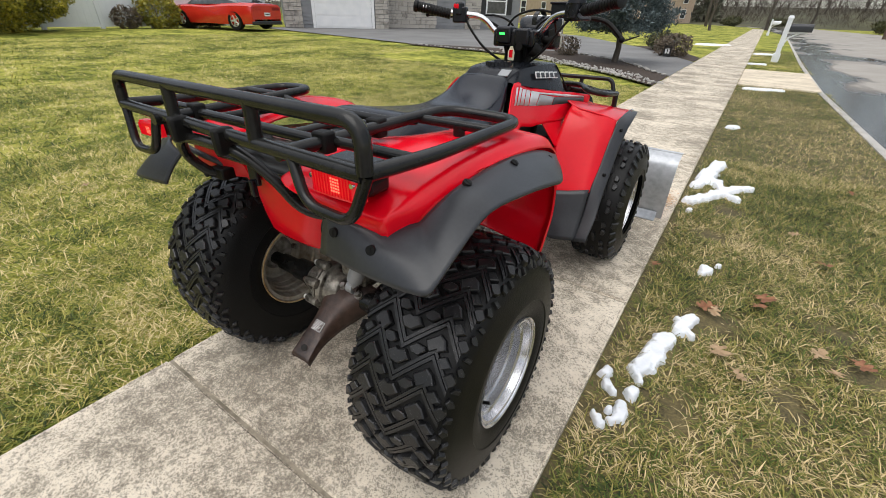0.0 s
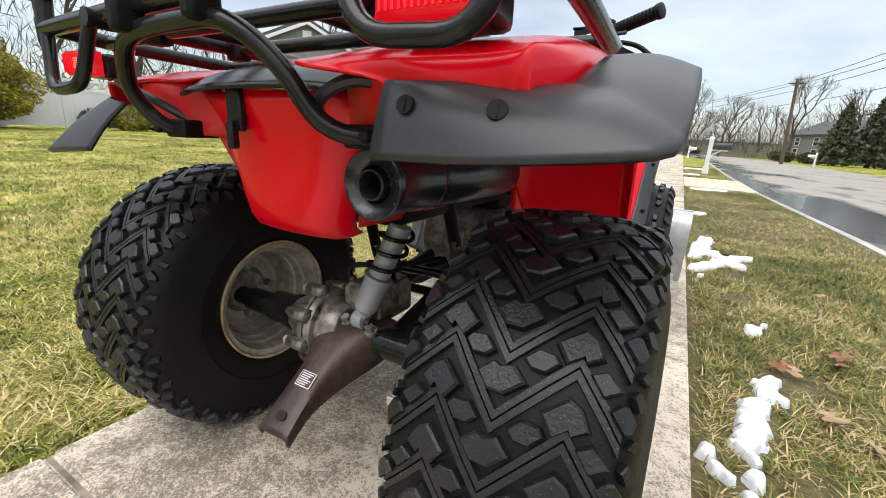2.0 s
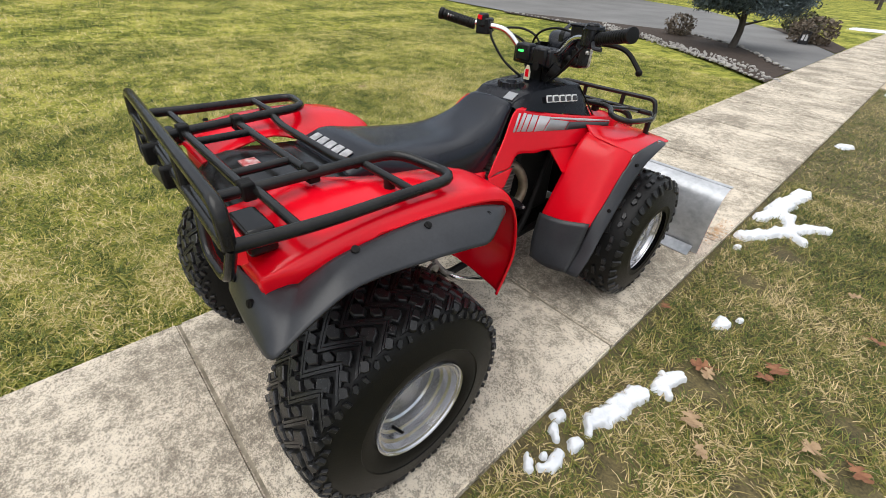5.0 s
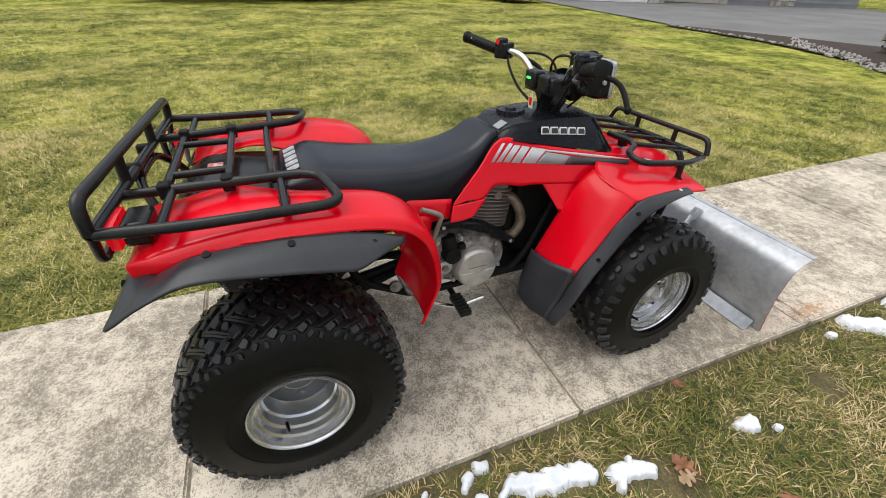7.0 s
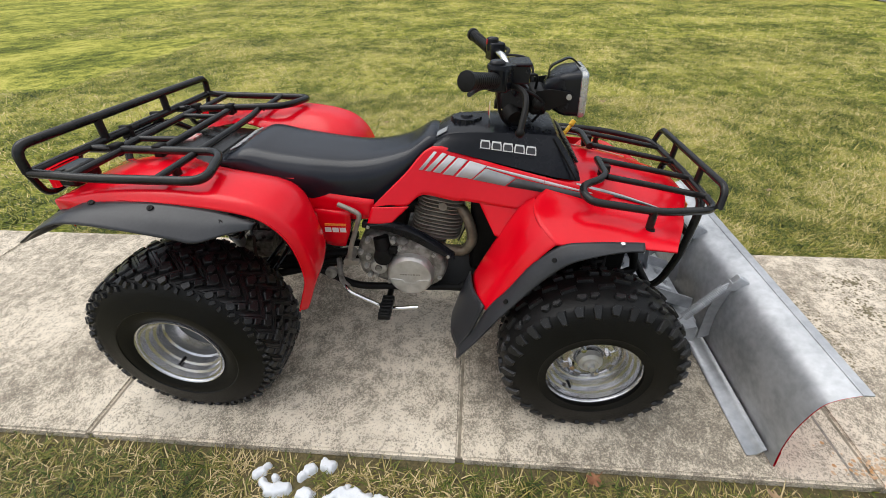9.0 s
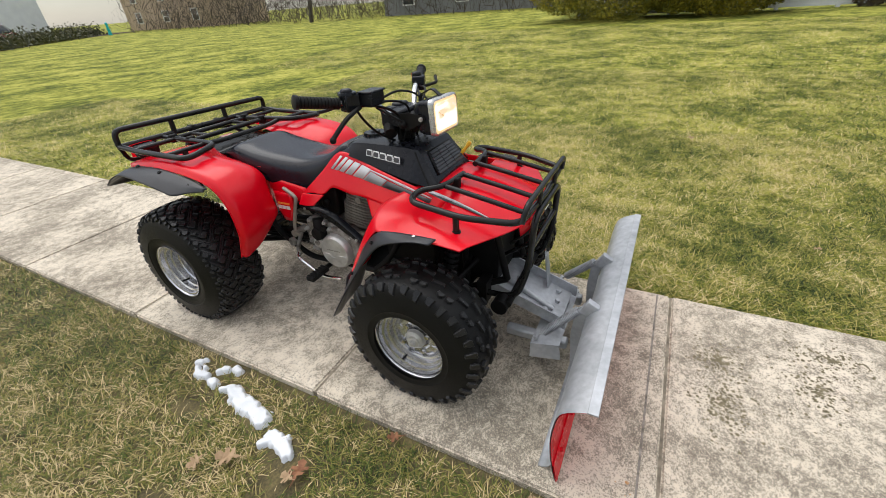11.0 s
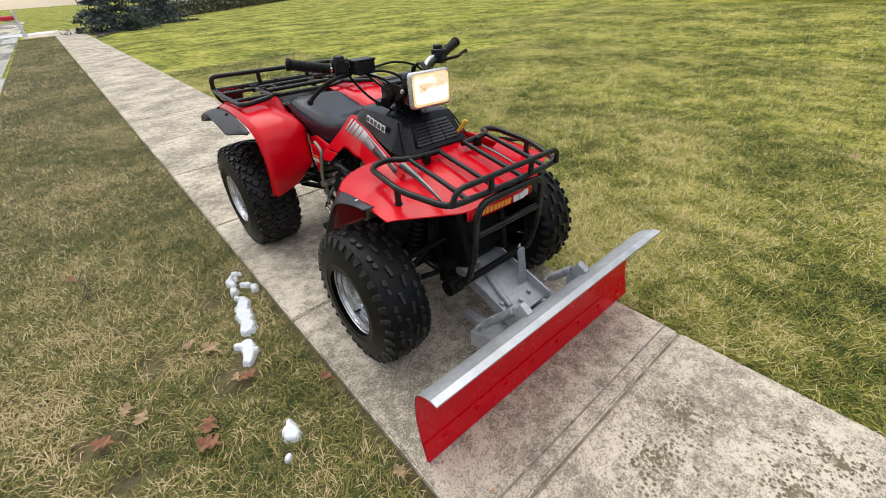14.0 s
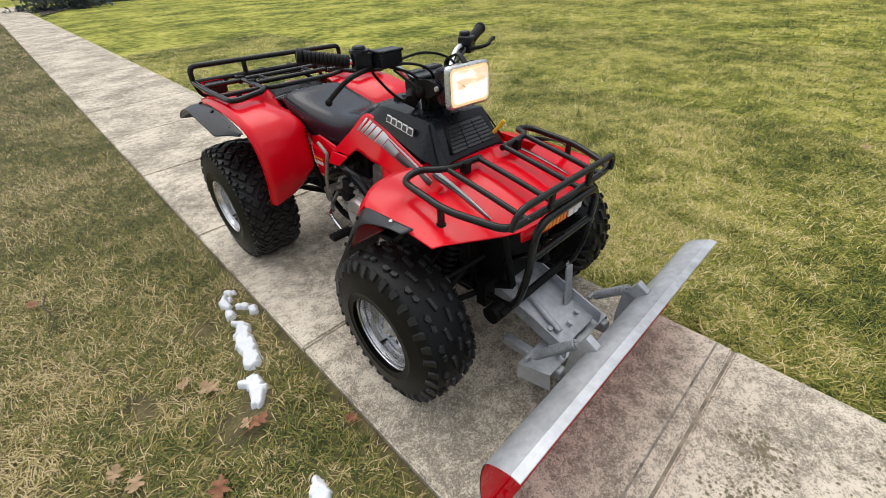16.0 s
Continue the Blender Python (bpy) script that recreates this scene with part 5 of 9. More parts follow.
def deck_stripe(s, p, q, w0, w1, material):
    """A tapering print that runs forward over the front fender."""
    bm = bmesh.new()
    g = []
    for i in range(13):
        f = i / 12
        x, y, w = p[0] + (q[0] - p[0]) * f, p[1] + (q[1] - p[1]) * f, w0 + (w1 - w0) * f
        g.append([bm.verts.new((s * (x + o), y, deck_z(x + o, y) + 0.0035)) for o in (-w, w)])
    for a, b in zip(g, g[1:]):
        bm.faces.new((a[0], a[1], b[1], b[0]))
    part("stripe", bm, material, deck, thick=0.0015)


for s in (1, -1):
    deck_stripe(s, (0.178, 0.325), (0.205, 0.582), 0.007, 0.0012, SILVER)
    deck_stripe(s, (0.192, 0.322), (0.209, 0.58), 0.007, 0.0015, BLACK_DECAL)
bm = bmesh.new()
bm_loft(bm, [[(-0.17, 0.662, 0.606), (-0.08, 0.692, 0.622), (0.08, 0.692, 0.622), (0.17, 0.662, 0.606)], [(-0.17, 0.668, 0.570), (-0.08, 0.690, 0.578), (0.08, 0.690, 0.578), (0.17, 0.668, 0.570)]], 2, 4)
nose = part("nose_plate", bm, RED, deck, "red nose panel with orange and white marks", thick=0.004)
for i in range(8):
    bm = bmesh.new()
    x0 = 0.118 - i * 0.0175
    yy = 0.700 - 0.006 * abs(x0) / 0.1
    bm_prism(bm, [(-0.007, -0.011), (0.007, -0.011), (0.0085, 0.011), (-0.0055, 0.011)], lambda u, v, h: Vector((x0 - u, yy - 0.006 + h, 0.598 + v)), 0.005)
    part("nose_mark", bm, ORANGE, nose, "orange printed mark")
for i in range(3):
    bm = bmesh.new()
    x0 = -0.040 - i * 0.030
    bm_prism(bm, [(-0.0125, -0.012), (0.0125, -0.012), (0.0125, 0.012), (-0.0125, 0.012)], lambda u, v, h: Vector((x0 - u, 0.694 - 0.006 * (i > 1) + h, 0.597 + v)), 0.005)
    part("nose_mark", bm, WHITE, nose, "white printed mark")

# racks
RT = 0.0125


def bars(name, lines, r, parent, label, rad=0.03, material=TUBE):
    """One mesh of welded tubes."""
    bm = bmesh.new()
    for pts in lines:
        bm_tube(bm, pts, r, 10, rad)
    return part(name, bm, material, parent, label, angle=60)


rz = 0.792
rear_rack = None
for s in (1, -1):
    loop = ([(s * 0.405, -1.150 + (0.03 if s < 0 else 0), rz + 0.008), (s * 0.412, -1.0, rz), (s * 0.408, -0.672, rz - 0.004), (s * 0.235, -0.712, rz + 0.008), (s * 0.208, -1.10, rz), (s * 0.208, -1.150, rz)])
    hoop_ = bars("side_loop" if rear_rack else "rear_rack", [loop], RT, rear_rack or bike, "" if rear_rack else "black tubular steel rear rack", 0.055)
    rear_rack = rear_rack or hoop_
for s in (1, -1):
    for y, xo, xi in ((-1.04, 0.412, 0.209), (-0.80, 0.410, 0.228)):
        bars("side_bar", [[(s * xo, y, rz), (s * xi, y, rz)]], 0.010, rear_rack, "")
    bars("long_bar", [[(s * 0.120, -1.055, rz), (s * 0.118, -0.915, rz)]], 0.0095, rear_rack, "")
    bars("rack_stay", [[(s * 0.33, -0.80, rz), (s * 0.33, -0.80, 0.755)]], 0.013, rear_rack, "")
    for y in (-1.055, -0.920):
        bm = bmesh.new()
        bm_box(bm, (s * 0.211 - 0.018, y - 0.014, rz - 0.018), (s * 0.211 + 0.018, y + 0.014, rz + 0.020))
        part("clamp", bm, DARK, rear_rack, "black plastic tube clamp", bevel=0.005)
for y in (-1.055, -0.920, -0.815):
    bars("cross_bar", [[(-0.214, y, rz), (0.214, y, rz)] if y < -0.85 else [(-0.228, y, rz), (-0.16, y - 0.004, rz - 0.012), (0.16, y - 0.004, rz - 0.012), (0.228, y, rz)]], 0.011, rear_rack, "")
bars("rear_hoop", [[(-0.410, -1.122, 0.800), (-0.412, -1.118, 0.862), (0.405, -1.152, 0.870), (0.406, -1.154, 0.800)], [(-0.410, -1.122, 0.798), (0.406, -1.154, 0.798)], [(0.145, -1.143, 0.798), (0.145, -1.141, 0.868)], [(-0.150, -1.132, 0.798), (-0.150, -1.130, 0.864)]], RT, rear_rack, "", 0.05)
for s in (1, -1):
    bars("lamp_guard", [[(s * 0.245, -1.150 + (0.022 if s < 0 else 0), 0.795), (s * 0.282, -1.164 + (0.028 if s < 0 else 0), 0.730 if s > 0 else 0.708), (s * 0.382, -1.164 + (0.028 if s < 0 else 0), 0.724 if s > 0 else 0.702), (s * 0.408, -1.152 + (0.03 if s < 0 else 0), 0.798)]], 0.0095, rear_rack, "", 0.03)
bars("rack_support", [[(-0.172, -0.98, 0.655), (-0.205, -1.06, 0.645), (-0.225, -1.10, 0.70), (-0.150, -1.135, 0.765), (-0.06, -1.140, 0.772), (0.07, -1.140, 0.772), (0.125, -1.115, 0.73), (0.160, -1.085, 0.655), (0.225, -1.05, 0.650)]], 0.0115, rear_rack, "", 0.05)
for x in (-0.105, 0.050):
    bm = bmesh.new()
    bm_box(bm, (x - 0.011, -1.166, 0.764), (x + 0.011, -1.128, 0.812))
    part("clamp", bm, DARK, rear_rack, "black steel rack clamp", bevel=0.006)
bm = bmesh.new()
bm_tube(bm, smooth_line([(0.26, -1.04, 0.700), (0.20, -1.075, 0.712), (0.15, -1.08, 0.692), (0.135, -1.07, 0.662)], 8), 0.008, 8, 0)
part("wiring_conduit", bm, PLASTIC, bike, "black ribbed wiring sleeve")
bm = bmesh.new()
bm_tube(bm, smooth_line([(-0.30, -1.08, 0.72), (-0.24, -1.07, 0.70), (-0.19, -1.03, 0.665), (-0.15, -0.99, 0.64)], 8), 0.007, 8, 0)
part("wiring_conduit", bm, PLASTIC, bike, "black ribbed wiring sleeve")
for s in (1, -1):
    bm = bmesh.new()
    bm_box(bm, (s * 0.19 - 0.026, -1.060, 0.638), (s * 0.19 + 0.026, -1.0, 0.666))
    bm_cyl(bm, (s * 0.21, -1.068, 0.652), (s * 0.21, -1.078, 0.652), 0.009, n=6)
    part("rack_bracket", bm, DARK, bike, bevel=0.004)

# front rack, hoop and bumper
fz = 0.690
lines = []
for s in (1, -1):
    lines.append([(s * 0.055, 0.405, 0.726), (s * 0.205, 0.400, 0.732), (s * 0.245, 0.318, 0.722), (s * 0.318, 0.325, 0.712), (s * 0.330, 0.52, 0.690), (s * 0.272, 0.692, 0.670), (0.0, 0.704, 0.668)])
front_rack = bars("front_rack", lines, 0.011, bike, "black tubular steel front rack", 0.045)
for x in (-0.195, -0.065, 0.065, 0.195):
    bars("long_bar", [[(x, 0.402, 0.728), (x, 0.56, 0.699), (x, 0.704, 0.670)]], 0.009, front_rack, "")
bars("front_hoop", [[(-0.262, 0.698, 0.671), (-0.242, 0.708, 0.727), (0.250, 0.708, 0.727), (0.268, 0.698, 0.671)], [(0.10, 0.706, 0.668), (0.10, 0.708, 0.727)], [(-0.10, 0.706, 0.668), (-0.10, 0.708, 0.727)]], 0.010, front_rack, "", 0.05)
for s in (1, -1):
    bars("rack_stay", [[(s * 0.328, 0.500, 0.696), (s * 0.328, 0.500, 0.628)]], 0.011, front_rack, "")
    bm = bmesh.new()
    bm_cyl(bm, (s * 0.328, 0.5, 0.630), (s * 0.328, 0.5, 0.640), 0.019, 0.014, 14)
    part("stay_grommet", bm, DARK, front_rack)
    bm = bmesh.new()
    bm_box(bm, (s * 0.13 - 0.012, 0.395, 0.700), (s * 0.13 + 0.012, 0.425, 0.738))
    part("rack_mount", bm, DARK, front_rack, bevel=0.003)
bumper = bars("front_bumper", [[(0.135, 0.40, 0.265), (0.165, 0.66, 0.300), (0.170, 0.700, 0.45), (0.165, 0.712, 0.648), (-0.165, 0.712, 0.648), (-0.170, 0.700, 0.45), (-0.165, 0.66, 0.300), (-0.135, 0.40, 0.265)], [(0.168, 0.702, 0.525), (-0.168, 0.702, 0.525)]], 0.0125, bike, "black tubular steel front bumper", 0.06)
for s in (1, -1):
    bars("bumper_stay", [[(s * 0.10, 0.702, 0.525), (s * 0.05, 0.56, 0.40)]], 0.008, bumper, "")

# handlebar assembly
steer = bars("handlebar", [[(0.385, 0.004, 1.030), (0.262, 0.060, 1.006), (0.150, 0.104, 0.996), (0.085, 0.132, 0.925), (-0.085, 0.132, 0.918), (-0.145, 0.104, 0.988), (-0.262, 0.062, 0.998), (-0.372, 0.002, 1.018)]], 0.0112, bike, "chromed handlebar", 0.04, CHROME)
for s, z0 in ((1, 1.032), (-1, 1.020)):
    bm = bmesh.new()
    a, b = Vector((s * 0.400, -0.004, z0 + 0.002)), Vector((s * 0.270, 0.057, z0 - 0.026))
    line, rad = [a - (b - a).normalized() * 0.006, a - (b - a).normalized() * 0.004, a + (b - a).normalized() * 0.008], [0.016, 0.022, 0.022]
    for i in range(12):
        for k, r in ((0.12, 0.0165), (0.2, 0.019), (0.9, 0.019), (0.98, 0.0165)):
            line.append(a.lerp(b, 0.08 + (i + k) / 13))
            rad.append(r)
    bm_tube(bm, line, rad, 16, 0)
    part("grip", bm, RUBBER, steer, "black ribbed rubber grip")
    bm = bmesh.new()
    c = Vector((s * 0.235, 0.076, z0 - 0.030))
    bm_box(bm, (-0.028, -0.026, -0.026), (0.028, 0.026, 0.030), Matrix.Translation(c) @ pose(0, 0, 0, 0, 0, -s * 22))
    bm_cyl(bm, c + Vector((0, -0.01, 0)), c + Vector((0, -0.01, 0.045)), 0.022, 0.020, 18)
    part("switch_housing", bm, COWL, steer, "black switch housing", bevel=0.006)
    bm = bmesh.new()
    if s > 0:
        bm_tube(bm, smooth_line([(0.215, 0.10, 0.985), (0.285, 0.128, 0.985), (0.340, 0.132, 0.970), (0.397, 0.118, 0.925)], 6), 0.0075, 8, 0)
        bm_ball(bm, (0.397, 0.118, 0.922), 0.011, n=6)
    else:
        bm_tube(bm, smooth_line([(-0.215, 0.105, 0.980), (-0.29, 0.125, 0.985), (-0.345, 0.098, 0.992), (-0.395, 0.070, 0.992)], 6), 0.0065, 8, 0)
        bm_ball(bm, (-0.395, 0.070, 0.992), 0.009, n=6)
    part("brake_lever", bm, DARK, steer, "black brake lever")
bm = bmesh.new()
bm_box(bm, (0.135, 0.10, 0.985), (0.215, 0.150, 1.030))
bm_box(bm, (0.130, 0.096, 1.028), (0.220, 0.154, 1.036))
part("brake_reservoir", bm, COWL, steer, "black brake fluid reservoir", bevel=0.005)
bm = bmesh.new()
bm_cyl(bm, (0.238, 0.072, 0.985), (0.238, 0.072, 1.030), 0.029, 0.029, 24)
bm_cyl(bm, (0.238, 0.072, 1.030), (0.238, 0.072, 1.038), 0.033, 0.031, 24)
bm_box(bm, (0.236, 0.098, 1.030), (0.250, 0.110, 1.037))
part("throttle_case", bm, COWL, steer, "black throttle case")
bm = bmesh.new()
bm_tube(bm, smooth_line([(0.262, 0.04, 0.995), (0.285, 0.01, 0.985), (0.315, 0.00, 0.985)], 5), 0.006, 8, 0)
part("throttle_lever", bm, PLASTIC, steer)
bm = bmesh.new()
bm_box(bm, (-0.250, 0.045, 1.012), (-0.226, 0.060, 1.030))
part("stop_switch", bm, RED, steer, "red engine stop switch", bevel=0.003)
bm = bmesh.new()
bm_box(bm, (-0.085, 0.085, 0.885), (0.085, 0.17, 0.945))
bm_box(bm, (-0.070, 0.075, 0.895), (-0.005, 0.12, 0.955))
bm_box(bm, (0.010, 0.075, 0.890), (0.070, 0.12, 0.950))
pod = part("instrument_pod", bm, COWL, steer, "black instrument pod", bevel=0.008)
bm = bmesh.new()
bm_box(bm, (-0.052, 0.072, 0.927), (-0.030, 0.076, 0.934))
part("neutral_lamp", bm, GREEN, pod, "lit green neutral lamp")
bm = bmesh.new()
bm_cyl(bm, (0.035, 0.072, 0.888), (0.035, 0.10, 0.888), 0.014, n=18)
part("ignition_switch", bm, DARK, pod)
bm = bmesh.new()
bm_prism(bm, [(-0.012, -0.028), (0.012, -0.028), (0.014, 0.0), (0.004, 0.022), (-0.004, 0.022), (-0.014, 0.0)], lambda u, v, h: Vector((0.012 + u, 0.058 + h, 0.868 + v)), 0.003)
tag = part("key_tag", bm, pbr("cream_key_tag", (0.62, 0.58, 0.42), (0.70, 0.66, 0.52), rough=0.4), pod, "cream key tag with a red mark")
bm = bmesh.new()
bm_box(bm, (0.005, 0.0565, 0.850), (0.019, 0.0585, 0.876))
part("tag_mark", bm, RED, tag)
for s in (1, -1):
    for line, r in (([(s * 0.20, 0.10, 0.985), (s * 0.12, 0.17, 0.99), (s * 0.05, 0.19, 0.95), (s * 0.03, 0.17, 0.84)], 0.0042), ([(s * 0.16, 0.11, 0.98), (s * 0.10, 0.155, 0.95), (s * 0.05, 0.17, 0.88), (s * 0.05, 0.15, 0.82)], 0.005), ([(s * 0.075, 0.10, 0.93), (s * 0.05, 0.11, 0.90), (s * 0.035, 0.13, 0.84)], 0.006), ([(s * 0.22, 0.09, 0.99), (s * 0.19, 0.075, 0.95), (s * 0.13, 0.09, 0.88), (s * 0.06, 0.12, 0.83)], 0.0048), ([(s * 0.15, 0.12, 0.97), (s * 0.13, 0.19, 0.93), (s * 0.09, 0.21, 0.89), (s * 0.05, 0.19, 0.84)], 0.004)):
        bm = bmesh.new()
        bm_tube(bm, smooth_line(line, 7), r, 7, 0)
        part("control_cable", bm, RUBBER, steer, "black control cable")
bm = bmesh.new()
bm_tube(bm, smooth_line([(0.15, 0.14, 1.0), (0.05, 0.15, 1.01), (-0.04, 0.17, 0.985), (-0.08, 0.19, 0.93), (-0.05, 0.19, 0.86)], 8), 0.0042, 7, 0)
part("control_cable", bm, RUBBER, steer, "black control cable")
# black wiring and bracket clutter round the steering head
bm = bmesh.new()
bm_box(bm, (-0.055, 0.175, 0.865), (0.075, 0.225, 0.935))
bm_cyl(bm, (0.08, 0.19, 0.91), (0.125, 0.20, 0.905), 0.016, n=12)
part("junction_cover", bm, DARK, steer, "black wiring junction cover", bevel=0.012)
bm = bmesh.new()
bm_cyl(bm, (0.07, 0.115, 0.880), (0.095, 0.13, 0.865), 0.028, 0.022, 20)
part("horn", bm, DARK, steer, "black horn disc")
bm = bmesh.new()
bm_cyl(bm, (0, 0.15, 0.80), (0, 0.13, 0.93), 0.030, 0.026, 18)
bm_box(bm, (-0.05, 0.11, 0.895), (0.05, 0.155, 0.925))
for s in (1, -1):
    bm_cyl(bm, (s * 0.045, 0.14, 0.815), (s * 0.040, 0.13, 0.93), 0.011, n=10)
part("steering_stem", bm, DARK, steer)

# headlamp
def lamp_ring(k, e=0.0):
    """A rounded rectangle, grown by k and then by e."""
    out = []
    hx, hz, r = 0.086 * k + e, 0.060 * k + e, 0.016
    for cx, cz, a0 in ((1, -1, -90), (1, 1, 0), (-1, 1, 90), (-1, -1, 180)):
        for j in range(5):
            a = radians(a0 + j * 22.5)
            out.append((cx * (hx - r) + r * math.cos(a), cz * (hz - r) + r * math.sin(a)))
    return out + out[:1]


def lamp_skin(name, rows, material, parent, label=""):
    bm = bmesh.new()
    g = [[bm.verts.new((x, y, z)) for x, z in lamp_ring(k, e)[:-1]] for y, k, e in rows]
    for a, b in zip(g, g[1:]):
        for j in range(len(a)):
            bm.faces.new((a[j], a[(j + 1) % len(a)], b[(j + 1) % len(a)], b[j]))
    bm.faces.new(g[0])
    bm.faces.new(g[-1])
    return part(name, bm, material, parent, label)


lamp = lamp_skin("headlamp", [(-0.098, 0.34, 0), (-0.092, 0.50, 0), (-0.076, 0.72, 0), (-0.055, 0.90, 0), (-0.040, 0.97, 0), (0.0, 1.0, 0)], COWL, steer, "black headlamp shell")
lamp.matrix_basis = pose(0.022, 0.314, 0.931, 3, 0, -3)
lamp_skin("bezel", [(-0.004, 1.0, 0.001), (-0.002, 1.0, 0.003), (0.011, 1.0, 0.0025), (0.016, 1.0, -0.001), (0.017, 1.0, -0.004), (0.012, 1.0, -0.006)], pbr("silver_bezel", (0.55, 0.55, 0.54), (0.64, 0.64, 0.63), rough=0.28, metal=0.8), lamp, "silver headlamp rim")
lamp_skin("reflector_edge", [(0.010, 1.0, -0.0045), (0.0155, 1.0, -0.0055), (0.0165, 1.0, -0.012)], BEAM_EDGE, lamp, "warm glowing reflector edge")
lamp_skin("lens", [(0.0150, 1.0, -0.0125), (0.0185, 1.0, -0.014), (0.0195, 0.9, -0.016), (0.0200, 0.5, -0.016)], BEAM, lamp, "bright lit headlamp glass")
bm = bmesh.new()
gp = fillet([(0.004, 0.006, 0.058), (0.004, -0.028, 0.090), (0.004, -0.085, 0.066), (0.004, -0.088, 0.012)], 0.016)
ring = None
for i, p in enumerate(gp):
    d = (gp[min(i + 1, len(gp) - 1)] - gp[max(i - 1, 0)]).normalized()
    nrm, w = Vector((0, -d.z, d.y)) * 0.0022, Vector((0.009, 0, 0))
    nxt = [bm.verts.new(c) for c in (p - w - nrm, p + w - nrm, p + w + nrm, p - w + nrm)]
    for j in range(4 if ring else 0):
        bm.faces.new((ring[j], ring[(j + 1) % 4], nxt[(j + 1) % 4], nxt[j]))
    if ring is None or i == len(gp) - 1:
        bm.faces.new(nxt)
    ring = nxt
part("lamp_guard", bm, TUBE, lamp, "black flat-bar guard over the lamp", smooth=False)
for s in (1, -1):
    bm = bmesh.new()
    bm_prism(bm, [(-0.125, -0.030), (-0.085, -0.036), (-0.030, -0.012), (-0.020, 0.0), (-0.030, 0.012), (-0.085, 0.022), (-0.125, 0.018)], lambda u, v, h: Vector((s * (0.086 + h), u, v)), 0.005)
    br = part("lamp_bracket", bm, DARK, lamp)
    bm = bmesh.new()
    bm_cyl(bm, (s * 0.090, -0.034, 0), (s * 0.099, -0.034, 0), 0.008, 0.007, 10)
    part("bolt", bm, ALU, br)

# engine and frame
bm = bmesh.new()
bm_prism(bm, [(-0.385, 0.30), (-0.395, 0.38), (-0.375, 0.445), (-0.345, 0.465), (-0.245, 0.455), (-0.20, 0.44), (-0.12, 0.40), (-0.085, 0.33), (-0.10, 0.26), (-0.20, 0.235), (-0.30, 0.265)], lambda u, v, h: Vector((-0.14 + h, u, v)), 0.285)
engine = part("engine", bm, ALU_DIRTY, bike, "weathered aluminium single-cylinder engine", bevel=0.014)


def cover(y, z, r, x0, x1, m, label, crown=0.0):
    bm = bmesh.new()
    bm_lathe(bm, [(x0, r * 1.10), (x1 - 0.014, r * 1.06), (x1 - 0.006, r), (x1 - 0.001, r * 0.95), (x1, r * 0.88), (x1 + crown, 0.0)], 40)
    c = part("engine_cover", bm, m, engine, label)
    c.location = (0, y, z)
    return c


cover(-0.170, 0.345, 0.094, 0.12, 0.158, ALU_DIRTY, "cast clutch cover collar")
big = cover(-0.197, 0.322, 0.078, 0.150, 0.190, ALU, "bright round generator cover", 0.002)
bm = bmesh.new()
arc = [(0.0715 * math.cos(a), 0.0715 * math.sin(a)) for a in [math.pi + math.pi * i / 24 + 0.12 for i in range(24)]]
bm_prism(bm, [(-0.070, -0.006), (-0.028, -0.008), (-0.018, -0.022), (0.018, -0.022), (0.028, -0.008), (0.070, -0.006), *[(y, z - 0.004) for y, z in reversed(arc)]][:6] + [(0.060, -0.034), (0.034, -0.058), (0.0, -0.068), (-0.034, -0.058), (-0.060, -0.034)], lambda u, v, h: Vector((0.1885 + h, u, v)), 0.004)
part("cover_step", bm, ALU, big, bevel=0.002)
for i in range(8):
    bm = bmesh.new()
    bm_box(bm, (0.1905, -0.036 + i * 0.0095, 0.012), (0.1925, -0.0295 + i * 0.0095, 0.0165))
    part("cast_mark", bm, ALU_DIRTY, big)
cover(-0.315, 0.338, 0.030, 0.12, 0.160, ALU, "round oil filter cover", 0.002)
cover(-0.315, 0.338, 0.013, 0.15, 0.168, ALU_DIRTY, "hexagonal drain cap")
cap = cover(-0.292, 0.395, 0.031, 0.13, 0.182, DARK, "black round tappet cap", 0.003)
bm = bmesh.new()
bm_cyl(bm, (0.150, -0.292, 0.405), (0.140, -0.300, 0.462), 0.030, 0.027, 20)
bm_box(bm, (0.150, -0.268, 0.410), (0.172, -0.240, 0.432))
part("starter_nose", bm, DARK, engine, "black starter motor nose", bevel=0.004)
for x0, p in ((0.158, [(-0.375, 0.40), (-0.36, 0.34), (-0.352, 0.30), (-0.28, 0.275), (-0.345, 0.45), (-0.255, 0.45), (-0.235, 0.42), (-0.245, 0.375), (-0.115, 0.40), (-0.095, 0.30), (-0.33, 0.30), (-0.35, 0.38)]),):
    for y, z in p:
        bm = bmesh.new()
        bm_cyl(bm, (0.135, y, z), (x0, y, z), 0.010, 0.009, 10)
        bm_cyl(bm, (x0, y, z), (x0 + 0.006, y, z), 0.006, 0.006, 6)
        part("bolt", bm, ALU, engine)
cyl_m = pose(0.01, -0.120, 0.405, -10, 0, 0)
bm = bmesh.new()
bm_cyl(bm, (0, 0, 0), (0, 0, 0.18), 0.062, n=28)
bm_box(bm, (-0.060, -0.060, 0.150), (0.062, 0.060, 0.200))
barrel = part("cylinder", bm, FIN, engine, bevel=0.006)
barrel.matrix_basis = cyl_m
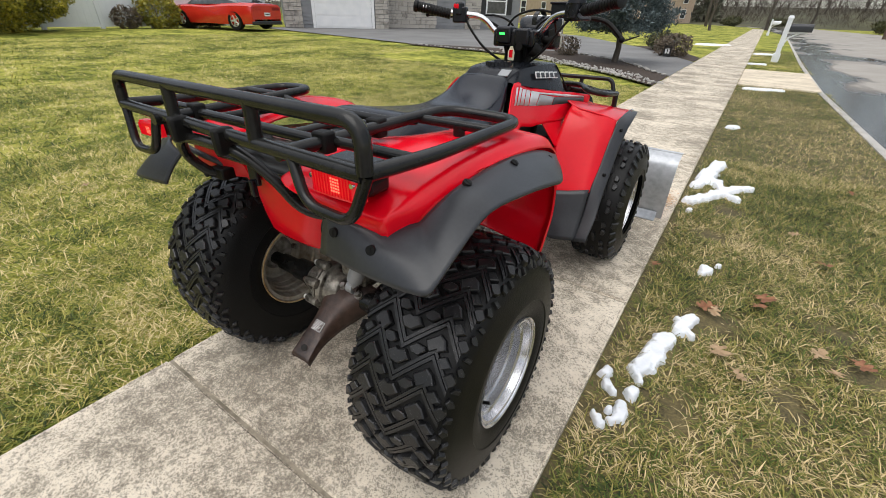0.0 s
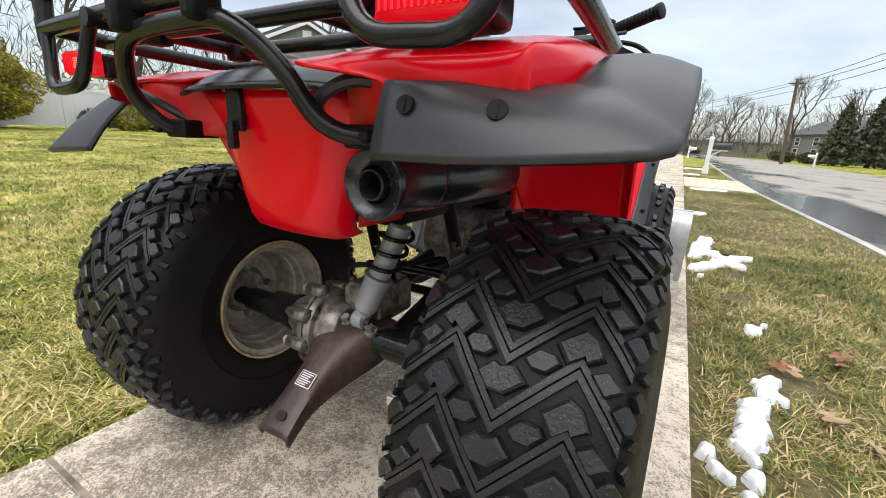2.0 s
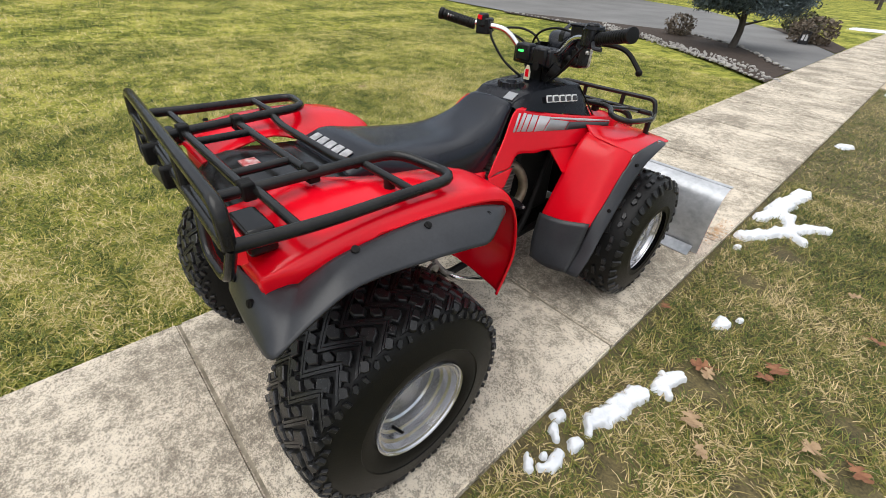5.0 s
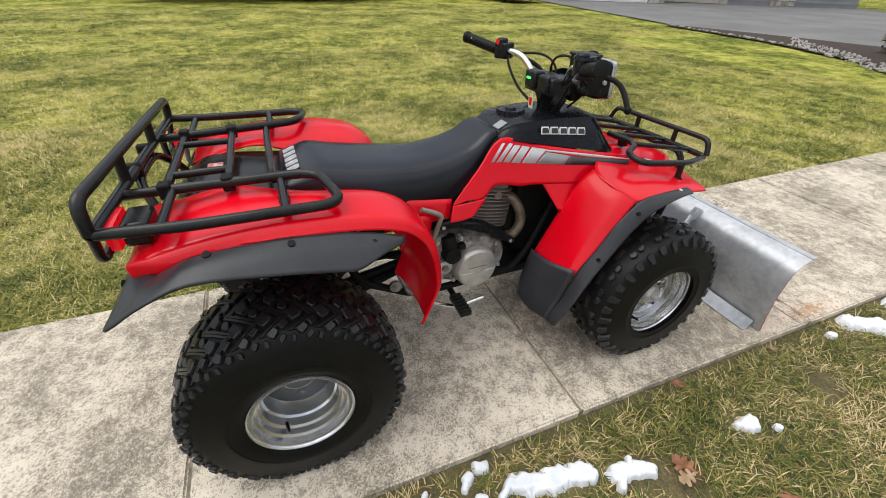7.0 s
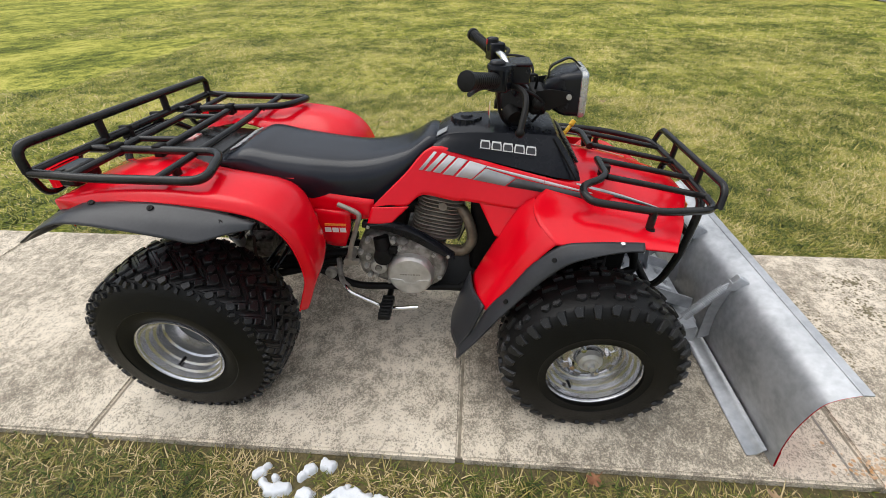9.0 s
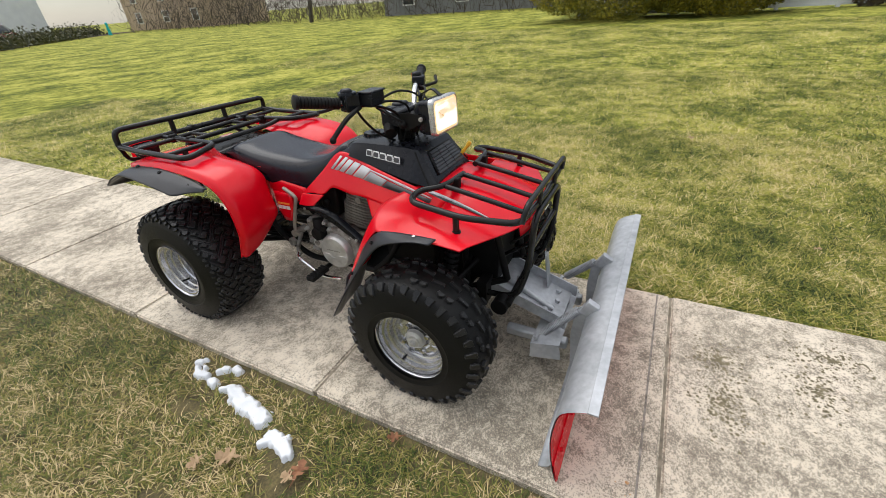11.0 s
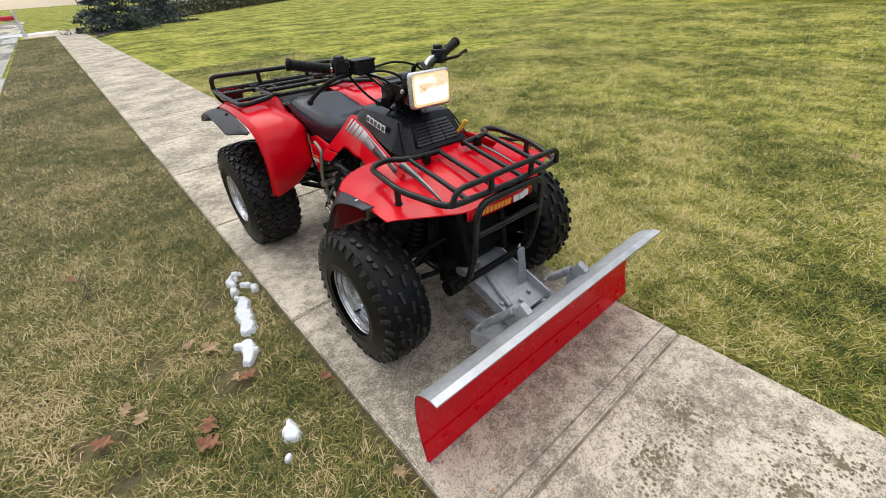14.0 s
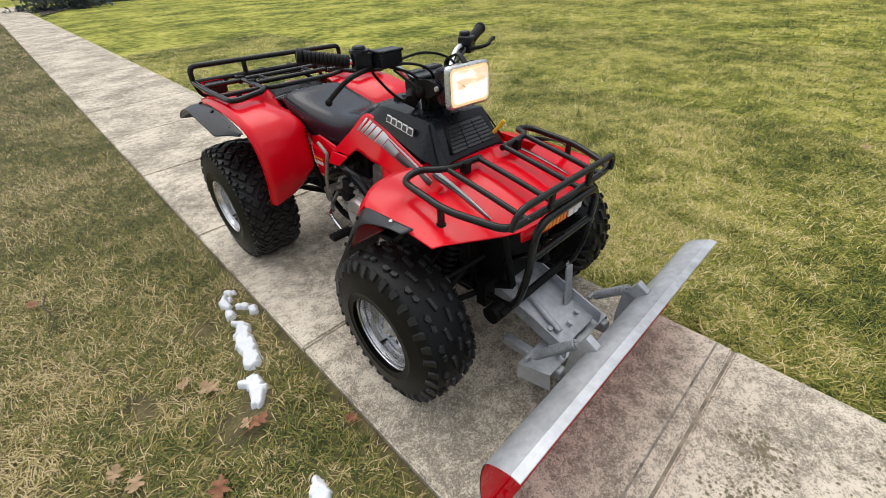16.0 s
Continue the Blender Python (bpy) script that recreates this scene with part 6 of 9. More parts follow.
for i in range(11):
    bm = bmesh.new()
    k = 0.092 if i < 7 else 0.084
    bm_loft(bm, [[(k * math.copysign(abs(math.cos(a)) ** 0.55, math.cos(a)) * f, k * math.copysign(abs(math.sin(a)) ** 0.55, math.sin(a)) * f, z) for a in [2 * math.pi * j / 28 for j in range(29)]] for z, f in ((0, 0.6), (0, 1), (0.0035, 1), (0.0035, 0.6))], 1, 1)
    part("cooling_fin", bm, FIN, barrel).location = (0, 0, 0.035 + i * 0.0140)
bm = bmesh.new()
bm_cyl(bm, (0.055, 0.008, 0.160), (0.088, 0.008, 0.160), 0.017, 0.015, 14)
part("head_plug", bm, FIN, barrel, "round head plug")
bm = bmesh.new()
bm_tube(bm, smooth_line([(0.04, -0.055, 0.540), (0.075, -0.015, 0.535), (0.10, 0.012, 0.485), (0.105, 0.016, 0.43), (0.105, -0.015, 0.388), (0.11, -0.09, 0.40)], 7), 0.019, 14, 0)
part("header_pipe", bm, HEADER, engine, "heat-tinted exhaust header")
bm = bmesh.new()
sec_ = lambda y, zt, zb: [(0.150, y, zt), (0.166, y, zt - 0.002), (0.176, y, zt - 0.010), (0.176, y, zb + 0.010), (0.166, y, zb + 0.002), (0.150, y, zb), (0.150, y, zt)]
bm_loft(bm, [sec_(-0.350, 0.535, 0.508), sec_(-0.278, 0.535, 0.500), (sec_(-0.190, 0.514, 0.466)), sec_(-0.120, 0.472, 0.424), sec_(-0.048, 0.418, 0.388), sec_(-0.040, 0.408, 0.396)], 4, 1)
guard = part("heat_guard", bm, COWL, engine, "black slotted heat guard")
# raised dark blocks paint the shade of slots that are not cut
for i in range(6):
    bm = bmesh.new()
    y, z = -0.262 + i * 0.0225, 0.514 - i * 0.0098
    bm_box(bm, (0.172, -0.007, -0.008), (0.1785, 0.007, 0.008))
    o = part("slot", bm, DARK, guard, bevel=0.002)
    o.matrix_basis = pose(0, y, z, -20, 0, 0)
for y, z in ((-0.330, 0.520), (-0.062, 0.410)):
    bm = bmesh.new()
    bm_cyl(bm, (0.170, y, z), (0.180, y, z), 0.007, 0.006, 8)
    part("bolt", bm, ALU, guard)
bm = bmesh.new()
bm_tube(bm, [(0.192, -0.408, 0.385), (0.198, -0.396, 0.44), (0.196, -0.345, 0.580), (0.194, -0.378, 0.598), (0.192, -0.414, 0.613)], 0.0082, 10, 0.012)
bm_cyl(bm, (0.13, -0.408, 0.390), (0.205, -0.408, 0.390), 0.017, n=14)
bm_box(bm, (0.186, -0.425, 0.380), (0.202, -0.372, 0.396))
part("kick_starter", bm, FIN, engine, "folded grey kick-start lever")
bm = bmesh.new()
bm_loft(bm, [[(0.182, -0.500, 0.588), (0.190, -0.45, 0.588), (0.192, -0.378, 0.584)], [(0.186, -0.495, 0.52), (0.194, -0.45, 0.52), (0.194, -0.385, 0.52)], [(0.178, -0.48, 0.450), (0.190, -0.45, 0.450), (0.190, -0.412, 0.450)]], 3, 3)
badge = part("side_cover", bm, RED, bike, "red side cover with small printed marks", thick=0.01)
for i in range(8):
    bm = bmesh.new()
    bm_box(bm, (0.1945, -0.468 + i * 0.0090, 0.534), (0.1970, -0.4605 + i * 0.0090, 0.542))
    part("badge_mark", bm, ORANGE, badge)
for i in range(3):
    bm = bmesh.new()
    bm_box(bm, (0.1945, -0.470 + i * 0.025, 0.510), (0.1970, -0.4495 + i * 0.025, 0.526))
    part("badge_mark", bm, WHITE, badge)
bm = bmesh.new()
bm_box(bm, (-0.12, -0.88, 0.50), (0.12, -0.36, 0.69))
bm_box(bm, (-0.10, -0.36, 0.56), (0.10, -0.28, 0.66))
part("air_box", bm, DARK, bike, "black air box under the seat", bevel=0.02)
bm = bmesh.new()
bm_box(bm, (-0.07, -0.34, 0.46), (0.085, -0.215, 0.60))
bm_cyl(bm, (0.02, -0.23, 0.53), (0.02, -0.15, 0.53), 0.034, n=18)
bm_cyl(bm, (0.085, -0.275, 0.52), (0.105, -0.275, 0.52), 0.022, n=14)
part("carburettor", bm, DARK, bike, "dark carburettor and intake duct", bevel=0.01)
bm = bmesh.new()
bm_box(bm, (-0.085, -0.10, 0.64), (0.085, 0.25, 0.75))
# added filler block, stands for the dark interior behind the cylinder
bm_box(bm, (-0.07, 0.01, 0.27), (0.07, 0.28, 0.66))
part("fuel_tank", bm, DARK, bike, bevel=0.02)
lines = []
for s in (1, -1):
    lines.append([(s * 0.10, 0.60, 0.33), (s * 0.13, 0.42, 0.255), (s * 0.13, -0.42, 0.225), (s * 0.12, -0.62, 0.33), (s * 0.11, -0.70, 0.55)])
    lines.append([(s * 0.10, 0.60, 0.33), (s * 0.11, 0.55, 0.56), (s * 0.07, 0.25, 0.63), (s * 0.06, 0.12, 0.72)])
    lines.append([(s * 0.07, 0.25, 0.63), (s * 0.12, 0.05, 0.30), (s * 0.13, -0.02, 0.24)])
    lines.append([(s * 0.12, 0.44, 0.26), (s * 0.11, 0.42, 0.58)])
    lines.append([(s * 0.05, -0.40, 0.30), (s * 0.10, -0.84, 0.27)])
frame_ = bars("frame", lines, 0.014, bike, "black tubular frame", 0.05, DARK)
bm = bmesh.new()
bm_box(bm, (-0.12, -0.20, 0.205), (0.12, 0.42, 0.228))
bm_box(bm, (-0.10, 0.34, 0.30), (0.10, 0.56, 0.50))
part("skid_plate", bm, DARK, bike, bevel=0.01)
for s in (1, -1):
    bars("control_arm", [[(s * 0.12, 0.50, 0.27), (s * 0.34, 0.40, 0.235)], [(s * 0.12, 0.28, 0.27), (s * 0.34, 0.38, 0.235)], [(s * 0.11, 0.48, 0.40), (s * 0.34, 0.40, 0.33)], [(s * 0.11, 0.32, 0.40), (s * 0.34, 0.38, 0.33)], [(s * 0.05, 0.44, 0.42), (s * 0.34, 0.46, 0.30)]], 0.011, bike, "", 0.0, DARK)
    bm = bmesh.new()
    a, b = Vector((s * 0.28, 0.40, 0.27)), Vector((s * 0.15, 0.42, 0.57))
    bm_cyl(bm, a, b, 0.016, n=12)
    for i in range(9):
        p = a.lerp(b, 0.3 + 0.065 * i)
        bm_cyl(bm, p, p + (b - a).normalized() * 0.009, 0.032, n=16)
    part("front_shock", bm, DARK, bike, "black front shock absorber")
    bm = bmesh.new()
    bm_cyl(bm, (s * 0.30, 0.385, 0.257), (s * 0.42, 0.385, 0.257), 0.035, n=16)
    bm_box(bm, (s * 0.335 - 0.02, 0.36, 0.22), (s * 0.335 + 0.02, 0.41, 0.35))
    bm_cyl(bm, (s * 0.10, 0.40, 0.30), (s * 0.34, 0.386, 0.258), 0.014, n=10)
    part("steering_knuckle", bm, DARK, bike)
    bm = bmesh.new()
    bm_box(bm, (s * 0.235 - 0.055, -0.305, 0.205), (s * 0.235 + 0.055, -0.262, 0.226))
    for i in range(6):
        bm_box(bm, (s * 0.235 - 0.05 + i * 0.018, -0.305, 0.226), (s * 0.235 - 0.04 + i * 0.018, -0.262, 0.232))
    bm_cyl(bm, (s * 0.12, -0.284, 0.215), (s * 0.22, -0.284, 0.215), 0.012, n=10)
    part("foot_peg", bm, RUBBER, bike, "black rubber foot peg", bevel=0.003)
bm = bmesh.new()
bm_tube(bm, [(0.165, -0.45, 0.268), (0.200, -0.43, 0.258), (0.205, -0.39, 0.238), (0.205, -0.305, 0.190), (0.205, -0.26, 0.184), (0.203, -0.172, 0.194)], 0.0085, 10, 0.02)
part("brake_pedal", bm, CHROME, bike, "bright steel brake pedal")
bm = bmesh.new()
bm_tube(bm, smooth_line([(0.10, -0.48, 0.33), (0.16, -0.46, 0.28), (0.18, -0.43, 0.26)], 5), 0.010, 8, 0)
bm_cyl(bm, (0.14, -0.50, 0.30), (0.155, -0.50, 0.30), 0.022, n=14)
part("pedal_pivot", bm, ALU_DIRTY, bike)

# rear axle, shock, muffler and hitch
bm = bmesh.new()
bm_cyl(bm, (-0.395, -0.866, 0.272), (0.395, -0.866, 0.272), 0.021, n=16)
bm_cyl(bm, (0.02, -0.866, 0.272), (0.26, -0.866, 0.272), 0.030, n=18)
bm_cyl(bm, (-0.30, -0.866, 0.272), (-0.13, -0.866, 0.272), 0.027, n=18)
part("rear_axle", bm, TUBE, bike, "glossy black rear axle tube")
# casting colour mottled from near-black to pale grey
DRIVE_CASE = pbr("mottled_cast_aluminium", (0.030, 0.026, 0.020), (0.36, 0.33, 0.28), scale=38, rough=0.42, metal=0.55, bump=0.3, bump_scale=180, fine_amt=0.35)
bm = bmesh.new()
bm_lathe(bm, [(-0.082, 0.0), (-0.082, 0.036), (-0.070, 0.041), (-0.036, 0.058), (-0.012, 0.066), (-0.012, 0.075), (0.0, 0.076), (0.0, 0.070), (0.004, 0.070), (0.004, 0.076), (0.018, 0.074), (0.022, 0.062), (0.06, 0.05), (0.075, 0.0)], 40)
diff = part("differential", bm, DRIVE_CASE, bike, "ribbed cast aluminium final drive, mottled dark and pale", bevel=0.002)
diff.location = (-0.062, -0.866, 0.275)
for i in range(8):
    a = 2 * math.pi * (i + 0.3) / 8
    y, z = 0.076 * math.cos(a), 0.076 * math.sin(a)
    bm = bmesh.new()
    bm_lathe(bm, [(-0.034, 0.0), (-0.034, 0.011), (-0.030, 0.013), (0.012, 0.014), (0.016, 0.0)], 14)
    o = part("boss", bm, DRIVE_CASE, diff)
    o.location = (0, y, z)
    bm = bmesh.new()
    bm_cyl(bm, (-0.044, y, z), (-0.034, y, z), 0.0082, 0.0076, 6)
    bm_cyl(bm, (-0.036, y, z), (-0.0335, y, z), 0.0105, n=14)
    part("bolt", bm, RUST if i % 2 else ALU, diff)
    a += math.pi / 8
    bm = bmesh.new()
    bm_prism(bm, [(-0.080, 0.034), (-0.058, 0.056), (-0.012, 0.073), (-0.012, 0.034)], lambda u, v, h, a=a: Vector((u, v * math.cos(a) - (h - 0.003) * math.sin(a), v * math.sin(a) + (h - 0.003) * math.cos(a))), 0.006)
    part("web", bm, DRIVE_CASE, diff, bevel=0.0015)
bm = bmesh.new()
bm_lathe(bm, [(-0.16, 0.0), (-0.16, 0.026), (-0.155, 0.034), (-0.095, 0.036), (-0.09, 0.041), (-0.078, 0.041), (-0.076, 0.034)], 24)
part("axle_sleeve", bm, TUBE, diff, "black axle sleeve")
bm = bmesh.new()
bm_prism(bm, [(-0.012, 0.300), (-0.014, 0.365), (0.004, 0.378), (0.066, 0.372), (0.078, 0.352), (0.078, 0.300)], lambda u, v, h: Vector((u - 0.01, -0.862 + h, v)), 0.11)
gear = part("drive_housing", bm, DRIVE_CASE, bike, "dark-mottled aluminium gear housing", bevel=0.006)
for x, y, z in ((0.0, -0.85, 0.374), (0.05, -0.85, 0.371), (0.0, -0.79, 0.374), (0.05, -0.79, 0.371)):
    bm = bmesh.new()
    bm_cyl(bm, (x - 0.01, y, z), (x - 0.01, y, z + 0.010), 0.0085, 0.008, 6)
    part("bolt", bm, RUST, gear)
bm = bmesh.new()
bm_tube(bm, smooth_line([(-0.022, -0.84, 0.374), (-0.026, -0.84, 0.395), (0.0, -0.835, 0.405), (0.06, -0.82, 0.410), (0.14, -0.76, 0.425)], 6), 0.0055, 8, 0)
part("breather_hose", bm, RUBBER, gear, "black rubber breather hose")
bars("swing_arm", [[(0.05, -0.45, 0.33), (0.10, -0.85, 0.29)], [(-0.07, -0.45, 0.33), (-0.07, -0.80, 0.29)], [(0.02, -0.46, 0.27), (0.15, -0.84, 0.25)]], 0.016, bike, "", 0, DARK)
bm = bmesh.new()
a, b = Vector((0.040, -0.885, 0.316)), Vector((0.112, -0.86, 0.505))
bm_cyl(bm, a, a.lerp(b, 0.14), 0.013, 0.017, n=14)
bm_cyl(bm, a.lerp(b, 0.10), a.lerp(b, 0.14), 0.017, 0.0225, n=20)
bm_cyl(bm, a.lerp(b, 0.14), a.lerp(b, 0.46), 0.0225, 0.0245, n=20)
bm_cyl(bm, a.lerp(b, 0.46), a.lerp(b, 0.485), 0.029, n=20)
bm_cyl(bm, a.lerp(b, 0.485), b, 0.0205, n=20)
bm_cyl(bm, a - Vector((0.012, 0, 0)), a + Vector((0.012, 0, 0)), 0.017, n=18)
shock = part("rear_shock", bm, SHOCK, bike, "grey rear shock absorber", bevel=0.0015)
bm = bmesh.new()
bm_cyl(bm, a - Vector((0.024, 0, 0)), a + Vector((0.024, 0, 0)), 0.0085, n=8)
part("shock_bolt", bm, RUST, shock, "rusty shock bolt")
bm = bmesh.new()
ax = (b - a).normalized()
u = ax.orthogonal().normalized()
w = ax.cross(u)
p0, p1 = a.lerp(b, 0.49), b
bm_tube(bm, [p0.lerp(p1, i / 60) + (u * math.cos(i / 60 * 3.4 * 2 * math.pi) + w * math.sin(i / 60 * 3.4 * 2 * math.pi)) * 0.0285 for i in range(61)], 0.0042, 8, 0)
part("coil_spring", bm, TUBE, shock, "black coil spring")
bm = bmesh.new()
bm_lathe(bm, [(0.020, 0.0235), (-0.004, 0.0235), (-0.0055, 0.0222), (-0.0055, 0.0205), (-0.004, 0.0194), (0.05, 0.0185), (0.05, 0.0)], 32)
bm_lathe(bm, [(0.018, 0.022), (0.008, 0.0275), (0.0035, 0.0285), (0.0025, 0.0300), (0.0085, 0.0315), (0.0065, 0.037), (0.0, 0.0475), (-0.0035, 0.0505), (-0.002, 0.0528), (0.006, 0.0535), (0.012, 0.049), (0.10, 0.049), (0.104, 0.051), (0.112, 0.051), (0.118, 0.047), (0.128, 0.046), (0.136, 0.052), (0.40, 0.057), (0.42, 0.03), (0.42, 0.0)], 40)
muf = part("muffler", bm, pbr("black_muffler_paint", (0.008, 0.008, 0.010), (0.020, 0.021, 0.026), scale=10, rough=0.24, spec=0.6, bump=0.08), bike, "black round exhaust muffler")
muf.matrix_basis = pose(0.198, -1.045, 0.596, 0, 0, 90) @ Matrix.Diagonal((1, 0.84, 0.84, 1))
bm = bmesh.new()
bm_loft(bm, [[(-0.062, -0.842, 0.286), (-0.050, -0.845, 0.312), (0.020, -0.845, 0.316), (0.094, -0.845, 0.312), (0.106, -0.842, 0.262)], [(-0.054, -0.892, 0.258), (-0.044, -0.900, 0.294), (0.012, -0.902, 0.298), (0.066, -0.898, 0.292), (0.080, -0.886, 0.232)], [(-0.036, -0.950, 0.218), (-0.030, -0.960, 0.246), (0.004, -0.962, 0.250), (0.034, -0.960, 0.244), (0.044, -0.945, 0.200)], [(-0.034, -1.010, 0.180), (-0.031, -1.016, 0.204), (0.0, -1.018, 0.207), (0.029, -1.016, 0.203), (0.034, -1.008, 0.180)], [(-0.036, -1.060, 0.150), (-0.034, -1.066, 0.166), (0.0, -1.068, 0.168), (0.033, -1.066, 0.166), (0.035, -1.060, 0.148)]], 4, 3)
hitch = part("tow_hitch", bm, RUST, bike, "rusty brown pressed steel tow hitch", thick=0.006)
bm = bmesh.new()
hm = Matrix.Translation((0.0, -1.044, 0.1880)) @ pose(0, 0, 0, 38, 0, 0)
# no hole is cut: a near-black disc paints the shade inside it
bm_prism(bm, [(0.011 * math.cos(t * math.pi / 8), 0.009 * math.sin(t * math.pi / 8)) for t in range(16)], lambda u, v, h: hm @ Vector((u, v, h)), 0.0012)
part("hitch_hole", bm, pbr("painted_hole_shade", (0.010, 0.009, 0.008), (0.02, 0.018, 0.016), rough=0.9), hitch, "near-black disc standing for the shaded pin hole")
bm = bmesh.new()
# solid dark oval in place of an opening, its shade given by colour
bm_prism(bm, [(0.030 * math.cos(t * math.pi / 10), 0.018 * math.sin(t * math.pi / 10)) for t in range(20)], lambda u, v, h: Vector((0.042 + u, -0.874 + v, 0.3055 - 0.30 * (v + 0.012) + h)), 0.003)
part("shock_recess", bm, DARK, hitch, "dark oval plate standing for the shaded opening at the shock mount")
bm = bmesh.new()
lm = Matrix.Translation((0.004, -0.990, 0.2295)) @ pose(0, 0, 0, 38, 0, 0)
bm_box(bm, (-0.017, -0.014, 0.0005), (0.017, 0.014, 0.0024), lm)
lab = part("warning_label", bm, WHITE, hitch, "black and white printed label")
bm = bmesh.new()
bm_box(bm, (-0.0155, -0.0125, 0.0022), (0.0155, 0.0125, 0.0028), lm)
part("label_ground", bm, RUST, lab)
for i in range(6):
    bm = bmesh.new()
    bm_box(bm, (-0.013, 0.0085 - i * 0.0038, 0.0027), (0.013 - 0.004 * (i % 3), 0.0103 - i * 0.0038, 0.0033), lm)
    part("label_bar", bm, WHITE, lab)
for x, y, z in ((0.006, -0.882, 0.302), (-0.030, -0.880, 0.300), (0.066, -0.884, 0.298), (-0.046, -0.905, 0.270)):
    bm = bmesh.new()
    bm_cyl(bm, (x, y, z - 0.004), (x, y - 0.004, z + 0.004), 0.0125, n=16)
    bm_cyl(bm, (x, y - 0.004, z + 0.004), (x, y - 0.009, z + 0.014), 0.0095, 0.009, 6)
    part("bolt", bm, ALU_DIRTY, hitch, "dull zinc bolt")
bm = bmesh.new()
bm_tube(bm, [(0.202, -0.927, 0.322), (0.208, -0.937, 0.302), (0.198, -0.947, 0.280)], 0.007, 8, 0.008)
bm_box(bm, (0.194, -0.944, 0.298), (0.216, -0.928, 0.326))
bm_cyl(bm, (0.190, -0.937, 0.288), (0.220, -0.937, 0.288), 0.006, n=8)
bm_tube(bm, [(0.198, -0.947, 0.284), (0.180, -0.957, 0.252), (0.170, -0.962, 0.236)], 0.0042, 8, 0.01)
bm_box(bm, (0.164, -0.968, 0.228), (0.177, -0.956, 0.244))
bm_tube(bm, [(0.206, -0.947, 0.284), (0.190, -0.960, 0.244), (0.182, -0.966, 0.226)], 0.0032, 6, 0.01)
part("brake_linkage", bm, ALU, bike, "bright zinc brake clevis and cable ends", bevel=0.001)
bars("cross_tube", [[(-0.02, -0.70, 0.366), (0.262, -0.70, 0.376)], [(-0.03, -0.70, 0.324), (0.24, -0.70, 0.322)]], 0.0105, bike, "", 0, TUBE)
bm = bmesh.new()
bm_tube(bm, smooth_line([(0.06, -0.86, 0.36), (-0.02, -0.84, 0.37), (-0.06, -0.80, 0.34), (-0.05, -0.70, 0.33)], 6), 0.004, 6, 0)
part("hose", bm, RUBBER, bike, "black rubber hose")
bm = bmesh.new()
bm_tube(bm, smooth_line([(0.16, -0.75, 0.46), (0.165, -0.76, 0.38), (0.15, -0.75, 0.31)], 6), 0.006, 6, 0)
part("hose", bm, RUST, bike, "brown rubber hose")
bm = bmesh.new()
bm_cyl(bm, (-0.105, 0.315, 0.735), (-0.122, 0.352, 0.785), 0.0075, 0.0065, 10)
bm_cyl(bm, (-0.119, 0.345, 0.776), (-0.124, 0.356, 0.792), 0.0095, 0.008, 12)
part("choke_flag", bm, YELLOW, bike, "small yellow plastic marker", bevel=0.004)

# ---- snow plough ----
plow = thing("snow_plow", "steel snow plough blade, red in front and galvanised behind", "snow plough", (0, 0.94, 0))
PLOW_RED = pbr("plow_red_paint", (0.60, 0.001, 0.009), (0.67, 0.002, 0.013), scale=6, rough=0.26, spec=0.24, bump=0.03, bump_scale=120, fine_amt=0.3)
PX0, PX1 = -0.558, 0.618


def blade_line():
    """The blade's curved section: (y, z) from the foot to the curled top."""
    return [(p.x, p.y) for p in smooth_line([(0.0, 0.004, 0), (-0.020, 0.110, 0), (-0.027, 0.210, 0), (-0.015, 0.305, 0), (0.014, 0.342, 0), (0.060, 0.364, 0)], 4)]


sec = blade_line()
bm = bmesh.new()
g = [[bm.verts.new((x, y, z)) for y, z in sec] for x in (PX0, -0.3, 0, 0.3, PX1)]
for a, b in zip(g, g[1:]):
    for j in range(len(a) - 1):
        bm.faces.new((a[j], a[j + 1], b[j + 1], b[j]))
part("blade", bm, PLOW_RED, plow, "curved red painted blade face")
bm = bmesh.new()
g = [[bm.verts.new((x, y - 0.0035, z)) for y, z in sec] for x in (PX0, -0.3, 0, 0.3, PX1)]
for a, b in zip(g, g[1:]):
    for j in range(len(a) - 1):
        bm.faces.new((a[j], a[j + 1], b[j + 1], b[j]))
part("blade_back", bm, GALV, plow, "bare galvanised blade back", thick=0.0)
ty, tz = sec[-1]
bm = bmesh.new()
bm_box(bm, (PX0 - 0.001, ty - 0.006, tz - 0.003), (PX1 + 0.001, ty + 0.022, tz + 0.003))
part("top_lip", bm, GALV, plow, "folded bright steel top edge", bevel=0.0015)
bm = bmesh.new()
g = [[bm.verts.new((x, y + o, z)) for (y, z), o in zip(sec[:4] + [sec[3]], (0.004, 0.004, 0.004, 0.004, 0.0005))] for x in (PX0 + 0.001, PX1 - 0.001)]
for j in range(4):
    bm.faces.new((g[0][j], g[0][j + 1], g[1][j + 1], g[1][j]))
edge = part("cutting_edge", bm, PLOW_RED, plow, "bolted red cutting edge", smooth=False)
for i in range(8):
    x = PX0 + 0.08 + i * (PX1 - PX0 - 0.16) / 7
    bm = bmesh.new()
    y, z = sec[2]
    bm_cyl(bm, (x, y + 0.002, z + 0.004), (x, y + 0.011, z + 0.008), 0.008, 0.006, 10)
    part("bolt", bm, PLOW_RED, edge)
bm = bmesh.new()
bm_loft(bm, [[(x, -0.064, 0.008), (x, -0.040, 0.016), (x, -0.022, 0.045)] for x in (PX0 + 0.03, PX1 - 0.03)], 1, 2)
part("foot_angle", bm, GALV, plow, "galvanised angle along the blade foot", thick=0.005)
